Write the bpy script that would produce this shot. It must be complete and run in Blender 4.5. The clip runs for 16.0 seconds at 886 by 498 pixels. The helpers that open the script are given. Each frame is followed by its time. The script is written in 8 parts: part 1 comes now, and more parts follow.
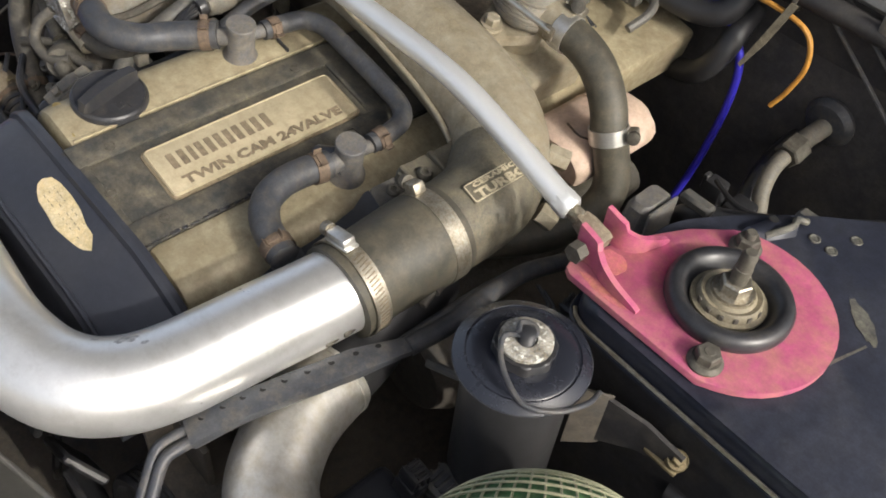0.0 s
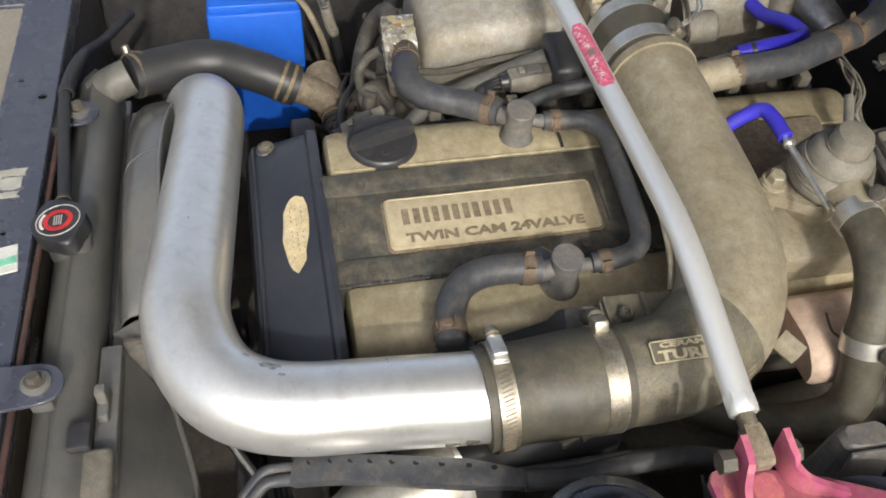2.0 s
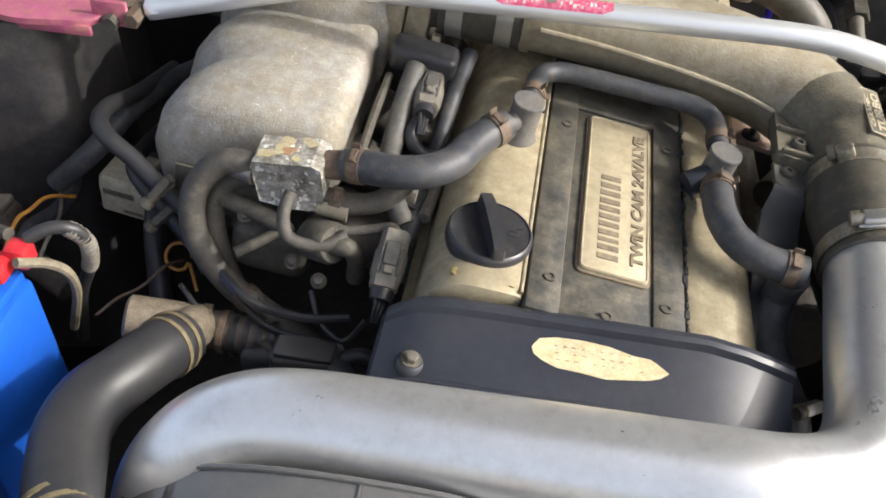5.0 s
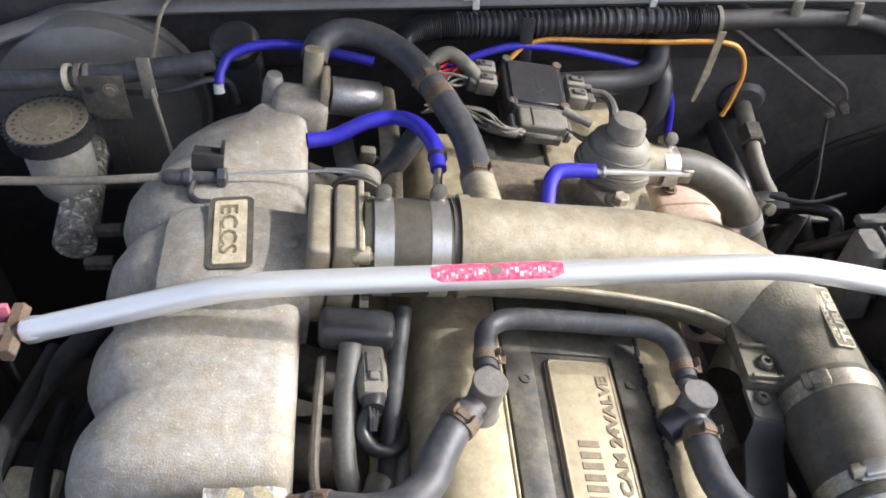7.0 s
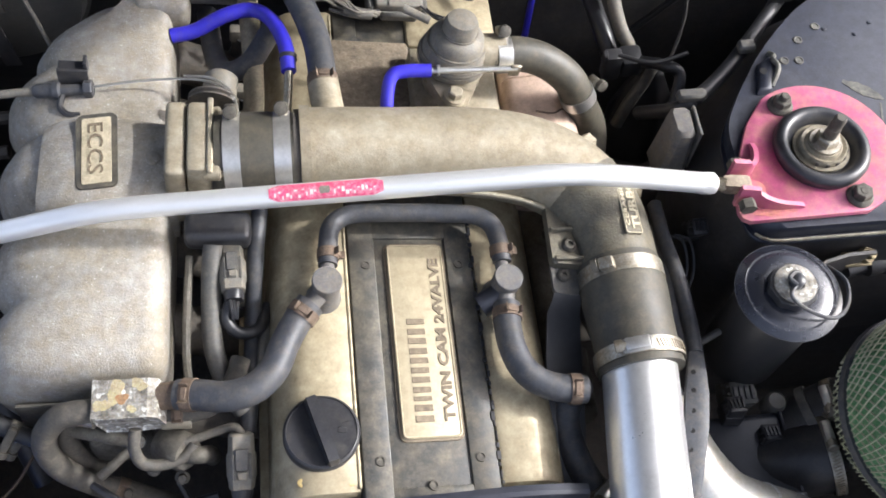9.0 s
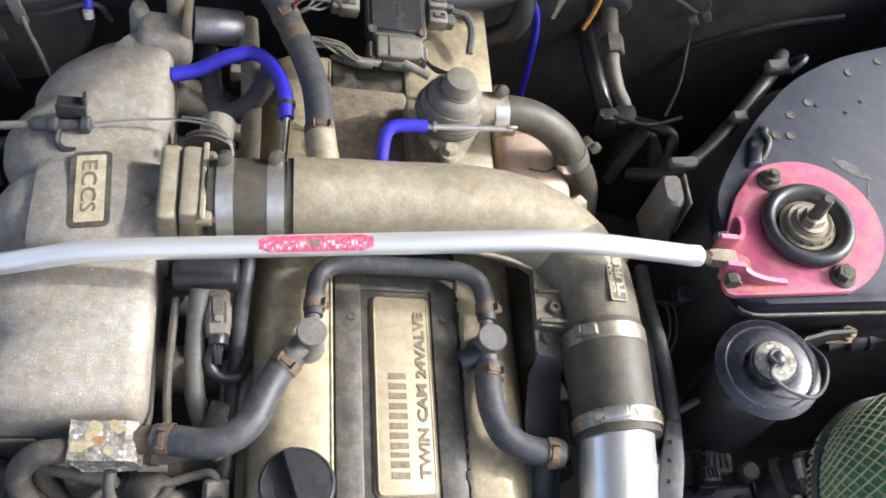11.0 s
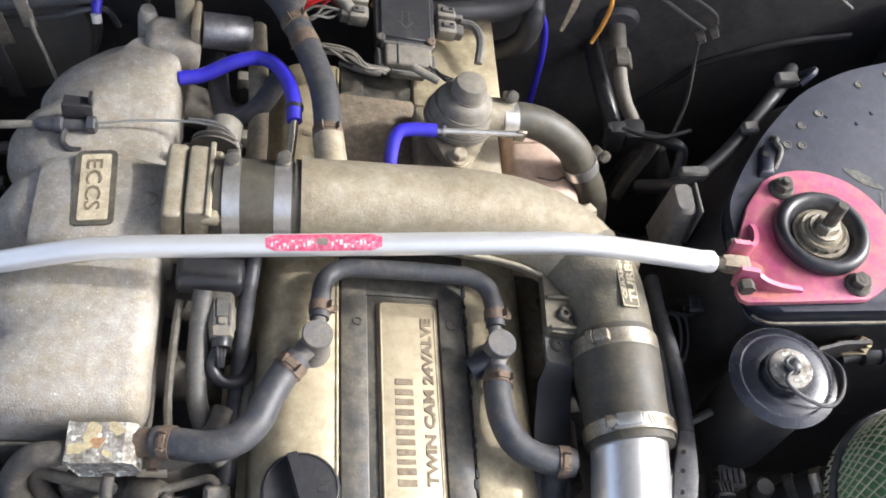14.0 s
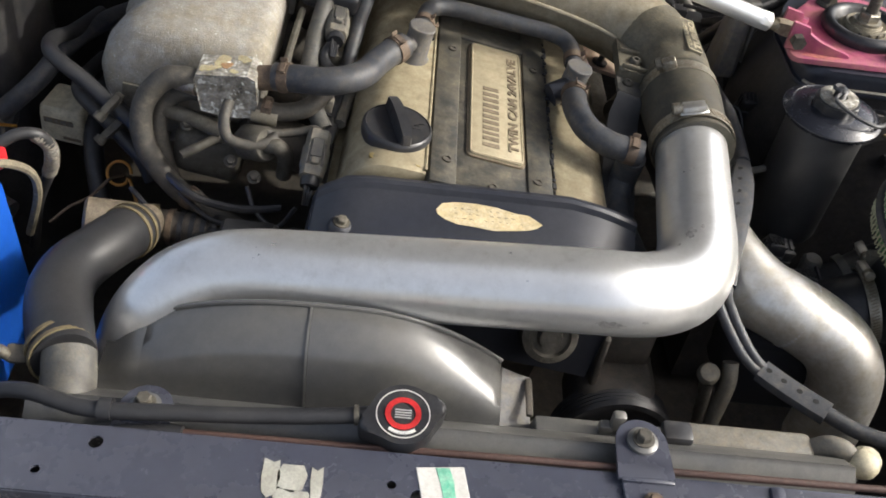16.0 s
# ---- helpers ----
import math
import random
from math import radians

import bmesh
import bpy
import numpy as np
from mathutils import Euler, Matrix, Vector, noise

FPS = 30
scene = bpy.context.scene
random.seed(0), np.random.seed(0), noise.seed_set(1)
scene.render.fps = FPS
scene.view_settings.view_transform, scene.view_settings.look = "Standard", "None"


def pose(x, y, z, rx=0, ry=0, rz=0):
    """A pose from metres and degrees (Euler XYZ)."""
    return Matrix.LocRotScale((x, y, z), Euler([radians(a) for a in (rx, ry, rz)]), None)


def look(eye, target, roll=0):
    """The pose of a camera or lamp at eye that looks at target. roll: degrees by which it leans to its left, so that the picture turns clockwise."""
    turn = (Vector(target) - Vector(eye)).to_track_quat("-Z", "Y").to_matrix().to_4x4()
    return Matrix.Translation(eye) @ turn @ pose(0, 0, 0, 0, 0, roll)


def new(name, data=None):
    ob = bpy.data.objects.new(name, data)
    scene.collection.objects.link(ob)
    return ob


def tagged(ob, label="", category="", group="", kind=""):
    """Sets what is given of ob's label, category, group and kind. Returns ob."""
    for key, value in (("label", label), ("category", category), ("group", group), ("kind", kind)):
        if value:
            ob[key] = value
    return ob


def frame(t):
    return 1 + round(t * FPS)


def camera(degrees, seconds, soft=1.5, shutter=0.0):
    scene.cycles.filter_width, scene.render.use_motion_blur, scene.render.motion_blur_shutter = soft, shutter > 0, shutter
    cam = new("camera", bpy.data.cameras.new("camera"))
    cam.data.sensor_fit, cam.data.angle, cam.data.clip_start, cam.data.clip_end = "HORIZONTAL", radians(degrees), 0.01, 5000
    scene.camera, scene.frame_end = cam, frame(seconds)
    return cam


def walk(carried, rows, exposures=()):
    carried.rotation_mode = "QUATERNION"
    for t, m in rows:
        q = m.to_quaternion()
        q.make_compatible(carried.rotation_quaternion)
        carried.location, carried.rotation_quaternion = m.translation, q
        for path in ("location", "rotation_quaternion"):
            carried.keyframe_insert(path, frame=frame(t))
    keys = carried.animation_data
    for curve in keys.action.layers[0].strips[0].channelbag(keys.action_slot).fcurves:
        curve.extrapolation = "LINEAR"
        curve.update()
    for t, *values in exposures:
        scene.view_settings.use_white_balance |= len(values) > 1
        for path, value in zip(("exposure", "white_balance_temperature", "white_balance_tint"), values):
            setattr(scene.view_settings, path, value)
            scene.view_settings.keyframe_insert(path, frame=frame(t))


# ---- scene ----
cam = camera(52.2, 16.0, 1.8)
# The path: seconds, the eye, a point ahead of it, the roll.
PATH = [
    (0, (0.5916, -0.3438, 1.4300), (0.1261, 0.1476, 0.6939), 7.05),
    (0.5, (0.5534, -0.2393, 1.4517), (-0.0454, 0.1278, 0.7399), 5.23),
    (1, (0.5912, -0.1725, 1.4645), (-0.0866, 0.0429, 0.7616), 3.25),
    (1.5, (0.6040, -0.1547, 1.4542), (-0.0790, -0.0159, 0.7371), 1.64),
    (2, (0.6118, -0.1899, 1.4546), (-0.0671, -0.0328, 0.7374), 2.78),
    (2.5, (0.6236, -0.3168, 1.4314), (-0.0251, -0.0348, 0.7245), 5.67),
    (3, (0.6166, -0.4962, 1.4169), (0.0414, -0.0802, 0.7125), 7.30),
    (3.5, (0.4530, -0.5931, 1.3734), (-0.0378, -0.0831, 0.6670), 7.62),
    (4, (0.2445, -0.6475, 1.3714), (-0.1205, -0.0259, 0.6784), 6.50),
    (4.2, (0.1635, -0.6766, 1.3595), (-0.1308, -0.0149, 0.6699), 6.03),
    (6.3, (-0.1968, -0.4518, 1.4366), (-0.1428, 0.2456, 0.7220), 1.93),
    (6.5, (-0.1870, -0.4290, 1.4508), (-0.1157, 0.2732, 0.7424), 2.50),
    (7, (-0.1736, -0.3918, 1.4933), (-0.1049, 0.3146, 0.7888), 2.02),
    (7.5, (-0.1478, -0.3857, 1.5650), (-0.0770, 0.2898, 0.8310), 2.62),
    (8, (-0.0954, -0.3846, 1.6330), (0.0006, 0.2151, 0.8385), 4.51),
    (8.5, (-0.0590, -0.3673, 1.6716), (0.0318, 0.1420, 0.8158), 4.45),
    (9, (-0.0367, -0.3440, 1.6920), (0.0340, 0.1185, 0.8082), 2.70),
    (9.5, (-0.0392, -0.3407, 1.7056), (0.0260, 0.1208, 0.8209), 2.76),
    (10, (-0.0342, -0.3204, 1.7023), (0.0518, 0.1580, 0.8284), 5.84),
    (10.2, (-0.0309, -0.3104, 1.7172), (0.0534, 0.1662, 0.8421), 6.25),
    (12.5, (-0.0446, -0.3191, 1.7123), (0.0557, 0.1667, 0.8440), 9.22),
    (13, (-0.0450, -0.3227, 1.7094), (0.0583, 0.1695, 0.8451), 9.39),
    (13.5, (-0.0434, -0.3267, 1.7041), (0.0522, 0.1770, 0.8455), 8.48),
    (14, (-0.0450, -0.3367, 1.6837), (0.0433, 0.1809, 0.8327), 7.40),
    (14.5, (-0.0341, -0.3666, 1.6332), (0.0474, 0.1722, 0.7947), 4.97),
    (15, (-0.0828, -0.4787, 1.5208), (-0.0116, 0.1386, 0.7372), 4.11),
    (15.5, (-0.1099, -0.6720, 1.4457), (-0.0254, -0.0152, 0.6963), 5.86),
    (16, (-0.0925, -0.8311, 1.4167), (-0.0413, -0.1123, 0.7233), 8.73),
]
EXPOSURES = [(0.0, 0.21, 6470, 8), (0.5, 0.31, 6600, 8), (1.5, 0.16, 6350, 7), (2.0, 0.12, 6430, 7), (2.5, 0.26, 6520, 7), (3.5, 0.66, 6650, 8), (4.0, 0.48, 6780, 8), (4.2, 0.51, 6700, 8), (6.3, 0.95, 6050, 11), (7.0, 1.0, 6000, 11), (9.0, 0.9, 5950, 11), (13.0, 0.9, 5950, 11), (14.5, 0.88, 6000, 11), (15.0, 0.82, 6050, 10), (15.5, 0.7, 6250, 9), (16.0, 0.38, 6400, 8)]
walk(cam, [(t, look(eye, target, roll)) for t, eye, target, roll in PATH], EXPOSURES)

# ---- light ----
world = bpy.data.worlds.new("sky")
scene.world = world
world.use_nodes = True
wn = world.node_tree.nodes
sky = wn.new("ShaderNodeTexSky")
sky.sky_type, sky.sun_disc = "NISHITA", False
SUN_FROM = Vector((0.83, 0.03, 0.55)).normalized()
sky.sun_elevation = math.asin(SUN_FROM.z)
sky.dust_density, sky.air_density, sky.ozone_density = 6.0, 0.6, 0.4
sky.sun_rotation = math.atan2(SUN_FROM.x, SUN_FROM.y)
haze = wn.new("ShaderNodeHueSaturation")
haze.inputs["Saturation"].default_value, haze.inputs["Value"].default_value = 0.62, 1.35
world.node_tree.links.new(sky.outputs[0], haze.inputs["Color"])
world.node_tree.links.new(haze.outputs[0], wn["Background"].inputs[0])
wn["Background"].inputs[1].default_value = 0.15
sun_data = bpy.data.lights.new("sun", "SUN")
sun_data.energy, sun_data.angle, sun_data.color = 2.0, radians(0.6), (1.0, 0.95, 0.86)
sun = new("sun", sun_data)
sun.matrix_world = look(SUN_FROM * 5, (0, 0, 0))

# ---- materials ----


def surface(name, c1, c2, rough=0.55, metal=0.0, scale=14.0, bump=0.15, bscale=260.0, dust=None, dust_amount=0.4, speck=None, speck_scale=180.0, speck_at=0.62, rvar=0.12, grain=0.22, blotch=0.25):
    """A worn surface: two tones at a broad scale, blotches, a fine grain, a film of dust and specks."""
    m = bpy.data.materials.new(name)
    m.use_nodes = True
    n, l = m.node_tree.nodes, m.node_tree.links
    b = n["Principled BSDF"]
    co = n.new("ShaderNodeTexCoord").outputs["Object"]

    def noise_at(s, detail=4.0, r=0.6):
        t = n.new("ShaderNodeTexNoise")
        t.inputs["Scale"].default_value, t.inputs["Detail"].default_value, t.inputs["Roughness"].default_value = s, detail, r
        l.new(co, t.inputs["Vector"])
        return t.outputs["Fac"]

    def ramp(fac, lo, hi):
        r = n.new("ShaderNodeMapRange")
        r.inputs["From Min"].default_value, r.inputs["From Max"].default_value = lo, hi
        l.new(fac, r.inputs["Value"])
        return r.outputs["Result"]

    def mix(fac, a, c):
        x = n.new("ShaderNodeMix")
        x.data_type = "RGBA"
        l.new(fac, x.inputs["Factor"])
        for sock, v in ((x.inputs[6], a), (x.inputs[7], c)):
            if isinstance(v, tuple):
                sock.default_value = (*v, 1)
            else:
                l.new(v, sock)
        return x.outputs[2]

    broad = noise_at(scale, 5.0, 0.65)
    col = mix(ramp(broad, 0.34, 0.66), c1, c2)
    if dust:
        d = noise_at(scale * 4.5, 8.0, 0.72)
        r = ramp(d, 0.58 - 0.5 * dust_amount, 1.02 - 0.45 * dust_amount)
        col = mix(r, col, dust)
    if speck:
        s = noise_at(speck_scale, 3.0, 0.5)
        col = mix(ramp(s, speck_at, speck_at + 0.06), col, speck)
    fine = noise_at(bscale, 3.0, 0.6)

    def times(c, fac, amount):
        """Varies a colour's brightness by a share, up and down."""
        r = n.new("ShaderNodeMapRange")
        r.inputs["From Min"].default_value, r.inputs["From Max"].default_value = 0.30, 0.70
        r.inputs["To Min"].default_value, r.inputs["To Max"].default_value = 1 - amount, 1 + amount
        l.new(fac, r.inputs["Value"])
        v = n.new("ShaderNodeVectorMath")
        v.operation = "SCALE"
        l.new(c, v.inputs[0])
        l.new(r.outputs["Result"], v.inputs["Scale"])
        return v.outputs["Vector"]

    if blotch:
        col = times(col, noise_at(85.0, 6.0, 0.75), blotch)
    if grain:
        col = times(col, noise_at(520.0, 5.0, 0.8), grain)
    l.new(col, b.inputs["Base Color"])
    b.inputs["Metallic"].default_value = metal
    rr = n.new("ShaderNodeMapRange")
    rr.inputs["To Min"].default_value, rr.inputs["To Max"].default_value = max(0.03, rough - rvar), min(1, rough + rvar)
    l.new(noise_at(scale * 4, 4.0, 0.7), rr.inputs["Value"])
    rough_out = rr.outputs["Result"]
    if dust and metal < 0.6:
        up = n.new("ShaderNodeMix")
        up.data_type = "FLOAT"
        l.new(r, up.inputs[0])
        l.new(rough_out, up.inputs[2])
        up.inputs[3].default_value = 0.85
        rough_out = up.outputs[0]
    l.new(rough_out, b.inputs["Roughness"])
    if bump:
        bp = n.new("ShaderNodeBump")
        bp.inputs["Strength"].default_value, bp.inputs["Distance"].default_value = bump, 0.0012
        l.new(fine, bp.inputs["Height"])
        l.new(bp.outputs["Normal"], b.inputs["Normal"])
    return m


M = dict(
    cream=surface("aged_cream_paint", (0.43, 0.375, 0.250), (0.31, 0.265, 0.175), 0.42, 0.25, 11, 0.08, 300, (0.18, 0.14, 0.08), 0.36, grain=0.11, blotch=0.18),
    coil=surface("faded_grey_paint", (0.0312, 0.0336, 0.0353), (0.0779, 0.0722, 0.0574), 0.42, 0.0, 13, 0.14, 320, (0.17, 0.145, 0.10), 0.34, grain=0.25, blotch=0.35),
    badge=surface("gold_plate", (0.48, 0.42, 0.29), (0.40, 0.345, 0.23), 0.45, 0.12, 18, 0.04, 300, (0.27, 0.22, 0.14), 0.22, grain=0.07, blotch=0.10),
    letter=surface("badge_letter", (0.12, 0.093, 0.062), (0.19, 0.15, 0.10), 0.55, 0.0, 60, 0.0, 300, (0.30, 0.25, 0.17), 0.30),
    cast=surface("dusty_cast_aluminium", (0.38, 0.345, 0.265), (0.27, 0.24, 0.18), 0.5, 0.3, 9, 0.35, 420, (0.215, 0.17, 0.10), 0.40, grain=0.13, blotch=0.20),
    plenum=surface("oxidised_cast_aluminium", (0.378, 0.37, 0.352), (0.264, 0.251, 0.224), 0.62, 0.2, 11, 0.6, 520, (0.30, 0.25, 0.17), 0.50, (0.56, 0.55, 0.515), 420, 0.66, grain=0.18, blotch=0.26),
    corroded=surface("corroded_aluminium", (0.09, 0.085, 0.08), (0.46, 0.45, 0.42), 0.85, 0.1, 95, 0.9, 180, (0.30, 0.25, 0.15), 0.35, (0.68, 0.68, 0.63), 150, 0.58, grain=0.35, blotch=0.4),
    alu=surface("brushed_aluminium", (0.90, 0.90, 0.89), (0.82, 0.82, 0.81), 0.315, 0.80, 12, 0.0, 420, (0.62, 0.605, 0.57), 0.12, None, rvar=0.10, grain=0.02, blotch=0.05),
    silver=surface("silver_paint", (0.87, 0.88, 0.88), (0.83, 0.84, 0.83), 0.32, 0.60, 6, 0.0, 500, rvar=0.02, grain=0.015, blotch=0.0),
    zinc=surface("zinc_plate", (0.44, 0.42, 0.365), (0.30, 0.275, 0.22), 0.44, 0.85, 60, 0.15, 300, (0.20, 0.14, 0.075), 0.3),
    steel=surface("bright_steel", (0.74, 0.73, 0.70), (0.60, 0.59, 0.55), 0.34, 0.85, 50, 0.03, 400, grain=0.10, blotch=0.12),
    brass=surface("passivated_zinc", (0.46, 0.36, 0.15), (0.34, 0.27, 0.14), 0.45, 0.7, 60, 0.1, 300, (0.22, 0.15, 0.09), 0.3),
    rust=surface("rusty_steel", (0.15, 0.105, 0.075), (0.105, 0.08, 0.062), 0.7, 0.3, 60, 0.4, 300, (0.22, 0.165, 0.11), 0.3),
    rubber=surface("faded_rubber", (0.036, 0.040, 0.050), (0.056, 0.058, 0.064), 0.48, 0.0, 18, 0.16, 350, (0.14, 0.122, 0.095), 0.24, grain=0.22, blotch=0.28),
    hose=surface("olive_black_rubber", (0.047, 0.045, 0.037), (0.072, 0.066, 0.050), 0.5, 0.0, 14, 0.12, 350, (0.13, 0.11, 0.075), 0.30, grain=0.20, blotch=0.25),
    black=surface("black_plastic", (0.024, 0.025, 0.029), (0.034, 0.034, 0.037), 0.34, 0.0, 14, 0.06, 350, (0.085, 0.074, 0.058), 0.15),
    timing=surface("dark_blue_grey_plastic", (0.027, 0.030, 0.041), (0.042, 0.044, 0.053), 0.34, 0.0, 12, 0.04, 400, rvar=0.08, grain=0.10, blotch=0.16),
    grime=surface("greasy_black", (0.058, 0.053, 0.048), (0.092, 0.080, 0.067), 0.7, 0.0, 22, 0.5, 120, (0.14, 0.115, 0.083), 0.30),
    body=surface("dark_blue_body_paint", (0.052, 0.057, 0.083), (0.070, 0.073, 0.094), 0.27, 0.0, 7, 0.02, 400, rvar=0.08, grain=0.07, blotch=0.12),
    bay=surface("dusty_black_paint", (0.022, 0.022, 0.026), (0.036, 0.034, 0.035), 0.55, 0.0, 8, 0.03, 300, (0.078, 0.070, 0.058), 0.28, grain=0.25, blotch=0.35),
    tank=surface("dusty_dark_plastic", (0.0976, 0.0988, 0.1), (0.146, 0.14, 0.126), 0.34, 0.0, 16, 0.06, 350, rvar=0.10, grain=0.12, blotch=0.16),
    shroud=surface("glossy_shroud_plastic", (0.095, 0.095, 0.096), (0.135, 0.130, 0.118), 0.22, 0.0, 9, 0.02, 350, rvar=0.06, grain=0.05, blotch=0.08),
    pink=surface("pink_paint", (0.45, 0.095, 0.20), (0.37, 0.09, 0.16), 0.40, 0.0, 11, 0.06, 350, (0.46, 0.25, 0.15), 0.34, grain=0.12, blotch=0.16),
    blue=surface("blue_silicone", (0.030, 0.025, 0.42), (0.045, 0.035, 0.50), 0.4, 0.0, 20, 0.04, 350, (0.10, 0.08, 0.22), 0.15, grain=0.08, blotch=0.12),
    battery=surface("blue_plastic", (0.012, 0.095, 0.50), (0.015, 0.11, 0.56), 0.4, 0.0, 10, 0.03, 350, grain=0.05, blotch=0.10),
    red=surface("red_plastic", (0.60, 0.025, 0.03), (0.5, 0.02, 0.03), 0.4, 0.0, 20, 0.05),
    sticker=surface("pink_sticker", (0.62, 0.06, 0.16), (0.55, 0.06, 0.14), 0.4, 0.0, 60, 0.0, 300, (0.72, 0.55, 0.58), 0.28),
    white=surface("white_print", (0.66, 0.66, 0.63), (0.56, 0.55, 0.52), 0.5, 0.0, 60, 0.0, 300, (0.42, 0.40, 0.36), 0.25, grain=0.06, blotch=0.08),
    label=surface("yellowed_paper", (0.60, 0.50, 0.30), (0.52, 0.41, 0.22), 0.7, 0.0, 26, 0.05, 300, (0.66, 0.60, 0.46), 0.3),
    ivory=surface("ivory_plastic", (0.62, 0.57, 0.42), (0.54, 0.49, 0.35), 0.5, 0.0, 20, 0.05, 300, (0.36, 0.29, 0.18), 0.25),
    foam=surface("green_foam", (0.045, 0.17, 0.060), (0.075, 0.23, 0.095), 0.9, 0.0, 26, 0.9, 220, (0.19, 0.24, 0.13), 0.42),
    mesh=surface("gilt_wire", (0.40, 0.40, 0.27), (0.33, 0.34, 0.23), 0.5, 0.3, 40, 0.0),
    copper=surface("heat_shield", (0.60, 0.455, 0.37), (0.50, 0.38, 0.30), 0.6, 0.1, 14, 0.15, 300, (0.40, 0.31, 0.22), 0.34, grain=0.10, blotch=0.18),
    orange=surface("orange_wire", (0.55, 0.27, 0.05), (0.50, 0.23, 0.04), 0.5, 0.0, 20, 0.0),
    yellow=surface("yellow_paint", (0.38, 0.33, 0.08), (0.28, 0.25, 0.08), 0.6, 0.0, 20, 0.2, 300, (0.16, 0.13, 0.08), 0.35),
    plug=surface("grey_connector", (0.13, 0.125, 0.11), (0.18, 0.17, 0.145), 0.55, 0.0, 25, 0.1, 300, (0.24, 0.20, 0.14), 0.35),
    darkred=surface("cap_red", (0.55, 0.03, 0.035), (0.45, 0.03, 0.03), 0.35, 0.0, 30, 0.0),
    milky=surface("milky_plastic", (0.42, 0.42, 0.38), (0.33, 0.32, 0.27), 0.4, 0.0, 20, 0.03),
    earth=surface("dry_ground", (0.20, 0.18, 0.15), (0.26, 0.23, 0.19), 0.9, 0.0, 3, 0.4, 60, (0.30, 0.27, 0.22), 0.4),
    stainyellow=surface("yellow_corrosion", (0.46, 0.40, 0.16), (0.36, 0.25, 0.11), 0.85, 0.0, 150, 0.6, 250, (0.52, 0.49, 0.40), 0.5),
    rodpaint=surface("rusted_rod", (0.062, 0.034, 0.028), (0.085, 0.045, 0.036), 0.6, 0.1, 40, 0.2, 300, (0.13, 0.088, 0.07), 0.22),
    stub=surface("dusty_grey_plastic", (0.085, 0.088, 0.098), (0.12, 0.115, 0.11), 0.5, 0.0, 22, 0.08, 350, (0.21, 0.18, 0.13), 0.35),
    greasy=surface("greasy_cast_metal", (0.085, 0.080, 0.070), (0.13, 0.12, 0.095), 0.6, 0.2, 26, 0.5, 200, (0.055, 0.045, 0.035), 0.45),
    dullbrass=surface("dull_brass", (0.24, 0.20, 0.11), (0.17, 0.145, 0.09), 0.6, 0.4, 60, 0.3, 300, (0.20, 0.14, 0.08), 0.35),
    gilt=surface("pale_gold_plate", (0.58, 0.52, 0.38), (0.50, 0.44, 0.30), 0.45, 0.2, 18, 0.05, 300, (0.33, 0.27, 0.17), 0.25),
    scuffed=surface("scratched_metal", (0.34, 0.34, 0.34), (0.72, 0.71, 0.70), 0.45, 0.8, 260, 0.5, 600),
    softblack=surface("soft_black_rubber", (0.0225, 0.0232, 0.0263), (0.0345, 0.0338, 0.0345), 0.45, 0.0, 18, 0.08, 350, rvar=0.10, grain=0.14, blotch=0.20),
    orangepaint=surface("rusty_orange_paint", (0.46, 0.19, 0.10), (0.43, 0.13, 0.15), 0.6, 0.0, 45, 0.2, 300, (0.45, 0.10, 0.17), 0.45),
    tancap=surface("dusty_tan_plastic", (0.20, 0.175, 0.12), (0.26, 0.225, 0.15), 0.6, 0.0, 30, 0.2, 300, (0.12, 0.10, 0.075), 0.4),
    stain=surface("stained_aluminium", (0.836, 0.814, 0.768), (0.678, 0.65, 0.588), 0.36, 0.75, 16, 0.04, 420, (0.46, 0.39, 0.25), 0.28, rvar=0.12, grain=0.05, blotch=0.12),
    netwire=surface("pale_yellow_wire", (0.50, 0.46, 0.22), (0.42, 0.38, 0.18), 0.6, 0.0, 40, 0.0),
    tancast=surface("tan_cast_metal", (0.27, 0.225, 0.165), (0.19, 0.16, 0.12), 0.6, 0.2, 30, 0.5, 260, (0.12, 0.09, 0.06), 0.4, grain=0.3, blotch=0.3),
    towerpaint=surface("tower_paint", (0.016, 0.019, 0.031), (0.031, 0.034, 0.047), 0.38, 0.0, 7, 0.08, 300, (0.050, 0.052, 0.060), 0.14, rvar=0.16, grain=0.22, blotch=0.34),
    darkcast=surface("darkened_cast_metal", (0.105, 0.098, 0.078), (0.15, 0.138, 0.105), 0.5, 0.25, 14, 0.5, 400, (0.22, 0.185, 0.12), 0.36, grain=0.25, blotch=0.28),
    dullplug=surface("dull_grey_connector", (0.070, 0.070, 0.068), (0.095, 0.093, 0.086), 0.5, 0.0, 30, 0.12, 300, (0.17, 0.15, 0.115), 0.32),
    lidpaint=surface("black_lid_enamel", (0.015, 0.017, 0.025), (0.022, 0.024, 0.033), 0.26, 0.0, 14, 0.02, 400, rvar=0.08, grain=0.10, blotch=0.15),
    scuff=surface("scuffed_tower_paint", (0.125, 0.12, 0.095), (0.060, 0.060, 0.058), 0.6, 0.0, 90, 0.1, 400, grain=0.3, blotch=0.4),
    holedark=surface("hole_shadow_black", (0.008, 0.008, 0.008), (0.010, 0.010, 0.010), 0.9, 0.0, 20, 0.0, grain=0.0, blotch=0.0),
    scuffgrey=surface("dull_zinc_can", (0.40, 0.40, 0.41), (0.31, 0.31, 0.32), 0.42, 0.8, 30, 0.1, 400, (0.20, 0.17, 0.12), 0.25),
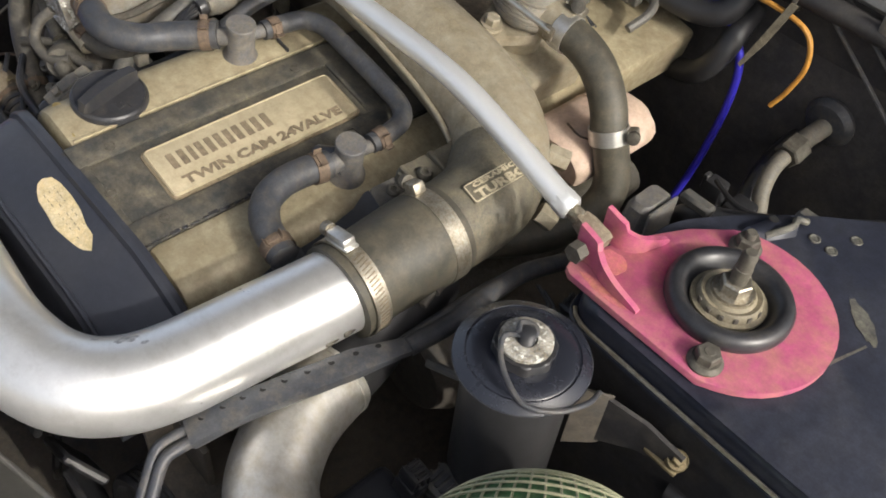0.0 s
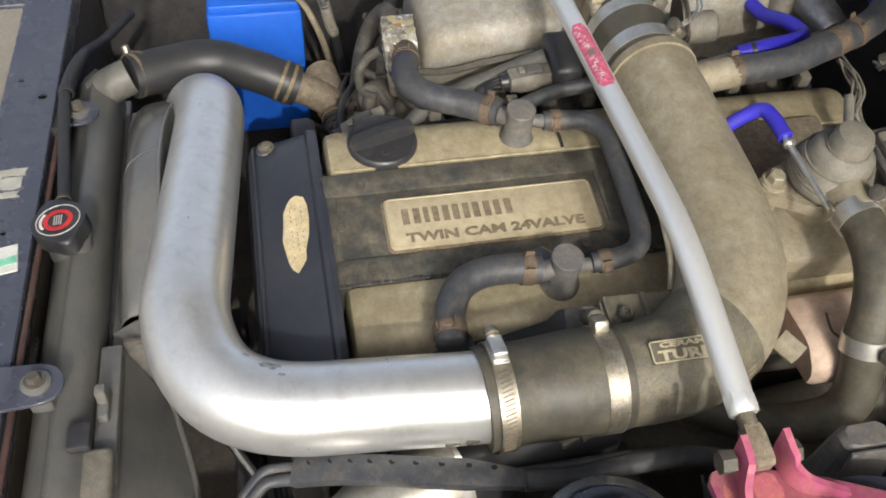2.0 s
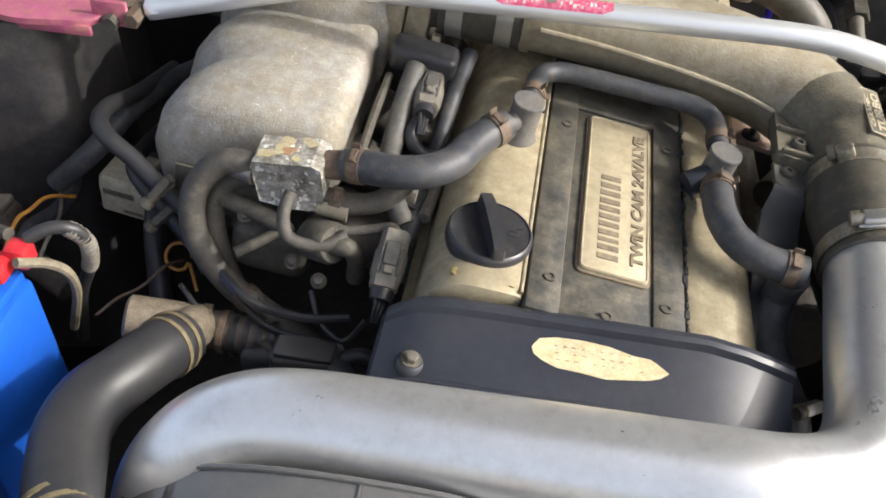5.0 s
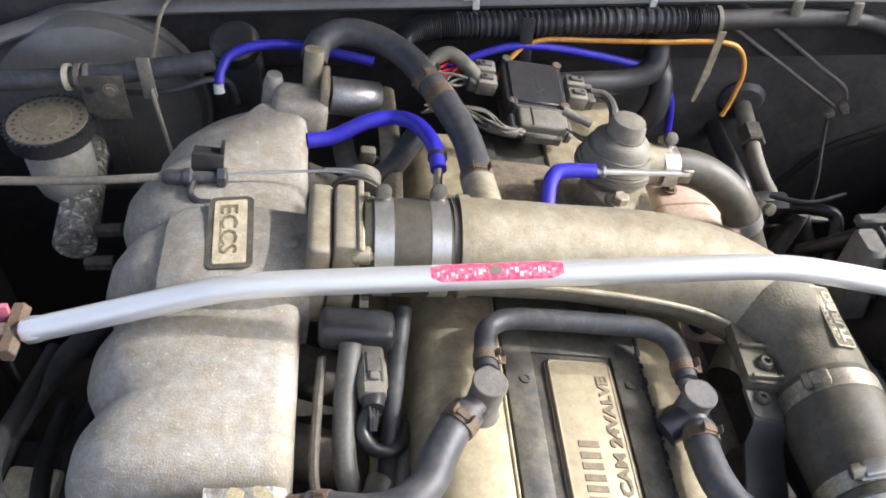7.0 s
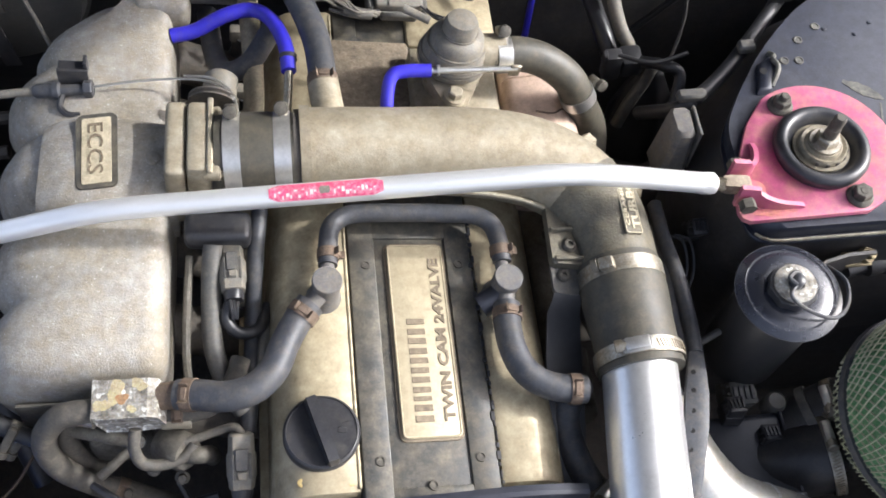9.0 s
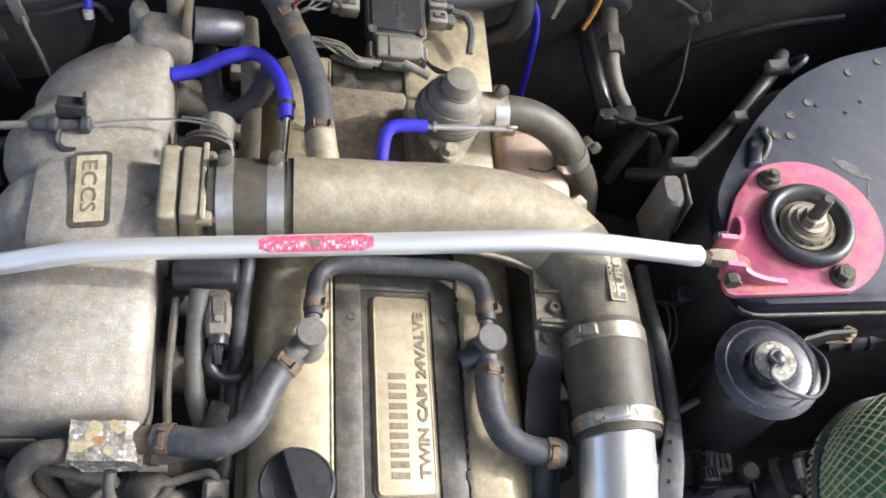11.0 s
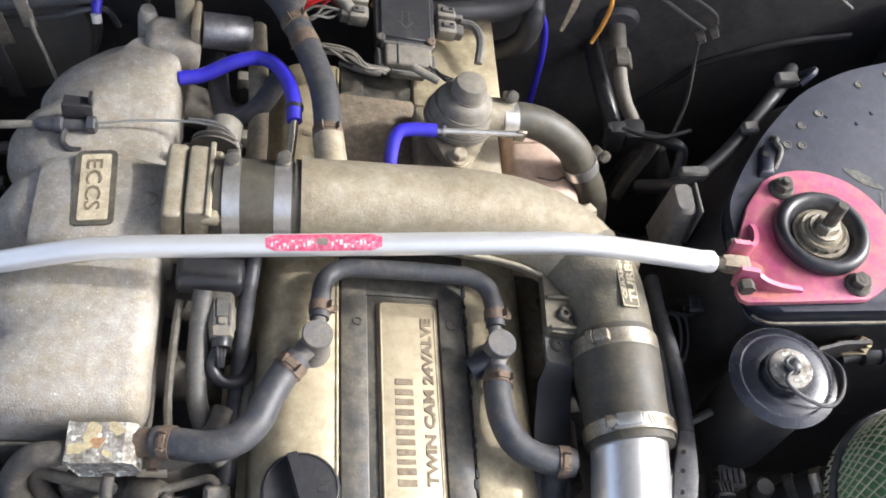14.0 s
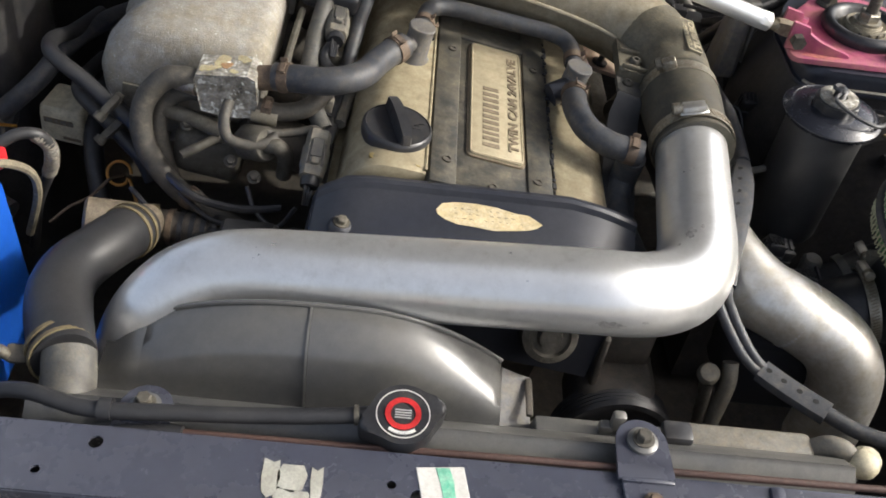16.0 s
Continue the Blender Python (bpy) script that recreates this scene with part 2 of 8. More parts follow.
    dustyhose=surface("dusty_brown_rubber", (0.045, 0.042, 0.0375), (0.066, 0.0607, 0.0518), 0.6, 0.0, 20, 0.18, 350, (0.15, 0.13, 0.10), 0.30, grain=0.22, blotch=0.30),
    brownrust=surface("flaking_orange_rust", (0.36, 0.17, 0.075), (0.22, 0.115, 0.06), 0.85, 0.0, 120, 0.5, 250, (0.42, 0.33, 0.18), 0.4),
    greenink=surface("green_print", (0.08, 0.42, 0.27), (0.30, 0.55, 0.42), 0.5, 0.0, 120, 0.0),
)

for key in ("body", "shroud", "tank", "lidpaint"):
    M[key].node_tree.nodes["Principled BSDF"].inputs["Specular IOR Level"].default_value = 0.95

# ---- building ----
ENGINE = pose(0, 0, 0.85, 0, 10.0, 0) @ pose(0, 0, -0.85)
BODY = Matrix.Identity(4)
FR = [BODY]
THINGS = []


def thing(name, label, category, group="", kind=""):
    ob = new(name)
    ob.empty_display_size = 0.02
    tagged(ob, label, category, group, kind)
    THINGS.append(ob)
    return ob


def mesh_from(bm, name, mat, angle=38):
    bm.transform(FR[0])
    bmesh.ops.recalc_face_normals(bm, faces=bm.faces)
    lim = radians(angle)
    for f in bm.faces:
        f.smooth = True
    for e in bm.edges:
        if len(e.link_faces) == 2 and e.calc_face_angle(0) > lim:
            e.smooth = False
    me = bpy.data.meshes.new(name)
    bm.to_mesh(me)
    bm.free()
    me.materials.append(mat)
    return me


def part(name, bm, mat, parent=None, label="", angle=38):
    ob = new(name, mesh_from(bm, name, M[mat], angle))
    if parent:
        ob.parent = parent
    if label:
        ob["label"] = label
    return ob


def solo(name, bm, mat, label, category, group="", kind="", angle=38):
    """A thing of one mesh."""
    return tagged(part(name, bm, mat, None, "", angle), label, category, group, kind)


def add(a, b, m=None):
    """Joins b (moved by m) into a."""
    if m is not None:
        b.transform(m)
    me = bpy.data.meshes.new("tmp")
    b.to_mesh(me)
    b.free()
    a.from_mesh(me)
    bpy.data.meshes.remove(me)
    return a


def smooth_path(pts, per=8):
    """Catmull-Rom through the points."""
    p = [Vector(q) for q in pts]
    if len(p) < 3 or per < 2:
        return p
    p = [2 * p[0] - p[1]] + p + [2 * p[-1] - p[-2]]
    out = []
    for i in range(1, len(p) - 2):
        a, b, c, d = p[i - 1:i + 3]
        for k in range(per):
            t = k / per
            out.append(0.5 * (2 * b + (c - a) * t + (2 * a - 5 * b + 4 * c - d) * t * t + (3 * b - a - 3 * c + d) * t ** 3))
    out.append(p[-2])
    return out


def sweep(pts, r, seg=14, per=8, caps=True, section=None):
    """A tube along the points. r: a radius, or a function of 0..1. section: (x, y) pairs in place of a circle of radius 1."""
    p = smooth_path(pts, per)
    n = len(p)
    sec = section or [(math.cos(2 * math.pi * k / seg), math.sin(2 * math.pi * k / seg)) for k in range(seg)]
    bm = bmesh.new()
    tan = [(p[min(i + 1, n - 1)] - p[max(i - 1, 0)]).normalized() for i in range(n)]
    up = Vector((0, 0, 1)) if abs(tan[0].z) < 0.9 else Vector((0, 1, 0))
    u = tan[0].cross(up).normalized()
    length = [0.0]
    for i in range(1, n):
        length.append(length[-1] + (p[i] - p[i - 1]).length)
    rings = []
    for i in range(n):
        u = (u - tan[i] * u.dot(tan[i])).normalized()
        v = u.cross(tan[i])
        rad = r(length[i] / length[-1]) if callable(r) else r
        rings.append([bm.verts.new(p[i] + (u * a + v * b) * rad) for a, b in sec])
    k = len(sec)
    for a, b in zip(rings, rings[1:]):
        for j in range(k):
            bm.faces.new((a[j], a[(j + 1) % k], b[(j + 1) % k], b[j]))
    if caps:
        bm.faces.new(rings[0])
        bm.faces.new(rings[-1])
    return bm


def lathe(profile, m=None, seg=32, caps=True):
    """Turns (radius, height) pairs round z; open ends close with a cap."""
    bm = bmesh.new()
    rings = []
    for r, z in profile:
        if r < 1e-6:
            rings.append([bm.verts.new((0, 0, z))])
        else:
            rings.append([bm.verts.new((r * math.cos(2 * math.pi * k / seg), r * math.sin(2 * math.pi * k / seg), z)) for k in range(seg)])
    for a, b in zip(rings, rings[1:]):
        for k in range(seg):
            q = [a[k % len(a)], a[(k + 1) % len(a)], b[(k + 1) % len(b)], b[k % len(b)]]
            q = list(dict.fromkeys(q))
            if len(q) > 2:
                bm.faces.new(q)
    for ring in (rings[0], rings[-1]):
        if len(ring) > 2 and caps:
            bm.faces.new(ring)
    if m is not None:
        bm.transform(m)
    return bm


def rbox(size, at=(0, 0, 0), bevel=0.003, seg=2, m=None):
    """A box with rounded edges, by its centre."""
    bm = bmesh.new()
    bmesh.ops.create_cube(bm, size=1, matrix=Matrix.Diagonal((*size, 1)))
    if bevel:
        bmesh.ops.bevel(bm, geom=bm.edges[:], offset=min(bevel, 0.49 * min(size)), segments=seg, affect="EDGES", profile=0.5)
    bm.transform(Matrix.Translation(at))
    if m is not None:
        bm.transform(m)
    return bm


def prism(outline, z0, z1, bevel=0.0, seg=2, m=None):
    """An upright prism over an outline, its edges rounded."""
    bm = bmesh.new()
    lo = [bm.verts.new((x, y, z0)) for x, y in outline]
    hi = [bm.verts.new((x, y, z1)) for x, y in outline]
    k = len(outline)
    bm.faces.new(lo)
    top = bm.faces.new(hi)
    for j in range(k):
        bm.faces.new((lo[j], lo[(j + 1) % k], hi[(j + 1) % k], hi[j]))
    if bevel:
        bmesh.ops.bevel(bm, geom=list(top.edges), offset=bevel, segments=seg, affect="EDGES", profile=0.5)
    if m is not None:
        bm.transform(m)
    return bm


def loft(sections, caps=True):
    """Skins rings of equal count."""
    bm = bmesh.new()
    rings = [[bm.verts.new(v) for v in s] for s in sections]
    k = len(rings[0])
    for a, b in zip(rings, rings[1:]):
        for j in range(k):
            bm.faces.new((a[j], a[(j + 1) % k], b[(j + 1) % k], b[j]))
    if caps:
        bm.faces.new(rings[0])
        bm.faces.new(rings[-1])
    return bm


def rounded(w, h, r, seg=5):
    """A rounded rectangle outline about the origin."""
    out = []
    for cx, cy, a0 in ((w / 2 - r, h / 2 - r, 0), (-w / 2 + r, h / 2 - r, 90), (-w / 2 + r, -h / 2 + r, 180), (w / 2 - r, -h / 2 + r, 270)):
        for k in range(seg + 1):
            a = radians(a0 + 90 * k / seg)
            out.append((cx + r * math.cos(a), cy + r * math.sin(a)))
    return out


def along(a, b):
    """A pose at a whose z points at b."""
    a, b = Vector(a), Vector(b)
    return Matrix.Translation(a) @ (b - a).to_track_quat("Z", "Y").to_matrix().to_4x4()


def hexagon(r):
    return [(r * math.cos(radians(60 * k)), r * math.sin(radians(60 * k))) for k in range(6)]


def bolt_head(r=0.006, h=0.006, m=None, washer=True):
    bm = prism(hexagon(r), 0.0015 if washer else 0, h, r * 0.15, 1)
    if washer:
        add(bm, lathe([(r * 1.45, 0), (r * 1.45, 0.0015), (0, 0.0016)], None, 18))
    if m is not None:
        bm.transform(m)
    return bm


def letters(text, height, depth=0.0008, bold=0.055):
    """Raised writing in the built-in font, from its lower left corner, in the xy plane."""
    cu = bpy.data.curves.new("writing", "FONT")
    cu.body, cu.size, cu.extrude, cu.resolution_u, cu.offset = text, height / 0.7, depth, 2, height * bold
    ob = new("writing", cu)
    dg = bpy.context.evaluated_depsgraph_get()
    me = bpy.data.meshes.new_from_object(ob.evaluated_get(dg))
    bm = bmesh.new()
    bm.from_mesh(me)
    bpy.data.objects.remove(ob)
    bpy.data.curves.remove(cu)
    bpy.data.meshes.remove(me)
    return bm


def fit_to(bm, w, h):
    """Scales writing to a width and height from the origin."""
    xs = [v.co.x for v in bm.verts]
    ys = [v.co.y for v in bm.verts]
    for v in bm.verts:
        v.co.x = (v.co.x - min(xs)) / (max(xs) - min(xs)) * w
        v.co.y = (v.co.y - min(ys)) / (max(ys) - min(ys)) * h
    return bm


def settle():
    """Puts each thing's Empty at the foot of its parts."""
    for ob in THINGS:
        kids = [o for o in ob.children_recursive if o.type == "MESH"]
        if not kids:
            continue
        co = [v.co for o in kids for v in o.data.vertices]
        lo = [min(c[i] for c in co) for i in range(3)]
        hi = [max(c[i] for c in co) for i in range(3)]
        base = Vector(((lo[0] + hi[0]) / 2, (lo[1] + hi[1]) / 2, lo[2]))
        ob.location = base
        for o in ob.children:
            o.matrix_parent_inverse = Matrix.Translation(-base)
    THINGS.clear()

# ---- fittings used more than once ----


def basis(at, z, x):
    """A pose at a point with the given z and, as near as it goes, x."""
    z = Vector(z).normalized()
    x = Vector(x)
    x = (x - z * x.dot(z)).normalized()
    y = z.cross(x)
    return Matrix.Translation(at) @ Matrix((x, y, z)).transposed().to_4x4()


def ring(r, width, thick, m, seg=40):
    return lathe([(r, -width / 2), (r + thick, -width / 2), (r + thick, width / 2), (r, width / 2), (r, -width / 2 + 1e-5)], m, seg, False)


def worm_clamp(parent, at, axis, toward, r, width=0.014, slots=(20, 120), mat="zinc", box="steel"):
    """A worm drive clamp: band, screw housing, screw and the slots of the band."""
    m = basis(at, axis, toward)
    band = part("clamp", ring(r, width, 0.0011, m), mat, parent, "bright worm drive clamp")
    h = rbox((0.009, 0.024, width * 0.82), (r + 0.0055, 0, 0), 0.002, 2, m)
    add(h, rbox((0.003, 0.030, width * 0.9), (r + 0.0016, 0, 0), 0.001, 1, m))
    part("screw_housing", h, box, band)
    sc = lathe([(0.0040, 0), (0.0040, 0.022), (0.0062, 0.022), (0.0062, 0.029), (0.0052, 0.030), (0, 0.030)], m @ pose(r + 0.0060, -0.008, 0, -90), 14)
    part("screw", sc, "zinc" if box == "steel" else box, band)
    sl = bmesh.new()
    for k in range(int((slots[1] - slots[0]) / 4.6)):
        a = slots[0] + 4.6 * k
        add(sl, rbox((0.0008, 0.0011, width * 0.62), (0, 0, 0), 0, 1, m @ pose(0, 0, 0, 0, 0, a) @ pose(r + 0.0011, 0, 0, 14)))
    if len(sl.verts):
        tagged(part("slotted_strip", sl, "letter", band), kind="stuff")
    else:
        sl.free()
    return band


def band_clamp(parent, at, axis, toward, r, width=0.016, mat="steel"):
    """A plain polished band with a screw lug."""
    m = basis(at, axis, toward)
    band = part("clamp", ring(r, width, 0.0013, m), mat, parent, "polished steel band clamp")
    lug = rbox((0.012, 0.016, width * 0.8), (r + 0.005, 0, 0), 0.003, 2, m)
    part("screw_housing", lug, "zinc", band)
    part("screw", lathe([(0.0068, 0), (0.0068, 0.006), (0.004, 0.007), (0, 0.007)], m @ pose(r + 0.008, 0.008, 0, -90), 14), "greasy", band)
    return band


def spring_clamp(parent, at, axis, toward, r, width=0.011, mat="rust"):
    """A rusty spring clamp with two ears."""
    m = basis(at, axis, toward)
    bm = ring(r, width, 0.0009, m, 28)
    for a in (-24, 24):
        add(bm, rbox((0.007, 0.0012, width * 0.75), (r + 0.0035, 0, 0), 0.0004, 1, m @ pose(0, 0, 0, 0, 0, a)))
    add(bm, rbox((0.0013, 0.012, width * 0.5), (r + 0.0012, 0, 0), 0.0004, 1, m))
    return part("spring_clamp", bm, mat, parent, "rusty spring clamp")


def hose(name, label, pts, r, mat="rubber", seg=16, per=8, group="", clamps=()):
    """A hose as a thing. clamps: (index of the point, toward, kind)."""
    ob = thing(name, label, "hose", group)
    part("tube", sweep(pts, r, seg, per), mat, ob)
    for i, toward, kind in clamps:
        a, b = Vector(pts[max(i - 1, 0)]), Vector(pts[min(i + 1, len(pts) - 1)])
        if i in (0, len(pts) - 1):
            e = Vector(pts[i])
            inner = Vector(pts[1 if i == 0 else -2])
            at = e + (inner - e).normalized() * 0.012
        else:
            at = Vector(pts[i])
        if kind == "spring":
            spring_clamp(ob, at, b - a, toward, r + 0.0004)
        elif kind == "worm":
            worm_clamp(ob, at, b - a, toward, r + 0.0004, 0.012, (20, 90))
        else:
            band_clamp(ob, at, b - a, toward, r + 0.0004)
    return ob


def cable(name, label, pts, r, mat="black", category="cable", seg=8, per=6):
    return solo(name, sweep(pts, r, seg, per), mat, label, category)


def bolted(parent, at, r=0.006, h=0.007, mat="zinc", normal=(0, 0, 1), name="bolt"):
    return part(name, bolt_head(r, h, basis(at, normal, (1, 0.3, 0.1))), mat, parent)


def plate_on(outline, z0, z1, m=None, bevel=0.0006):
    return prism(outline, z0, z1, bevel, 1, m)


def connector(name, label, at, axis, toward, size, mat="plug"):
    """An electrical plug: a stepped body, ribs and a locking tab."""
    ob = thing(name, label, "connector", "wiring plugs")
    m = basis(at, axis, toward)
    w, d, l = size
    b = rbox((w, d, l * 0.55), (0, 0, -l * 0.22), 0.002, 2, m)
    add(b, rbox((w * 0.86, d * 0.86, l * 0.5), (0, 0, l * 0.27), 0.0015, 2, m))
    for k in range(3):
        add(b, rbox((w * 1.04, d * 0.10, l * 0.40), (0, (k - 1) * d * 0.30, l * 0.25), 0.0006, 1, m))
    part("housing", b, mat, ob)
    part("locking_tab", rbox((w * 0.22, d * 0.5, l * 0.42), (w * 0.5, 0, l * 0.02), 0.001, 1, m), mat, ob)
    for k in range(4):
        part("terminal", rbox((w * 0.12, d * 0.5, l * 0.10), ((k - 1.5) * w * 0.2, 0, l * 0.54), 0.0003, 1, m), "black", ob)
    return ob


def round_plug(name, label, at, axis, toward, r, l):
    """A rounded sensor plug: an oval body with a flat top, a waist, a dark rear end and a locking bow."""
    ob = thing(name, label, "connector", "wiring plugs")
    m = basis(at, axis, toward)
    rows = []
    for z, k in ((-0.50, 0.70), (-0.47, 0.86), (-0.20, 0.90), (-0.17, 1.0), (0.16, 1.0), (0.19, 0.92), (0.34, 0.86), (0.36, 0.70)):
        row = []
        for i in range(20):
            a = 2 * math.pi * i / 20
            c, d = math.cos(a), math.sin(a)
            row.append(tuple(m @ Vector((r * k * min(0.80, c), r * k * 0.92 * math.copysign(abs(d) ** 0.8, d), l * z))))
        rows.append(row)
    body = part("housing", loft(rows), "plug", ob, angle=40)
    part("locking_bow", rbox((0.004, r * 0.80, l * 0.34), (r * 0.86, 0, -l * 0.12), 0.001, 1, m), "dullplug", body)
    part("release_tab", rbox((0.005, r * 0.55, l * 0.12), (r * 0.92, 0, l * 0.12), 0.001, 1, m), "plug", body)
    for y in (-0.5, 0.5):
        part("side_rib", rbox((0.003, 0.003, l * 0.40), (r * 0.76, y * r, -l * 0.02), 0.0008, 1, m), "dullplug", body)
    rear = part("rear_seal", lathe([(r * 0.66, 0), (r * 0.68, l * 0.05), (r * 0.60, l * 0.16), (0, l * 0.16)], m @ pose(0, 0, l * 0.35), 20), "black", ob, "dark rear seal")
    for k in range(3):
        part("wire", sweep([tuple(m @ Vector(((k - 1) * 0.003, (k - 1) * 0.004, l * 0.48))), tuple(m @ Vector(((k - 1) * 0.002, (k - 1) * 0.003, l * 0.62))), tuple(m @ Vector((-0.008, (k - 1) * 0.002, l * 0.78)))], 0.0017, 6, 3), "black", rear)
    return ob


# ---- the car's bay ----
FR[0] = BODY
solo("ground", rbox((80, 80, 0.2), (0, 0, -0.1), 0), "earth", "dry grey brown ground under the car", "ground", kind="structure")


def wall(name, size, at, mat, label, bevel=0.01, m=None):
    return solo(name, rbox(size, at, bevel, 2, m), mat, label, "bay panel", kind="structure")


wall("wall_firewall", (1.52, 0.03, 0.70), (0, 0.592, 0.60), "bay", "dusty black sheet metal firewall behind the engine")
wall("wall_inner_fender_right", (0.03, 1.2, 0.56), (0.745, 0.03, 0.56), "bay", "dusty black inner wing beside the strut tower")
wall("wall_inner_fender_left", (0.03, 1.2, 0.56), (-0.745, 0.03, 0.56), "bay", "dusty black inner wing beside the battery")
wall("floor_undertray", (1.5, 1.20, 0.02), (0, 0.03, 0.29), "grime", "greasy black undertray below the engine")
wall("fender_right", (0.10, 1.35, 0.03), (0.80, 0.0, 0.855), "body", "dark blue painted right front wing", 0.012)
wall("fender_left", (0.10, 1.35, 0.03), (-0.80, 0.0, 0.855), "body", "dark blue painted left front wing", 0.012)
wall("cowl_panel", (1.5, 0.16, 0.02), (0, 0.675, 0.962), "bay", "black cowl panel under the bonnet hinge")
HOOD = pose(0, 0.86, 1.0, -52)
wall("bonnet", (1.42, 1.74, 0.025), (0, -0.87, 0.0), "bay", "open bonnet with a dusty dark underside", 0.01, HOOD)

lab = thing("caution_label", "white paper caution label on the black cowl rail", "label")
part("paper", rbox((0.084, 0.0012, 0.030), (-0.474, 0.5655, 0.975), 0, 1, None), "white", lab)
# cowl seal rail
rail = thing("cowl_rail", "dusty olive grey cowl seal rail along the firewall", "rail", kind="structure")
part("lip", sweep([(-0.72, 0.44, 0.915), (-0.60, 0.525, 0.935), (-0.48, 0.556, 0.950), (-0.30, 0.56, 0.953), (0, 0.56, 0.955), (0.35, 0.56, 0.955), (0.72, 0.55, 0.945)], 1.0, 12, 6, True, [(0.013 * math.cos(a), 0.009 * math.sin(a)) for a in [2 * math.pi * k / 12 for k in range(12)]]), "tank", rail)
part("web", rbox((1.4, 0.012, 0.10), (0, 0.571, 0.915), 0.002), "bay", rail)
for x, mat in ((-0.060, "white"), (0.150, "white")):
    bm = rbox((0.018, 0.002, 0.008), (x, 0.546, 0.966), 0.0005, 1)
    add(bm, rbox((0.008, 0.002, 0.012), (x + 0.006, 0.5455, 0.956), 0.0005, 1))
    solo("trim_clip", bm, mat, "small white plastic clip on the cowl rail", "clip", "cowl clips")

# radiator support
sup = thing("radiator_support", "dark blue painted steel radiator support panel with slotted holes", "panel", kind="structure")
rail_bm = bmesh.new()
holes_at = [(-0.335, -0.483), (-0.300, -0.456), (-0.078, -0.470), (-0.058, -0.478), (0.045, -0.472), (0.175, -0.484), (0.235, -0.470), (-0.165, -0.480)]


def holed_plate(x0, x1, y0, y1, z, thick, holes):
    """A flat sheet with round holes through it."""
    bm = bmesh.new()
    loops = [[(x0, y0), (x1, y0), (x1, y1), (x0, y1)]]
    for hx, hy, hr in holes:
        loops.append([(hx + hr * math.cos(2 * math.pi * k / 14), hy + hr * math.sin(2 * math.pi * k / 14)) for k in range(14)])
    for loop in loops:
        vs = [bm.verts.new((x, y, z)) for x, y in loop]
        for p, q in zip(vs, vs[1:] + vs[:1]):
            bm.edges.new((p, q))
    bmesh.ops.triangle_fill(bm, use_beauty=True, use_dissolve=False, edges=bm.edges[:])
    top = bm.faces[:]
    ex = bmesh.ops.extrude_face_region(bm, geom=top)
    for v in ex["geom"]:
        if isinstance(v, bmesh.types.BMVert):
            v.co.z -= thick
    return bm


add(rail_bm, holed_plate(-0.72, 0.72, -0.500, -0.442, 0.820, 0.0025, [(x, y, 0.0055 if i % 2 else 0.0036) for i, (x, y) in enumerate(holes_at)]))
add(rail_bm, rbox((1.44, 0.004, 0.045), (0, -0.4985, 0.7965), 0.0015, 1))
add(rail_bm, rbox((1.44, 0.004, 0.030), (0, -0.4435, 0.8035), 0.0015, 1))
part("top_rail", rail_bm, "body", sup, angle=25)
part("rib", rbox((0.012, 0.056, 0.006), (0.222, -0.471, 0.821), 0.0025), "body", sup)
part("front_wall", rbox((1.44, 0.006, 0.10), (0, -0.506, 0.735), 0.002), "body", sup)
for x0 in (-0.62, 0.02, 0.24, 0.52):
    part("lower_frame", rbox((0.045, 0.085, 0.008), (x0, -0.548, 0.765), 0.003), "body", sup)
part("front_panel", holed_plate(-0.34, -0.02, -0.598, -0.512, 0.772, 0.003, [(-0.275, -0.556, 0.030), (-0.165, -0.556, 0.034), (-0.070, -0.556, 0.024)]), "body", sup)
part("lower_rail", rbox((1.44, 0.03, 0.012), (0, -0.600, 0.755), 0.004), "body", sup)
part("core_wall", rbox((1.44, 0.01, 0.40), (0, -0.455, 0.56), 0.002), "grime", sup)
wall("bumper_inner", (1.5, 0.05, 0.40), (0, -0.74, 0.56), "grime", "greasy black inner bumper face")

# sticker scraps on the rail
st = thing("inspection_sticker", "white and green inspection sticker on the radiator support", "sticker")
part("paper", plate_on([(-0.061, -0.4535), (-0.024, -0.4495), (-0.016, -0.4905), (-0.052, -0.4955)], 0.8202, 0.8208), "white", st)
part("green_stripe", plate_on([(-0.046, -0.4525), (-0.040, -0.4530), (-0.035, -0.4520), (-0.031, -0.464), (-0.030, -0.478), (-0.027, -0.4885), (-0.034, -0.4890), (-0.039, -0.480), (-0.041, -0.466)], 0.8209, 0.8212), "greenink", st)
st = thing("torn_sticker", "torn white sticker remains on the radiator support", "sticker")
for k, (x, y, w, h) in enumerate(((-0.168, -0.472, 0.011, 0.028), (-0.152, -0.470, 0.018, 0.022), (-0.134, -0.474, 0.008, 0.026), (-0.150, -0.486, 0.024, 0.009))):
    rr = random.Random(k)
    o = [(x + w * (u - 0.5) + rr.uniform(-0.0016, 0.0016), y + h * (v - 0.5) + rr.uniform(-0.002, 0.002)) for u, v in ((0, 0), (0.5, -0.1), (1, 0), (1.1, 0.5), (1, 1), (0.5, 0.92), (0, 1), (-0.1, 0.5))]
    part("scrap", plate_on(o, 0.8202, 0.8207, None, 0.0), "milky", st)

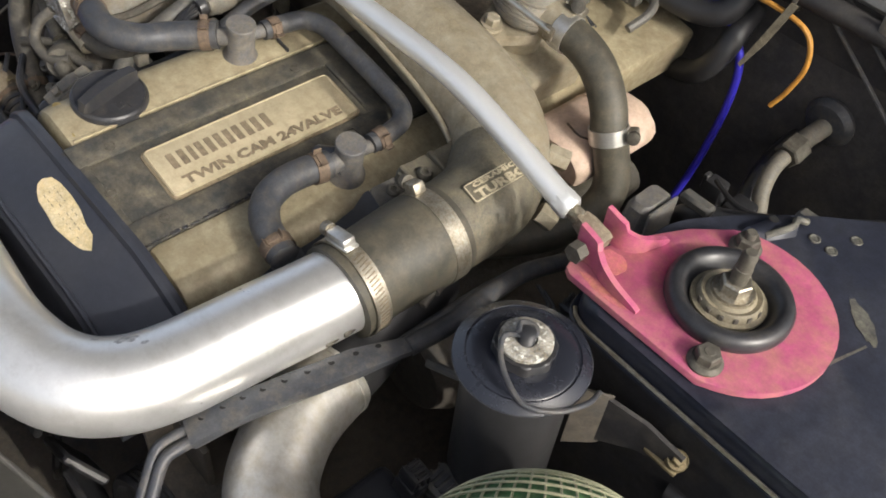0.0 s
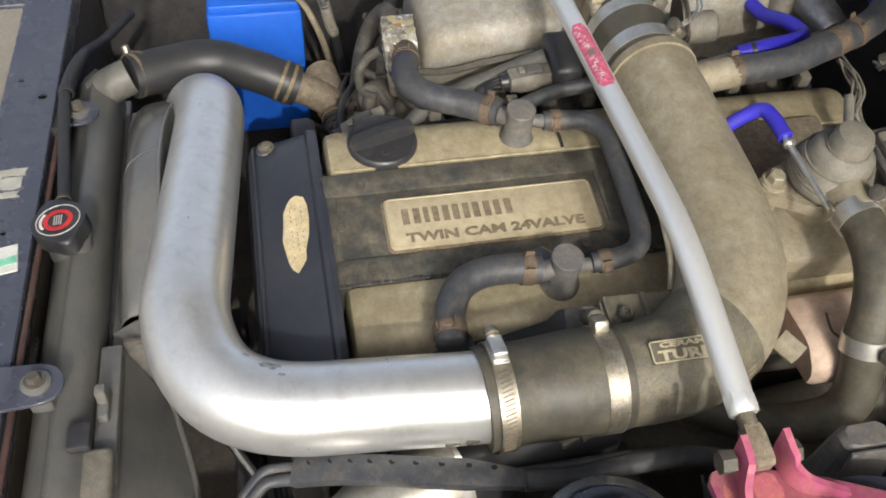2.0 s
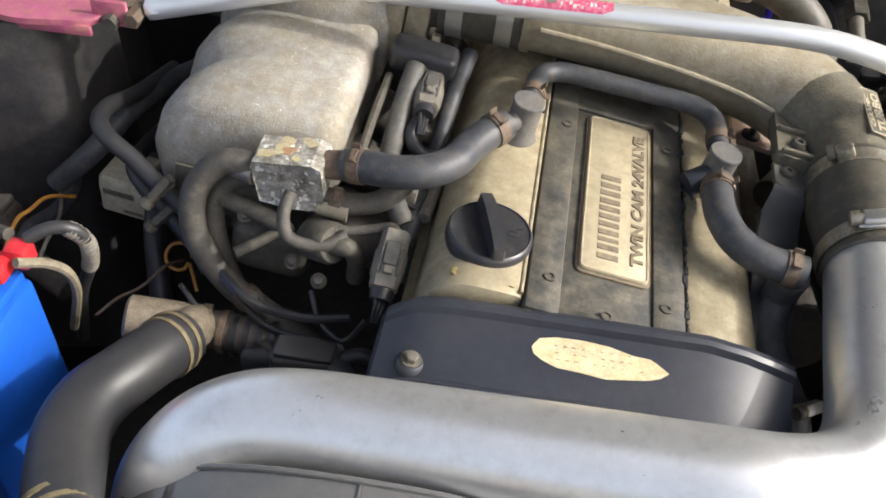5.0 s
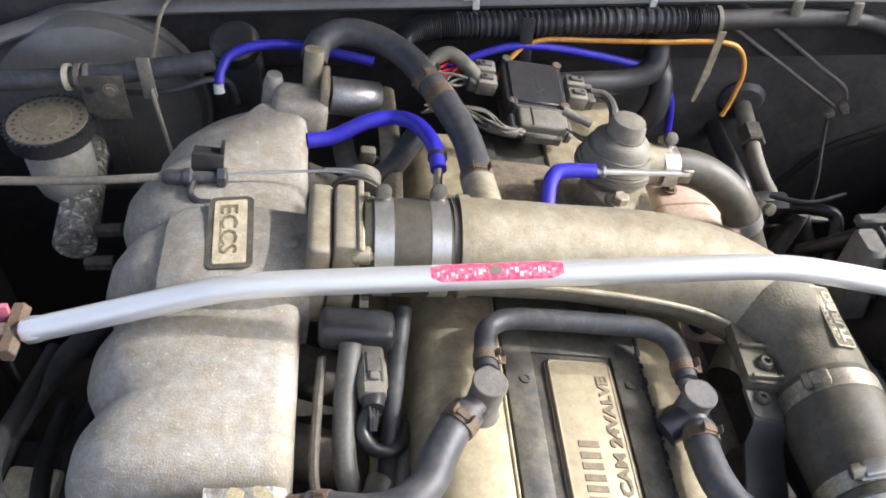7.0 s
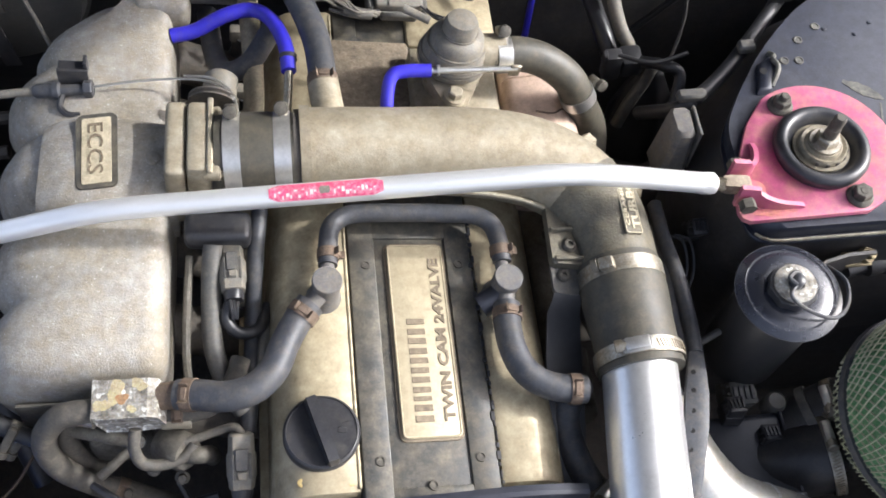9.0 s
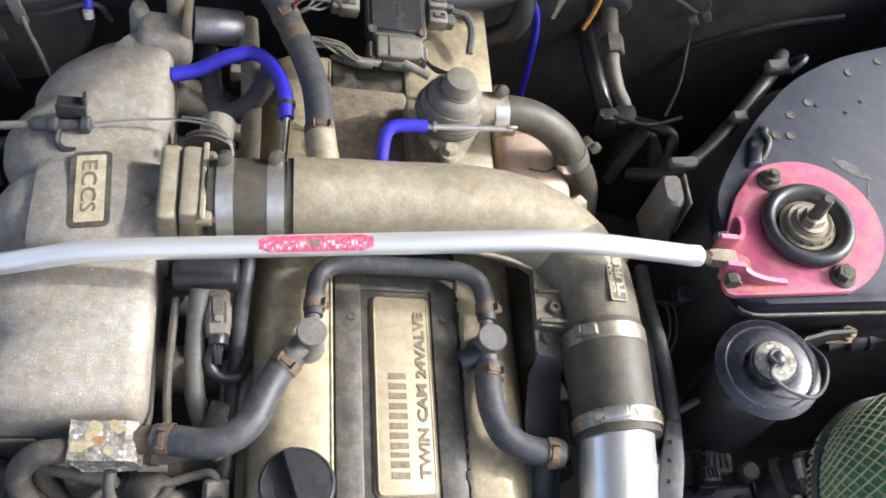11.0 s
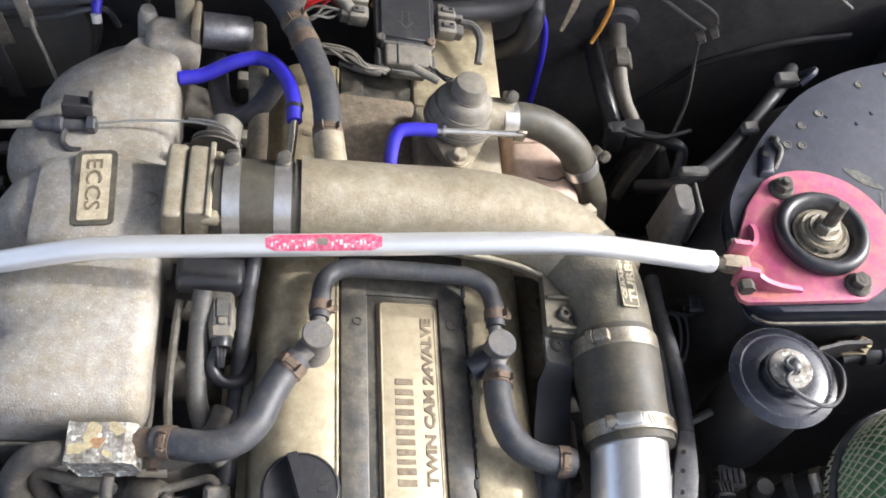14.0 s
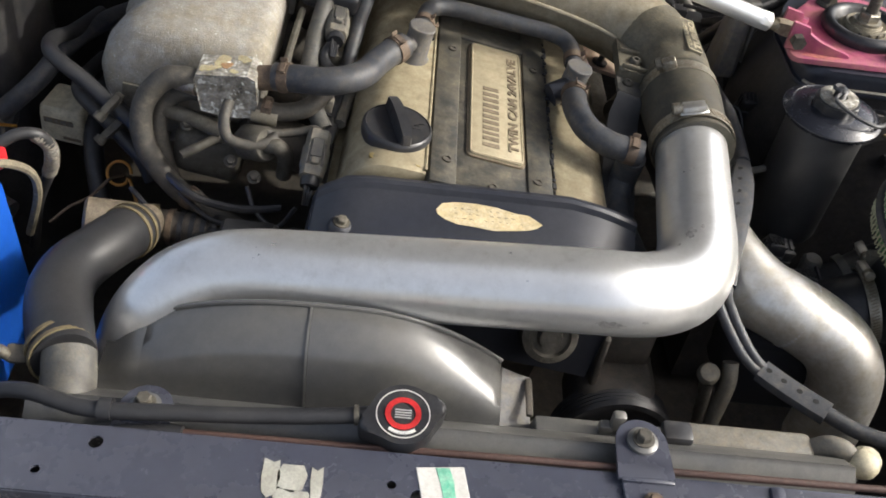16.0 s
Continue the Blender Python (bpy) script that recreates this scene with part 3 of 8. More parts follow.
# lying prop rod
rod = thing("prop_rod", "rusty brown rod with a black sleeve along the radiator", "prop rod")
part("rod", sweep([(-0.26, -0.4355, 0.8105), (-0.12, -0.4355, 0.8125), (0.01, -0.4355, 0.8165), (0.20, -0.4355, 0.8190), (0.60, -0.436, 0.826)], 0.0030, 10, 4), "rodpaint", rod)
part("sleeve", sweep([(-0.46, -0.437, 0.764), (-0.385, -0.437, 0.782), (-0.34, -0.437, 0.795), (-0.294, -0.437, 0.8055), (-0.241, -0.437, 0.812)], 0.0066, 12, 4), "softblack", rod)
# standing prop
pr = thing("prop_stay", "rusty brown bonnet stay with a black rubber grip", "prop rod")
SA, SB = Vector((0.633, -0.491, 0.80)), Vector((-0.121, -0.119, 2.26))


def stay(z):
    return SA + (SB - SA) * ((z - SA.z) / (SB.z - SA.z))


part("rod", sweep([stay(0.82), stay(1.4), stay(2.255)], 0.0050, 14, 2), "rodpaint", pr)
part("grip", sweep([stay(1.132), stay(1.135), stay(1.177), stay(1.180)], 0.0068, 16, 1), "softblack", pr)

# radiator
rad = thing("radiator", "dusty radiator with an olive black plastic top tank", "radiator")
tank = []
for x, s in ((-0.372, 0.90), (-0.362, 1.0), (0.29, 1.0), (0.304, 0.97)):
    o = []
    for k in range(13):
        a = math.pi * k / 12
        o.append((x, -0.407 + 0.0255 * s * math.cos(a) ** 3, 0.772 + 0.036 * s * math.sin(a) ** 0.7))
    o += [(x, -0.4325, 0.74), (x, -0.3815, 0.74)]
    tank.append(o)
part("top_tank", loft(tank), "tank", rad, angle=50)
part("tank_flange", rbox((0.70, 0.062, 0.012), (-0.03, -0.407, 0.742), 0.003), "tank", rad)
part("core", rbox((0.66, 0.045, 0.36), (-0.03, -0.407, 0.55), 0.003), "grime", rad)
part("inlet_neck", sweep([(-0.345, -0.405, 0.785), (-0.347, -0.385, 0.797), (-0.352, -0.365, 0.803)], 0.022, 20, 4), "dullplug", rad)
part("filler_neck", lathe([(0.021, 0), (0.021, 0.02), (0.024, 0.021), (0.024, 0.025), (0, 0.025)], pose(-0.074, -0.412, 0.790)), "tank", rad)
bm = bmesh.new()
for k in range(11):
    add(bm, rbox((0.0030, 0.0012, 0.006), (0.035 + 0.0062 * k, -0.4345, 0.786), 0.0004, 1))
tagged(part("moulded_writing", bm, "tank", rad), kind="stuff")

CP = pose(-0.074, -0.413, 0.8155, 6, 0, 0)
o = []
for a in range(0, 360, 6):
    r = 0.0262 + 0.0095 * max(0, math.cos(radians(a - 20)) ** 15) + 0.0095 * max(0, math.cos(radians(a - 200))) ** 15
    o.append((r * math.cos(radians(a)), r * math.sin(radians(a))))
cap = part("cap", prism(o, 0.0, 0.018, 0.004, 3, CP), "black", rad, "black radiator cap with a red and white printed disc")
part("white_ring", ring(0.0205, 0.0006, 0.0008, CP @ pose(0, 0, 0.0183)), "white", cap, "white printed ring")
part("red_ring", ring(0.0098, 0.0008, 0.0044, CP @ pose(0, 0, 0.0183)), "darkred", cap, "red printed ring")
bm = bmesh.new()
for k in range(5):
    add(bm, rbox((0.0026, 0.0042, 0.0006), (0.0168, 0, 0.0184), 0, 1, CP @ pose(0, 0, 0, 0, 0, -120 + 15 * k)))
part("maker_mark", bm, "white", cap, "white printed blocks")
bm = bmesh.new()
for k in range(4):
    add(bm, rbox((0.013, 0.0009, 0.0006), (0, -0.0035 + 0.0022 * k, 0.0183), 0, 1, CP))
part("print_lines", bm, "white", cap)
part("seal_ring", ring(0.017, 0.006, 0.004, CP @ pose(0, 0, -0.002)), "zinc", cap)

oh = hose("overflow_hose", "thin black overflow hose along the radiator top", [(-0.100, -0.413, 0.826), (-0.125, -0.416, 0.824), (-0.176, -0.421, 0.823), (-0.245, -0.427, 0.824), (-0.315, -0.430, 0.824), (-0.375, -0.418, 0.822), (-0.47, -0.41, 0.78), (-0.55, -0.38, 0.77)], 0.0066, "softblack", 12)
part("wire_clip", ring(0.0068, 0.004, 0.0014, basis((-0.110, -0.4145, 0.8253), (1, 0.1, 0.05), (0, 0, 1)), 18), "greasy", oh, "dull wire clip")
part("guide", ring(0.0068, 0.010, 0.0020, basis((-0.300, -0.4295, 0.824), (1, 0.04, 0), (0, 0, 1)), 18), "softblack", oh)

dk = thing("drain_elbow", "grey bent pipe with a pale yellow knob beside the radiator", "pipe")
part("elbow", sweep([(0.296, -0.372, 0.745), (0.298, -0.372, 0.768), (0.306, -0.374, 0.779), (0.316, -0.382, 0.778), (0.322, -0.389, 0.768)], 0.0085, 12, 5), "stub", dk)
part("knob", lathe([(0.006, -0.012), (0.007, -0.006), (0.0105, -0.003), (0.0128, 0.003), (0.0120, 0.010), (0.008, 0.0145), (0, 0.016)], basis((0.322, -0.391, 0.785), (0.1, -0.2, 1), (1, 0, 0)), 20), "ivory", dk, "pale yellow knob")
part("stem", sweep([(0.322, -0.391, 0.776), (0.322, -0.390, 0.750), (0.320, -0.388, 0.70)], 0.005, 10, 3), "stub", dk)

# radiator bracket
rb = thing("radiator_bracket", "blue painted stepped radiator bracket with two bolts", "bracket", "radiator brackets")
part("foot", plate_on([(0.100, -0.488), (0.142, -0.486), (0.140, -0.449), (0.098, -0.451)], 0.8205, 0.8240), "body", rb)
part("tongue", plate_on([(0.094, -0.450), (0.140, -0.448), (0.138, -0.415)] + [(0.117 + 0.021 * math.cos(radians(a)), -0.415 + 0.021 * math.sin(radians(a))) for a in range(0, 181, 20)], 0.8235, 0.8268), "body", rb)
part("web", rbox((0.042, 0.004, 0.004), (0.118, -0.4500, 0.8245), 0.0015), "body", rb)
part("stay_leg", rbox((0.030, 0.020, 0.020), (0.117, -0.414, 0.8140), 0.004), "tank", rb)
part("rubber_washer", lathe([(0.0125, 0), (0.0125, 0.003), (0.009, 0.005), (0, 0.005)], pose(0.117, -0.416, 0.8266), 24), "tank", rb)
bolted(rb, (0.117, -0.416, 0.8312), 0.0062, 0.008, "greasy")
part("rust_washer", lathe([(0.0085, 0), (0.0085, 0.0014), (0, 0.0015)], pose(0.121, -0.468, 0.824), 20), "rust", rb)
bolted(rb, (0.121, -0.468, 0.8253), 0.0052, 0.006, "rust")
settle()
FR[0] = pose(-0.392, 0.0, -0.015)
rb = thing("radiator_bracket", "blue painted stepped radiator bracket with a brass bolt", "bracket", "radiator brackets")
part("foot", plate_on([(0.094, -0.488), (0.142, -0.486), (0.140, -0.455), (0.098, -0.455)], 0.8205, 0.8240), "body", rb)
part("tongue", plate_on([(0.094, -0.455), (0.140, -0.453), (0.138, -0.415)] + [(0.117 + 0.021 * math.cos(radians(a)), -0.415 + 0.021 * math.sin(radians(a))) for a in range(0, 181, 20)], 0.8235, 0.8268), "body", rb)
part("rubber_washer", lathe([(0.0125, 0), (0.0125, 0.003), (0.009, 0.005), (0, 0.005)], pose(0.117, -0.416, 0.8266), 24), "tank", rb)
bolted(rb, (0.117, -0.416, 0.8312), 0.0062, 0.010, "greasy")
bolted(rb, (0.119, -0.472, 0.8253), 0.0052, 0.006, "rust")
FR[0] = BODY

# fan shroud
sh = thing("fan_shroud", "dusty dark grey plastic fan shroud with a moulded seam", "shroud")


def shroud_sec(x, grow=0.0):
    """A cross-section of the humped part at x: upright at the tank, rolling over to the crest."""
    d = x + 0.13
    top = 0.842 - (0.047 * (-d / 0.176) ** 2.4 if d < 0 else 0.057 * (d / 0.14) ** 2.2) + grow
    back = -0.321 + 0.011 * (abs(d) / 0.17) ** 2
    form = smooth_path([(0.0, 0.0, 0), (0.085, 0.12, 0), (0.15, 0.30, 0), (0.215, 0.52, 0), (0.32, 0.72, 0), (0.50, 0.86, 0), (0.75, 0.955, 0), (1.0, 1.0, 0)], 3)
    out = [(x, -0.375 - grow + (back + 0.375) * q.x, 0.757 + (top - 0.757) * q.y) for q in form]
    return out + [(x, back + 0.003, top - 0.005), (x, back - 0.004, 0.70), (x, -0.375, 0.70)]


def crest(x, up=0.0):
    p = shroud_sec(x)[21]
    return (p[0], p[1] + 0.001, p[2] + up)


part("hump", loft([shroud_sec(-0.300 + 0.312 * i / 36) for i in range(37)]), "shroud", sh, angle=62)
part("seam", loft([shroud_sec(x, 0.0012) for x in (-0.1590, -0.1570)]), "tank", sh, "dusty moulded seam", 62)
part("step_panel", loft([shroud_sec(-0.1565 + 0.1685 * i / 20, 0.0008) for i in range(21)]), "shroud", sh, angle=62)
part("rear_lip", sweep([crest(-0.300 + 0.312 * i / 16, 0.0014) for i in range(17)], 0.0024, 8, 2), "shroud", sh)
ends = []
for f, dx in ((1.0, 0.0), (0.92, 0.008), (0.72, 0.020), (0.50, 0.030), (0.40, 0.038)):
    ends.append([(-0.300 - dx, y + 0.006 * (1 - f), 0.757 + (z - 0.757) * f if z > 0.757 else z) for x, y, z in shroud_sec(-0.300)])
part("left_cheek", loft(ends), "shroud", sh, "flaking dark end of the shroud", 50)
part("front_flange", rbox((0.65, 0.006, 0.018), (-0.02, -0.3775, 0.744), 0.002), "black", sh)
part("right_step", loft([[(x, -0.3745, 0.69), (x, -0.3745, 0.758), (x, -0.352, z - 0.010), (x, -0.318, z), (x, -0.314, z - 0.004), (x, -0.314, 0.69)] for x, z in ((0.0130, 0.7815), (0.030, 0.774), (0.0410, 0.770))]), "stub", sh, angle=50)
part("slot", rbox((0.006, 0.040, 0.004), (0.0385, -0.341, 0.772), 0.001), "grime", sh, "dark slot")
part("right_arch", loft([[(x, -0.375, 0.66), (x, -0.375, zf), (x, -0.363, zf + 0.001), (x, -0.361, zf - 0.006), (x, yb, 0.69), (x, yb + 0.004, 0.684), (x, yb, 0.66)] for x, zf, yb in ((0.0415, 0.770, -0.340), (0.060, 0.762, -0.333), (0.078, 0.759, -0.328), (0.105, 0.757, -0.321), (0.14, 0.754, -0.313), (0.17, 0.748, -0.310), (0.20, 0.735, -0.310), (0.22, 0.71, -0.312))]), "tank", sh, angle=50)
part("arch_rim", sweep([(0.0415, -0.337, 0.691), (0.060, -0.330, 0.691), (0.078, -0.325, 0.691), (0.105, -0.318, 0.690), (0.14, -0.310, 0.689), (0.17, -0.307, 0.688), (0.22, -0.309, 0.686)], 0.0030, 8, 4), "tank", sh)
part("right_rail", rbox((0.145, 0.020, 0.016), (0.115, -0.371, 0.768), 0.003), "tank", sh)
part("end_rail", rbox((0.125, 0.026, 0.014), (0.222, -0.374, 0.781), 0.006, 3), "plug", sh)
part("clip", rbox((0.034, 0.010, 0.012), (0.113, -0.372, 0.781), 0.003), "tank", sh)
part("clip", rbox((0.012, 0.010, 0.024), (0.111, -0.372, 0.790), 0.003), "tank", sh)
part("spring_clip", rbox((0.026, 0.02, 0.012), (0.158, -0.385, 0.800), 0.004), "black", sh)

# fan and belt drive
fan = thing("viscous_fan", "grey cast viscous fan hub behind the shroud", "fan")
part("hub", lathe([(0.028, -0.10), (0.030, -0.004), (0.028, 0.004), (0.021, 0.006), (0.019, 0.003), (0.013, 0.003), (0.011, 0.010), (0, 0.010)], pose(0.068, -0.240, 0.742, 62), 30), "greasy", fan)
for k in range(7):
    part("blade", rbox((0.05, 0.010, 0.09), (0, 0, 0.085), 0.003, 1, pose(0.0, -0.270, 0.56, 0, 360 / 7 * k, 0) @ pose(0, 0, 0, 0, 0, 28)), "black", fan)
pul = thing("belt_pulley", "dusty black ribbed belt pulley", "pulley")
PM = pose(0.168, -0.236, 0.580, 84, 0, 4)
prof = [(0.064, -0.018)]
for k in range(5):
    prof += [(0.0685, -0.016 + 0.005 * k), (0.0665, -0.0135 + 0.005 * k)]
prof += [(0.070, 0.010), (0.067, 0.015), (0.060, 0.015), (0.056, 0.006), (0.018, 0.004), (0.016, 0.010), (0, 0.010)]
part("rim", lathe(prof, PM, 40), "black", pul)
for k in range(4):
    part("hub_bolt", bolt_head(0.005, 0.006, PM @ pose(0, 0, 0, 0, 0, 90 * k) @ pose(0.030, 0, 0.0095)), "grime", pul)
alt = thing("power_steering_pump", "greasy cast pump body with a filler neck", "pump")
part("body", rbox((0.09, 0.09, 0.10), (0.165, -0.185, 0.60), 0.02, 3), "grime", alt)
part("bracket", rbox((0.008, 0.03, 0.11), (0.135, -0.205, 0.665), 0.003), "grime", alt)
part("bracket", rbox((0.060, 0.008, 0.06), (0.165, -0.190, 0.685), 0.003), "grime", alt)
NK = basis((0.247, -0.2290, 0.695), (-0.15, 0.05, 1), (1, 0, 0))
part("neck", lathe([(0.0075, -0.10), (0.0075, -0.012), (0.0085, -0.010), (0, -0.010)], NK, 16), "greasy", alt)
part("neck_cap", lathe([(0.0085, -0.012), (0.0115, -0.006), (0.0118, 0.002), (0.0095, 0.0055), (0.004, 0.006), (0, 0.005)], NK @ pose(0, 0, 0, 28, 0, 0), 18), "plug", alt, "dull grey brown oval cap")
hose("steering_hose", "cracked grey brown power steering hose", [(0.268, -0.245, 0.56), (0.271, -0.236, 0.63), (0.273, -0.228, 0.680), (0.272, -0.215, 0.70)], 0.0085, "plug", 12)

# right strut tower
tw = thing("strut_tower", "dark blue painted strut tower top with welded studs", "tower", kind="structure")


def fillet(pts, r, n=5):
    """Rounds the corners of an outline."""
    out = []
    k = len(pts)
    for i in range(k):
        p, a, b = Vector(pts[i]), Vector(pts[i - 1]), Vector(pts[(i + 1) % k])
        rr = min(r, 0.45 * (a - p).length, 0.45 * (b - p).length)
        s, e = p + (a - p).normalized() * rr, p + (b - p).normalized() * rr
        for j in range(n + 1):
            t = j / n
            q = s * (1 - t) ** 2 + p * 2 * t * (1 - t) + e * t * t
            out.append((q.x, q.y))
    return out


TOW = fillet([(0.348, 0.062), (0.735, 0.058), (0.735, 0.425), (0.627, 0.407), (0.54, 0.386), (0.475, 0.352), (0.415, 0.292), (0.372, 0.232), (0.348, 0.19)], 0.03)
TOWSIDE = [(x - 0.030 * min(1, max(0, (y - 0.06) / 0.05)) * (x < 0.70), y + 0.030 * min(1, max(0, (y - 0.18) / 0.10))) for x, y in TOW]
part("tower_top", prism(TOW, 0.868, 0.897, 0.010, 3), "towerpaint", tw)
part("tower_side", loft([[(x, y, 0.600) for x, y in TOWSIDE], [(x, y, 0.800) for x, y in TOWSIDE], [(x, y, 0.867) for x, y in TOW]]), "bay", tw)
part("front_flange", prism([(x * 1.0 - 0.004, y - 0.006) for x, y in TOW], 0.872, 0.876, 0.001, 1), "towerpaint", tw)
part("seam_bead", sweep([(x, y - 0.004, 0.8775) for x, y in TOW if y < 0.075], 0.0018, 6, 1), "zinc", tw, "pale sealant seam")
part("lower_leg", prism([(0.36, 0.075), (0.72, 0.07), (0.72, 0.30), (0.40, 0.30), (0.355, 0.18)], 0.32, 0.61, 0.01), "bay", tw)
for x, y in ((0.487, 0.319), (0.461, 0.301), (0.437, 0.273), (0.454, 0.272), (0.550, 0.363), (0.592, 0.380)):
    part("spot_weld", lathe([(0.0056, 0), (0.0052, 0.0014), (0.004, 0.0016), (0.0030, 0.0008), (0, 0.0010)], pose(x, y, 0.8968), 12), "scuff", tw)
ear = part("ear", loft([[(0.391, 0.226, 0.893), (0.409, 0.226, 0.893), (0.427, 0.262, 0.893), (0.419, 0.280, 0.893), (0.402, 0.270, 0.893)], [(0.394, 0.231, 0.902), (0.408, 0.231, 0.903), (0.423, 0.262, 0.905), (0.417, 0.275, 0.904), (0.404, 0.267, 0.903)], [(0.396, 0.234, 0.904), (0.4065, 0.234, 0.905), (0.420, 0.262, 0.907), (0.415, 0.272, 0.906), (0.405, 0.265, 0.905)]]), "towerpaint", tw, angle=60)
part("ear_lip", sweep([(0.410, 0.236, 0.902), (0.417, 0.247, 0.907), (0.421, 0.258, 0.909), (0.418, 0.268, 0.908), (0.423, 0.276, 0.904), (0.421, 0.284, 0.899)], 0.0030, 8, 4), "scuff", tw, "pale bent lip")
part("ear_hole", lathe([(0.0042, 0), (0, 0.0002)], pose(0.4045, 0.2545, 0.9060), 14), "holedark", tw)
lump = random.Random(21)
for k in range(3):
    part("weld_spatter", lathe([(0.0030, 0), (0.0024, 0.0014), (0, 0.0020)], pose(0.50 + 0.028 * k + lump.uniform(-0.006, 0.006), 0.300 + lump.uniform(-0.02, 0.03), 0.8968), 8), "towerpaint", tw)
o = []
for k in range(26):
    a, q = 2 * math.pi * k / 26, lump.uniform(0.84, 1.10)
    u, v = 0.023 * q * math.cos(a), 0.0075 * q * math.sin(a)
    o.append((0.513 + 0.80 * u + 0.60 * v, 0.225 - 0.60 * u + 0.80 * v))
part("wear_mark", plate_on(o, 0.8973, 0.8975, None, 0.0), "scuff", tw, "pale olive scuff")
part("wear_mark", plate_on([(0.503, 0.110), (0.506, 0.112), (0.517, 0.160), (0.528, 0.205), (0.526, 0.206), (0.514, 0.160)], 0.8973, 0.8975, None, 0.0), "scuff", tw, "pale scratch line")

# strut brace plate
pl = thing("strut_brace_plate", "pink painted steel strut brace plate with rusty ribs on the tower", "plate", "strut brace plates")
outl = [(0.330, 0.080), (0.3325, 0.0725), (0.339, 0.0685), (0.400, 0.0685), (0.465, 0.0690)] + [(0.437 + 0.083 * math.cos(radians(a)), 0.148 + 0.083 * math.sin(radians(a))) for a in range(-60, 132, 8)] + [(0.366, 0.186), (0.350, 0.150), (0.332, 0.100)]
bm = prism(outl, 0.899, 0.9055, 0.0012, 2)
part("base", bm, "pink", pl)
for s, pts in ((1, [(0.326, 0.121), (0.345, 0.122), (0.356, 0.130), (0.362, 0.146), (0.364, 0.160)]), (-1, [(0.326, 0.090), (0.346, 0.089), (0.358, 0.084), (0.375, 0.081), (0.398, 0.081)])):
    n = len(pts)
    secs = []
    sp = smooth_path([(x, y, 0) for x, y in pts], 5)
    for i, q in enumerate(sp):
        u = i / (len(sp) - 1)
        h = 0.024 * (1 - u) ** 0.8 + 0.003 + (0.006 if u < 0.3 else 0)
        t = (sp[min(i + 1, len(sp) - 1)] - sp[max(i - 1, 0)]).normalized()
        nrm = Vector((-t.y, t.x, 0)) * 0.0025
        z0 = 0.9052
        secs.append([tuple(q + nrm + Vector((0, 0, z0))), tuple(q + nrm + Vector((0, 0, z0 + h))), tuple(q - nrm + Vector((0, 0, z0 + h))), tuple(q - nrm + Vector((0, 0, z0)))])
    part("rib", loft(secs), "pink", pl)
rag = random.Random(5)
for cx, cy, rx, ry, turn in ((0.352, 0.105, 0.013, 0.011, 8), (0.368, 0.0768, 0.024, 0.0048, 2), (0.458, 0.0775, 0.013, 0.0040, 0)):
    o = []
    for k in range(22):
        a, q = 2 * math.pi * k / 22, rag.uniform(0.88, 1.08)
        o.append((cx + rx * q * math.cos(a + radians(turn)), cy + ry * q * math.sin(a)))
    part("rust_patch", plate_on(o, 0.9056, 0.9059, None, 0.0), "orangepaint", pl, "orange worn paint")
for x, y, up in ((0.409, 0.206, 0.019), (0.459, 0.086, 0.0135)):
    b = part("flange_nut", lathe([(0.0138, 0), (0.0138, 0.002), (0.0110, 0.005), (0, 0.005)], pose(x, y, 0.9055), 20), "greasy", pl)
    part("nut", prism(hexagon(0.0098), 0.004, 0.013, 0.001, 1, pose(x, y, 0.9055, 0, 0, 17)), "greasy", b)
    part("stud", lathe([(0.0048, 0), (0.0048, up - 0.001), (0.004, up), (0, up)], pose(x, y, 0.9055), 14), "greasy", b)
mt = thing("strut_mount", "black rubber strut mount with a zinc spring seat and centre nut", "strut mount")
SM = pose(0.435, 0.146, 0.9045)
part("rubber_ring", lathe([(0.0485, 0), (0.0505, 0.004), (0.0505, 0.009), (0.048, 0.0135), (0.044, 0.0155), (0.040, 0.0150), (0.0365, 0.012), (0.034, 0.007), (0.031, 0.003), (0.0, 0.002)], SM, 44), "black", mt)
part("cup", lathe([(0.030, 0.002), (0.030, 0.006), (0.026, 0.007), (0.025, 0.012), (0.0235, 0.0135), (0.020, 0.012), (0.018, 0.015), (0, 0.015)], SM, 36), "tancap", mt)
for k in range(6):
    part("notch", rbox((0.002, 0.004, 0.005), (0.0255, 0, 0.009), 0.0005, 1, SM @ pose(0, 0, 0, 0, 0, 25 * k - 120)), "grime", mt)
part("washer", lathe([(0.0165, 0), (0.0165, 0.004), (0, 0.004)], SM @ pose(0, 0, 0.014), 30), "zinc", mt)
part("nut", prism(hexagon(0.0125), 0, 0.010, 0.0012, 1, SM @ pose(0, 0, 0.018, 0, 0, 10)), "zinc", mt)
part("stud", lathe([(0.0070, 0), (0.0070, 0.016), (0.0064, 0.0165), (0.0064, 0.030), (0.0045, 0.033), (0, 0.033)], SM @ pose(0, 0, 0.026), 18), "greasy", mt)

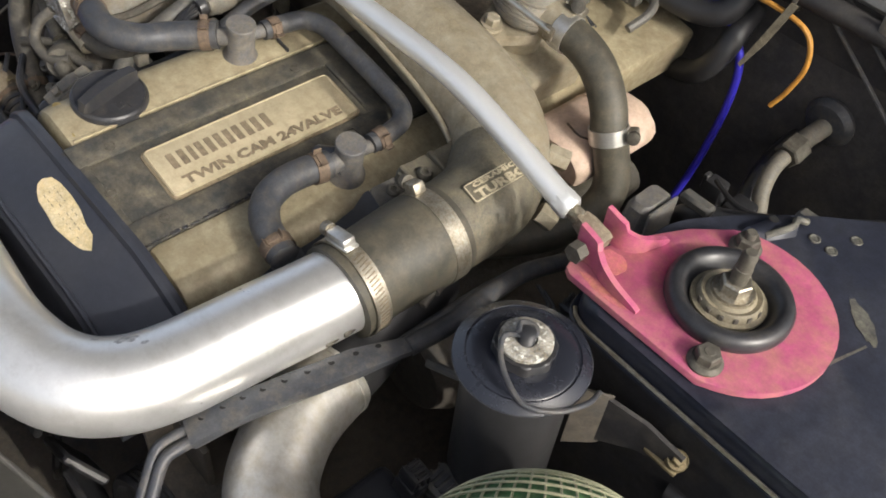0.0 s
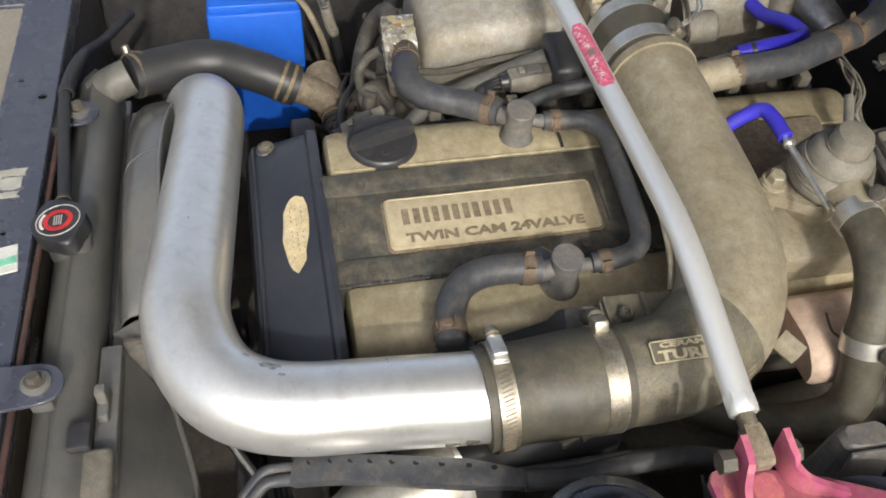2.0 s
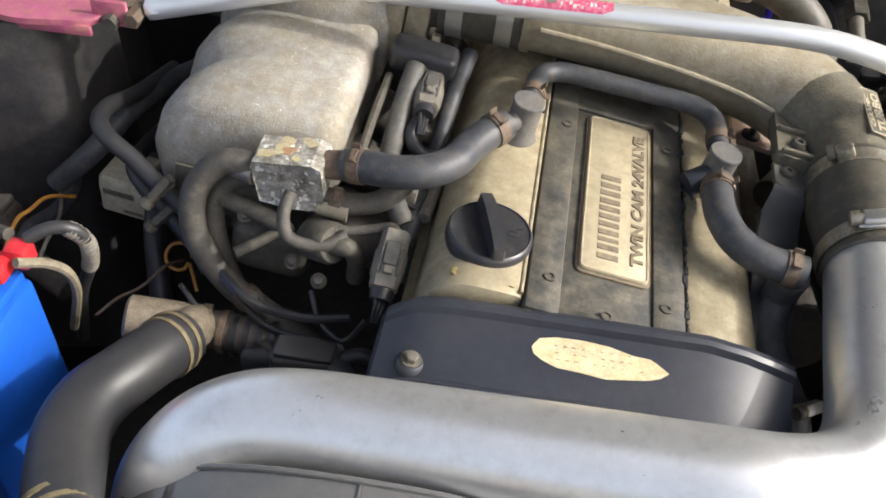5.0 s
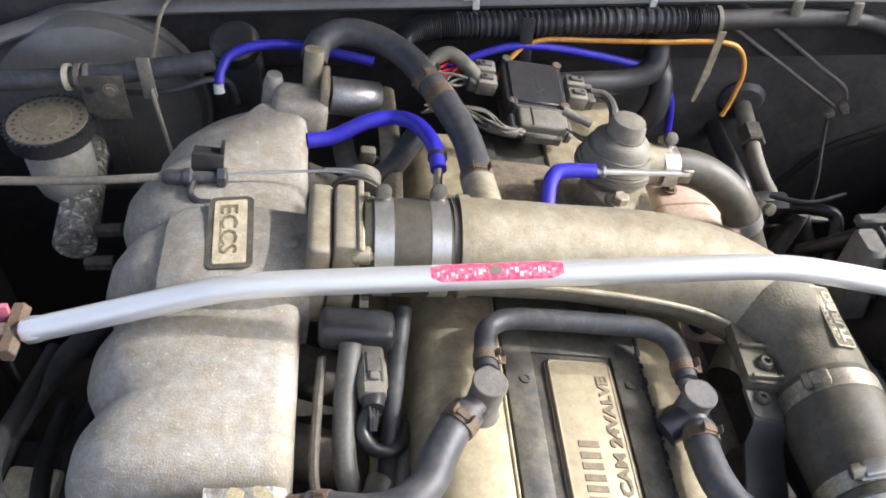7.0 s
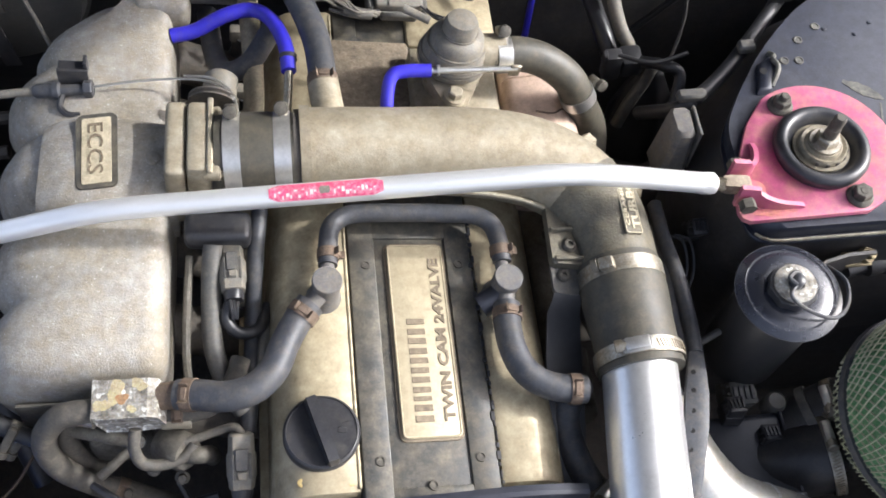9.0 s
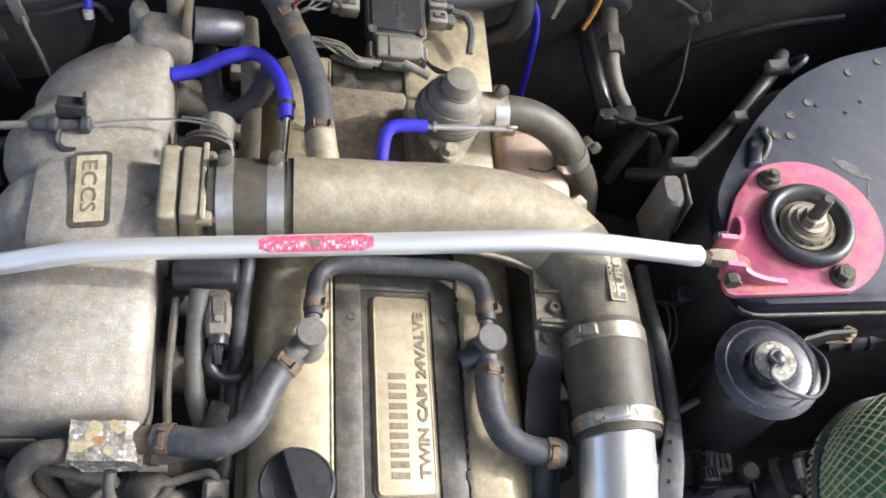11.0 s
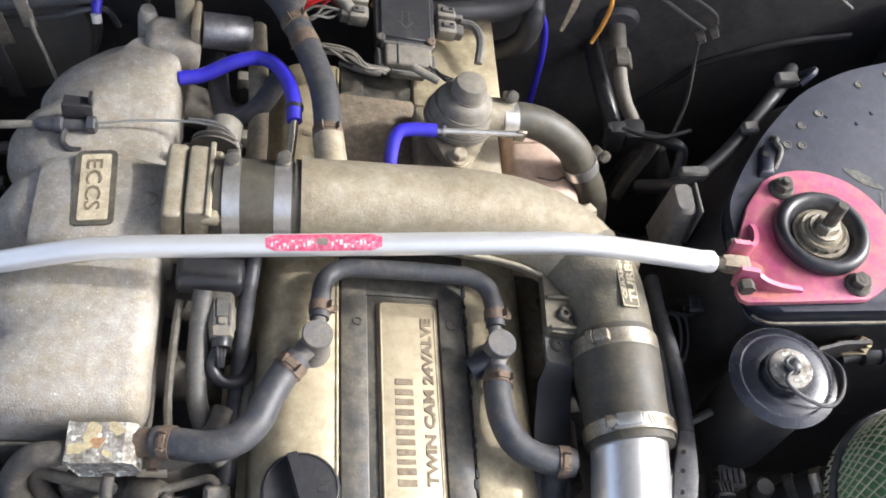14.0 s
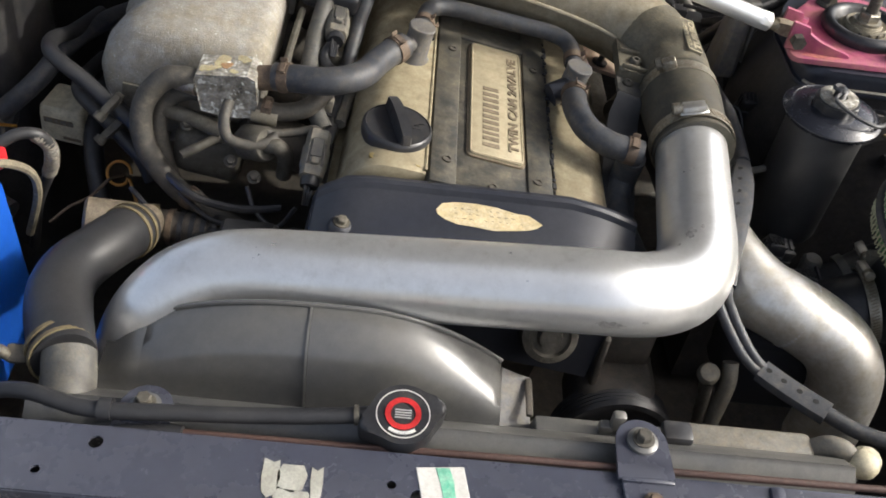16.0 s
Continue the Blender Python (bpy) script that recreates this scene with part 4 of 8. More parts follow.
# left strut plate
lp = thing("strut_brace_plate", "faded pink strut brace plate of the other tower", "plate", "strut brace plates")
part("base", prism(fillet([(-0.512, 0.088), (-0.515, 0.160), (-0.55, 0.215), (-0.60, 0.235), (-0.66, 0.19), (-0.66, 0.10), (-0.60, 0.075)], 0.02), 0.896, 0.9025, 0.001, 1), "pink", lp)
part("rib", rbox((0.036, 0.005, 0.026), (-0.505, 0.102, 0.905), 0.001), "pink", lp)
part("rib", rbox((0.036, 0.005, 0.026), (-0.505, 0.136, 0.905), 0.001), "pink", lp)
part("front_lip", rbox((0.08, 0.005, 0.012), (-0.560, 0.086, 0.892), 0.002), "pink", lp)
part("clevis_bolt", prism(hexagon(0.0085), 0, 0.052, 0.001, 1, pose(-0.482, 0.146, 0.902, 90)), "rust", lp)
tl = thing("strut_tower_left", "dark painted left strut tower", "tower", kind="structure")
part("tower_top", prism(fillet([(-0.575, 0.085), (-0.73, 0.05), (-0.73, 0.34), (-0.62, 0.30), (-0.57, 0.22)], 0.03), 0.40, 0.894, 0.01), "bay", tl)

# strut brace bar
br = thing("strut_brace_bar", "silver painted tubular strut brace bar with a worn pink sticker", "strut bar")
BAR = [(-0.462, 0.118, 0.9065), (-0.40, 0.1165, 0.924), (-0.335, 0.1150, 0.9425), (-0.305, 0.1142, 0.9505), (-0.275, 0.1137, 0.9545), (-0.24, 0.1133, 0.9560), (-0.205, 0.1126, 0.95683), (-0.165, 0.1118, 0.95778), (-0.125, 0.1110, 0.95872), (-0.085, 0.1102, 0.95967), (-0.05, 0.1095, 0.9605), (-0.015, 0.10875, 0.96138), (0.02, 0.1080, 0.96225), (0.055, 0.10725, 0.96313), (0.09, 0.1065, 0.9640), (0.13, 0.1058, 0.9642), (0.165, 0.1053, 0.9615), (0.20, 0.1048, 0.9545), (0.25, 0.1043, 0.9410), (0.293, 0.1040, 0.9285)]
part("tube", sweep(BAR, 0.0108, 24, 6), "silver", br)


def bar_at(x):
    for a, b in zip(BAR, BAR[1:]):
        if a[0] <= x <= b[0]:
            u = (x - a[0]) / (b[0] - a[0])
            return Vector(a) * (1 - u) + Vector(b) * u


def bar_patch(x0, x1, a0, a1, r, taper=0.0):
    """A curved patch on the bar, from one angle to another (0: up, 90: towards the front)."""
    secs = []
    for i in range(13):
        u = i / 12
        c = bar_at(x0 + (x1 - x0) * u)
        s = 1 - taper * max(0, abs(2 * u - 1) - 0.86) / 0.14
        mid, half = (a0 + a1) / 2, (a1 - a0) / 2 * s
        row = []
        for k in range(9):
            a = radians(mid - half + 2 * half * k / 8)
            row.append(tuple(c + Vector((0, -math.sin(a), math.cos(a))) * r))
        secs.append(row)
    bm = bmesh.new()
    rows = [[bm.verts.new(v) for v in s] for s in secs]
    for a, b in zip(rows, rows[1:]):
        for k in range(8):
            bm.faces.new((a[k], b[k], b[k + 1], a[k + 1]))
    return bm


stk = part("sticker", bar_patch(-0.134, -0.027, -30, 62, 0.01105, 0.45), "sticker", br, "worn pink sticker with white print")
for k in range(26):
    rr = random.Random(50 + k)
    x = -0.129 + 0.0037 * k
    if 10 < k < 15:
        continue
    a = rr.uniform(4, 34)
    part("print_mark", bar_patch(x, x + rr.uniform(0.0012, 0.0032), a, a + rr.uniform(6, 26), 0.01115), "white", stk)
part("emblem", bar_patch(-0.087, -0.077, -4, 34, 0.01118, 0.6), "plug", stk, "grey round mark")
for side, e, d in ((1, Vector((0.293, 0.104, 0.9285)), Vector((1, -0.01, -0.22))), (-1, Vector((-0.462, 0.118, 0.9065)), Vector((-1, 0.02, -0.20)))):
    d.normalize()
    m = basis(e, d, (0, 0, 1))
    j = part("end_nut", lathe([(0.0112, -0.004), (0.0116, 0), (0.0116, 0.009), (0.0095, 0.0115), (0, 0.0115)], m, 8), "silver", br)
    prof = [(0.0068, 0)]
    for k in range(9):
        prof += [(0.0072, 0.0006 + 0.0015 * k), (0.0062, 0.00135 + 0.0015 * k)]
    part("thread", lathe(prof + [(0, 0.0150)], m @ pose(0, 0, 0.009), 16), "zinc", j)
    part("rod_eye", loft([[tuple(m @ Vector((w * a, h * b, z))) for a, b in ((1, 1), (-1, 1), (-1, -1), (1, -1))] for z, w, h in ((0.020, 0.0060, 0.006), (0.028, 0.0072, 0.0070), (0.046, 0.0075, 0.0070), (0.050, 0.006, 0.0065))]), "tancast", j)
    q = e + d * 0.042
    part("clevis_bolt", prism(hexagon(0.0085), -0.030, -0.019, 0.001, 1, basis(q, (0, 1, 0), (1, 0, 0.2))), "greasy", br)
    part("clevis_nut", prism(hexagon(0.0085), 0.019, 0.029, 0.001, 1, basis(q, (0, 1, 0), (1, 0, 0.2))), "greasy", br)

# canister
cn = thing("canister", "black charcoal canister with a dished lid and a zinc knob", "canister")
C0 = (0.364, -0.004)
part("body", lathe([(0.041, 0), (0.043, 0.006), (0.043, 0.150), (0.040, 0.156), (0, 0.156)], pose(*C0, 0.724), 40), "softblack", cn)
lid = part("lid", lathe([(0.043, -0.004), (0.0505, -0.002), (0.0530, 0.002), (0.0528, 0.004), (0.0445, 0.009), (0.0440, 0.0082), (0.0425, 0.0082), (0.0415, 0.0090), (0.024, 0.0105), (0.022, 0.010), (0, 0.010)], pose(*C0, 0.882), 48), "lidpaint", cn)
part("rim_line", ring(0.0527, 0.0008, 0.0007, pose(*C0, 0.8852), 48), "rubber", lid)
part("knob_base", prism([(0.0235 * math.cos(radians(a)) * (1 + 0.05 * math.cos(radians(8 * a))), 0.0235 * math.sin(radians(a)) * (1 + 0.05 * math.cos(radians(8 * a)))) for a in range(0, 360, 9)], 0, 0.012, 0.001, 1, pose(*C0, 0.891)), "black", cn)
part("knob", lathe([(0.0195, 0), (0.0205, 0.001), (0.0205, 0.004), (0.019, 0.005), (0.0085, 0.0048), (0.0080, 0.003), (0, 0.003)], pose(*C0, 0.9025), 36), "corroded", cn, "corroded zinc knob")
prof = [(0.0065, 0)]
for k in range(6):
    prof += [(0.0068, 0.0008 + 0.0018 * k), (0.0056, 0.0017 + 0.0018 * k)]
part("stud", lathe(prof + [(0, 0.0125)], pose(*C0, 0.905), 16), "black", cn)
cx, cy = C0
part("wire_loop", sweep([(cx - 0.004, cy - 0.006, 0.916), (cx - 0.009, cy + 0.002, 0.916), (cx - 0.001, cy + 0.008, 0.915), (cx + 0.004, cy + 0.002, 0.913), (cx - 0.010, cy - 0.014, 0.911), (cx + 0.006, cy - 0.030, 0.905), (cx + 0.033, cy - 0.036, 0.897), (cx + 0.052, cy - 0.020, 0.893), (cx + 0.060, cy + 0.006, 0.888), (cx + 0.054, cy + 0.030, 0.872), (cx + 0.050, cy + 0.042, 0.852)], 0.0022, 8, 6), "rubber", cn, "thin black wire loop")
bk = part("bracket", loft([[(0.404, 0.020, 0.790), (0.404, 0.020, 0.868), (0.407, 0.024, 0.868), (0.407, 0.024, 0.790)], [(0.424, 0.034, 0.800), (0.424, 0.034, 0.866), (0.426, 0.038, 0.866), (0.426, 0.038, 0.800)]]), "grime", cn, "dirty steel bracket")
part("bracket_arm", loft([[(0.424, 0.034, 0.805), (0.424, 0.034, 0.862), (0.426, 0.038, 0.862), (0.426, 0.038, 0.805)], [(0.455, 0.042, 0.822), (0.455, 0.042, 0.858), (0.456, 0.046, 0.858), (0.456, 0.046, 0.822)], [(0.490, 0.046, 0.832), (0.490, 0.046, 0.850), (0.490, 0.050, 0.850), (0.490, 0.050, 0.832)]]), "bay", bk)

# air filter
af = thing("air_filter", "green foam mushroom air filter under a gilt wire cage", "air filter")
AFC = Vector((0.510, -0.130, 0.846))
AFM = Matrix.Translation(AFC) @ pose(0, 0, 0, 12, 14, 0)
AFR = 0.104
prof = [(0.060, -0.075), (0.085, -0.060), (0.100, -0.030)] + [(AFR * math.cos(radians(a)), 0.94 * AFR * math.sin(radians(a))) for a in range(0, 90, 6)] + [(0, 0.94 * AFR)]
part("foam", lathe(prof, AFM, 56), "foam", af)
wires = bmesh.new()
step = 0.0112


def dome(u, v, lift):
    """A point of the cage: the grid's plane wrapped over the dome and down its side."""
    d = math.hypot(u, v)
    a = d / AFR
    cu, cv = (u / d, v / d) if d > 1e-9 else (0, 0)
    if a < math.pi / 2:
        r, h = AFR * math.sin(a), 0.94 * AFR * math.cos(a)
    else:
        h = -(a - math.pi / 2) * AFR
        r = AFR + 0.18 * h
    return AFM @ pose(0, 0, 0, 0, 0, 38) @ Vector((cu * (r + lift), cv * (r + lift), h + lift))


reach = AFR * (math.pi / 2 + 0.55)
for fam in (0, 1):
    for i in range(-19, 20):
        c = i * step
        if abs(c) >= reach - 0.004:
            continue
        half = math.sqrt(reach ** 2 - c * c)
        pts = []
        for k in range(41):
            w = -half + 2 * half * k / 40
            pts.append(tuple(dome(c, w, 0.0010) if fam == 0 else dome(w, c, 0.0018)))
        add(wires, sweep(pts, 0.0010, 5, 1, False))
tagged(part("wire_cage", wires, "mesh", af, "gilt wire cage"), kind="stuff")
part("rim", ring(0.098, 0.008, 0.006, AFM @ pose(0, 0, -0.034), 48), "rubber", af)
part("base", lathe([(0.05, 0), (0.048, -0.10), (0.04, -0.11), (0, -0.11)], AFM @ pose(0, 0, -0.07), 32), "black", af)
af_st = thing("filter_housing", "black air flow housing with a ribbed hose and steel clamp", "housing")
part("elbow", sweep([(0.44, -0.13, 0.72), (0.40, -0.13, 0.70), (0.36, -0.12, 0.67), (0.34, -0.10, 0.60)], 0.040, 24, 6), "black", af_st)
part("box", rbox((0.11, 0.085, 0.10), (0.345, -0.155, 0.655), 0.008), "timing", af_st)
part("strap", rbox((0.014, 0.012, 0.07), (0.436, -0.095, 0.735), 0.003, 2, pose(0, 0, 0)), "plug", af_st)
worm_clamp(af_st, (0.435, -0.13, 0.720), (1, 0, 0.35), (0, 0.3, 1), 0.043, 0.012)
for p in ((0.335, -0.075, 0.735), (0.372, -0.105, 0.718)):
    connector("wiring_plug", "dull black square wiring plug by the air filter", p, (0.1, 0.2, 1), (1, 0, 0), (0.022, 0.022, 0.03), "black")

connector("wiring_plug", "dusty grey square wiring plug low below the canister", (0.352, -0.052, 0.716), (0.1, -0.2, 1), (1, 0, 0), (0.034, 0.030, 0.034), "dullplug")
lb_ = thing("resonator_box", "dark plastic resonator box low beside the air filter", "box")
part("case", rbox((0.105, 0.10, 0.06), (0.350, -0.125, 0.690), 0.010, 3), "timing", lb_)
part("rib", rbox((0.004, 0.09, 0.006), (0.392, -0.122, 0.722), 0.002), "timing", lb_)
part("stub", lathe([(0.012, 0), (0.012, 0.022), (0.009, 0.026), (0, 0.026)], pose(0.392, -0.066, 0.700), 18), "dullplug", lb_)
dk = thing("filter_neck", "dusty dark rubber neck of the air filter with a steel clamp", "hose")
part("neck", sweep([(0.405, -0.100, 0.690), (0.430, -0.088, 0.705), (0.456, -0.082, 0.722), (0.480, -0.085, 0.745)], 0.034, 24, 5), "softblack", dk)
part("lip", ring(0.0345, 0.010, 0.004, basis((0.436, -0.086, 0.708), (0.8, 0.15, 0.55), (0, 0, 1)), 30), "dullplug", dk)
worm_clamp(dk, (0.458, -0.0825, 0.7235), (0.8, 0.05, 0.6), (-0.5, 0.2, 0.8), 0.0345, 0.012, (-70, 60))
cable("corner_pipe", "short dull pipe stub beside the loom", [(0.283, -0.020, 0.800), (0.300, -0.014, 0.802), (0.318, -0.006, 0.802)], 0.0042, "dullplug", "pipe")

# battery
bt = thing("battery", "bright blue car battery with a red terminal clamp", "battery")
part("case", rbox((0.235, 0.128, 0.20), (-0.608, -0.212, 0.692), 0.006), "battery", bt)
part("lid", rbox((0.228, 0.122, 0.016), (-0.608, -0.212, 0.796), 0.004), "battery", bt)
part("post", lathe([(0.012, 0), (0.010, 0.018), (0, 0.018)], pose(-0.535, -0.185, 0.803), 16), "brass", bt)
part("terminal_clamp", rbox((0.034, 0.026, 0.018), (-0.512, -0.165, 0.818), 0.004), "red", bt, "red terminal cover")
part("terminal_clamp", rbox((0.020, 0.020, 0.022), (-0.492, -0.150, 0.822), 0.004), "red", bt, "red terminal cover")
part("strap", rbox((0.07, 0.010, 0.004), (-0.545, -0.163, 0.815), 0.001), "zinc", bt)
part("name_plate", rbox((0.075, 0.034, 0.0008), (-0.585, -0.205, 0.8046), 0), "timing", bt, "dark blue printed panel")
tx = fit_to(letters("Battery", 0.008), 0.052, 0.010)
tx.transform(pose(-0.615, -0.209, 0.8052))
part("writing", tx, "white", bt)
part("warning_label", rbox((0.05, 0.035, 0.0008), (-0.585, -0.245, 0.8046), 0), "white", bt, "orange and white label")
part("warning_print", rbox((0.030, 0.024, 0.0006), (-0.585, -0.245, 0.8054), 0), "orange", bt)

cable("battery_lead", "pale tan battery lead at the red terminal", [(-0.486, -0.166, 0.828), (-0.475, -0.146, 0.810), (-0.466, -0.135, 0.790), (-0.473, -0.123, 0.750), (-0.50, -0.11, 0.68)], 0.0045, "tancap")
sp_ = thing("sleeved_lead", "black battery lead in a ribbed sleeve", "cable")
part("lead", sweep([(-0.488, -0.142, 0.832), (-0.471, -0.131, 0.838), (-0.455, -0.123, 0.832), (-0.450, -0.117, 0.810), (-0.463, -0.108, 0.770), (-0.486, -0.101, 0.720), (-0.51, -0.09, 0.64)], 0.0060, 12, 6), "softblack", sp_)
SL = smooth_path([(-0.460, -0.125, 0.835), (-0.453, -0.120, 0.824), (-0.450, -0.117, 0.810), (-0.455, -0.113, 0.788), (-0.463, -0.108, 0.770)], 9)
part("sleeve", sweep([tuple(q) for q in SL], lambda u: 0.0078 if int(u * 36) % 2 else 0.0068, 12, 1), "plug", sp_)
cable("orange_wire", "thin orange wire behind the battery", [(-0.60, -0.05, 0.70), (-0.597, -0.019, 0.720), (-0.591, 0.001, 0.720), (-0.583, 0.023, 0.720), (-0.57, 0.05, 0.70)], 0.0022, "orange", "wire")
for pts, r, c in (([(-0.567, -0.05, 0.69), (-0.567, -0.024, 0.70), (-0.573, 0.020, 0.70), (-0.599, 0.074, 0.70), (-0.614, 0.110, 0.70)], 0.0022, "plug"), ([(-0.63, 0.0, 0.64), (-0.625, 0.031, 0.66), (-0.594, 0.046, 0.68), (-0.582, 0.071, 0.70), (-0.608, 0.126, 0.70)], 0.0085, "rubber"), ([(-0.70, -0.19, 0.78), (-0.661, -0.168, 0.803), (-0.635, -0.138, 0.806), (-0.626, -0.107, 0.804), (-0.64, -0.06, 0.79)], 0.0055, "stub"), ([(-0.70, -0.09, 0.79), (-0.665, -0.096, 0.80), (-0.613, -0.107, 0.812), (-0.558, -0.121, 0.822), (-0.505, -0.139, 0.832)], 0.0060, "greasy"), ([(-0.590, -0.13, 0.79), (-0.594, -0.117, 0.80), (-0.609, -0.080, 0.80), (-0.619, -0.043, 0.80), (-0.63, 0.0, 0.78)], 0.0026, "plug"), ([(-0.588, -0.12, 0.78), (-0.594, -0.103, 0.79), (-0.612, -0.059, 0.79), (-0.626, -0.035, 0.79), (-0.65, 0.0, 0.78)], 0.0022, "dullbrass"), ([(-0.66, -0.03, 0.78), (-0.636, -0.044, 0.79), (-0.610, -0.057, 0.79), (-0.592, -0.076, 0.79), (-0.58, -0.11, 0.77)], 0.0030, "softblack"), ([(-0.48, -0.10, 0.69), (-0.463, -0.083, 0.70), (-0.446, -0.063, 0.70), (-0.429, -0.041, 0.71), (-0.42, -0.02, 0.70)], 0.0018, "rust")):
    cable("bay_wire", "dusty wire in the corner behind the battery", pts, r, c, "wire")
wb_ = thing("washer_pump", "greasy dark boxes low behind the battery", "box")
part("box", rbox((0.07, 0.05, 0.05), (-0.69, 0.06, 0.64), 0.008, 2, None), "grime", wb_)
part("lid", rbox((0.06, 0.04, 0.01), (-0.69, 0.06, 0.669), 0.003, 2, None), "plug", wb_)
part("neck", sweep([(-0.66, 0.04, 0.62), (-0.63, 0.02, 0.615), (-0.58, 0.0, 0.60)], 0.016, 14, 5), "grime", wb_)

# brake side
bo = thing("brake_booster", "dusty black brake servo drum on the firewall", "brake servo")
part("drum", lathe([(0.10, 0), (0.125, 0.01), (0.127, 0.03), (0.120, 0.055), (0.08, 0.075), (0.03, 0.08), (0, 0.08)], pose(-0.505, 0.577, 0.83, 90), 48), "tank", bo)
part("rim", ring(0.124, 0.008, 0.006, pose(-0.505, 0.545, 0.83, 90), 48), "tank", bo)
mc = thing("brake_master_cylinder", "corroded brake master cylinder with pipe unions", "brake cylinder")
part("cylinder", sweep([(-0.52, 0.50, 0.80), (-0.510, 0.40, 0.797), (-0.505, 0.335, 0.795)], 0.023, 20, 4), "corroded", mc)
for y in (0.30, 0.35):
    part("union", prism(hexagon(0.008), 0, 0.03, 0.001, 1, pose(-0.485, y, 0.80, 0, 90)), "grime", mc)
rs = thing("brake_reservoir", "milky brake fluid reservoir with a dusty black ribbed cap", "reservoir")
part("bottle", lathe([(0.022, 0), (0.025, 0.004), (0.030, 0.012), (0.035, 0.03), (0.036, 0.075), (0.034, 0.082), (0, 0.082)], pose(-0.523, 0.416, 0.800, 0, 0, 0), 36), "milky", rs)
o = [((0.0455 + 0.0008 * (k % 2)) * math.cos(2 * math.pi * k / 72), (0.0455 + 0.0008 * (k % 2)) * math.sin(2 * math.pi * k / 72)) for k in range(72)]
part("cap", prism(o, 0, 0.018, 0.003, 2, pose(-0.525, 0.420, 0.880)), "black", rs)
part("cap_top", lathe([(0.0425, 0), (0.042, 0.0012), (0.026, 0.0014), (0.025, 0.0024), (0.013, 0.0024), (0.012, 0.0032), (0, 0.0032)], pose(-0.525, 0.420, 0.8978), 40), "tancap", rs, "dusty tan cap top")
bm = bmesh.new()
for k in range(26):
    add(bm, rbox((0.0034, 0.0024, 0.0006), (0.0350, 0, 0.0014), 0, 1, pose(-0.525, 0.420, 0.8978) @ pose(0, 0, 0, 0, 0, k * 13.8)))
tagged(part("cap_print", bm, "black", rs), kind="stuff")
bb = thing("steel_bracket", "bare dark steel bracket with two holes by the reservoir", "bracket")
part("plate", rbox((0.046, 0.003, 0.056), (-0.462, 0.432, 0.917), 0.001), "greasy", bb)
part("leg", rbox((0.020, 0.003, 0.11), (-0.466, 0.4345, 0.85), 0.001), "bay", bb)
part("hole", lathe([(0.0050, 0), (0, 0.0003)], pose(-0.4765, 0.4303, 0.928, 90), 12), "black", bb)
part("bolt", bolt_head(0.0055, 0.004, pose(-0.454, 0.4305, 0.928, 90)), "plug", bb)
hose("brake_servo_hose", "black servo vacuum hose with a pale valve", [(-0.66, 0.46, 0.925), (-0.56, 0.452, 0.928), (-0.47, 0.448, 0.935), (-0.40, 0.448, 0.943), (-0.345, 0.452, 0.948)], 0.0115, "rubber", 14)
for k, x in enumerate((-0.500, -0.488, -0.478)):
    solo("hose_collar", ring(0.0118, 0.006, 0.0025, basis((x, 0.449, 0.933), (1, 0, 0.06), (0, 0, 1)), 20), "ivory" if k == 0 else "plug", "collar of the servo hose valve", "collar", "hose collars")
cb = thing("cable_strap", "grey rubber strap holding a cable to the servo hose", "strap")
part("band", rbox((0.014, 0.005, 0.050), (-0.415, 0.436, 0.938), 0.001), "plug", cb)
cable("strap_cable", "thin grey cable hanging from the servo hose", [(-0.404, 0.555, 0.965), (-0.412, 0.52, 0.955), (-0.412, 0.44, 0.93), (-0.405, 0.42, 0.88), (-0.395, 0.40, 0.84)], 0.0026, "plug")
cable("vacuum_line", "thin grey vacuum line on the firewall", [(-0.47, 0.46, 0.905), (-0.40, 0.45, 0.912), (-0.355, 0.45, 0.925), (-0.335, 0.46, 0.915), (-0.33, 0.47, 0.88)], 0.0035, "rubber", "hose")
pv = thing("purge_valve", "dusty black round purge valve on the firewall", "valve")
part("cap", lathe([(0.026, 0), (0.028, 0.006), (0.028, 0.018), (0.022, 0.024), (0, 0.025)], pose(-0.330, 0.515, 0.92, 20), 28), "black", pv)
part("body", rbox((0.045, 0.04, 0.07), (-0.325, 0.515, 0.885), 0.010), "black", pv)

# ---- the engine ----
FR[0] = ENGINE
blk = thing("engine_block", "greasy black engine block below the camshaft covers", "engine block")
part("block", rbox((0.27, 0.62, 0.36), (-0.005, 0.14, 0.555), 0.02), "grime", blk)
part("head", rbox((0.30, 0.58, 0.06), (-0.005, 0.13, 0.735), 0.006), "grime", blk)


def cover_half(side, x_in, x_out, y0=-0.152, y1=0.43):
    """One camshaft cover: flat along the coil valley, rounding down outwards."""
    secs = []
    for y, i in ((y0, 0.010), (y0 + 0.003, 0.003), (y0 + 0.010, 0.0), (y1 - 0.010, 0.0), (y1 - 0.003, 0.003), (y1, 0.010)):
        s = [(x_in, 0.846 - i), (x_in + side * 0.004, 0.848 - i), (x_in + side * 0.036, 0.8465 - i)]
        w = abs(x_out - x_in) - 0.036
        for k in range(1, 9):
            a = radians(90 * k / 8)
            s.append((x_in + side * (0.036 + w * math.sin(a)), 0.8465 - i - 0.052 * (1 - math.cos(a))))
        s += [(x_out + side * 0.002, 0.778), (x_out + side * 0.010, 0.775), (x_out + side * 0.010, 0.760), (x_in, 0.760)]
        secs.append([(x, y, z) for x, z in s])
    return loft(secs)


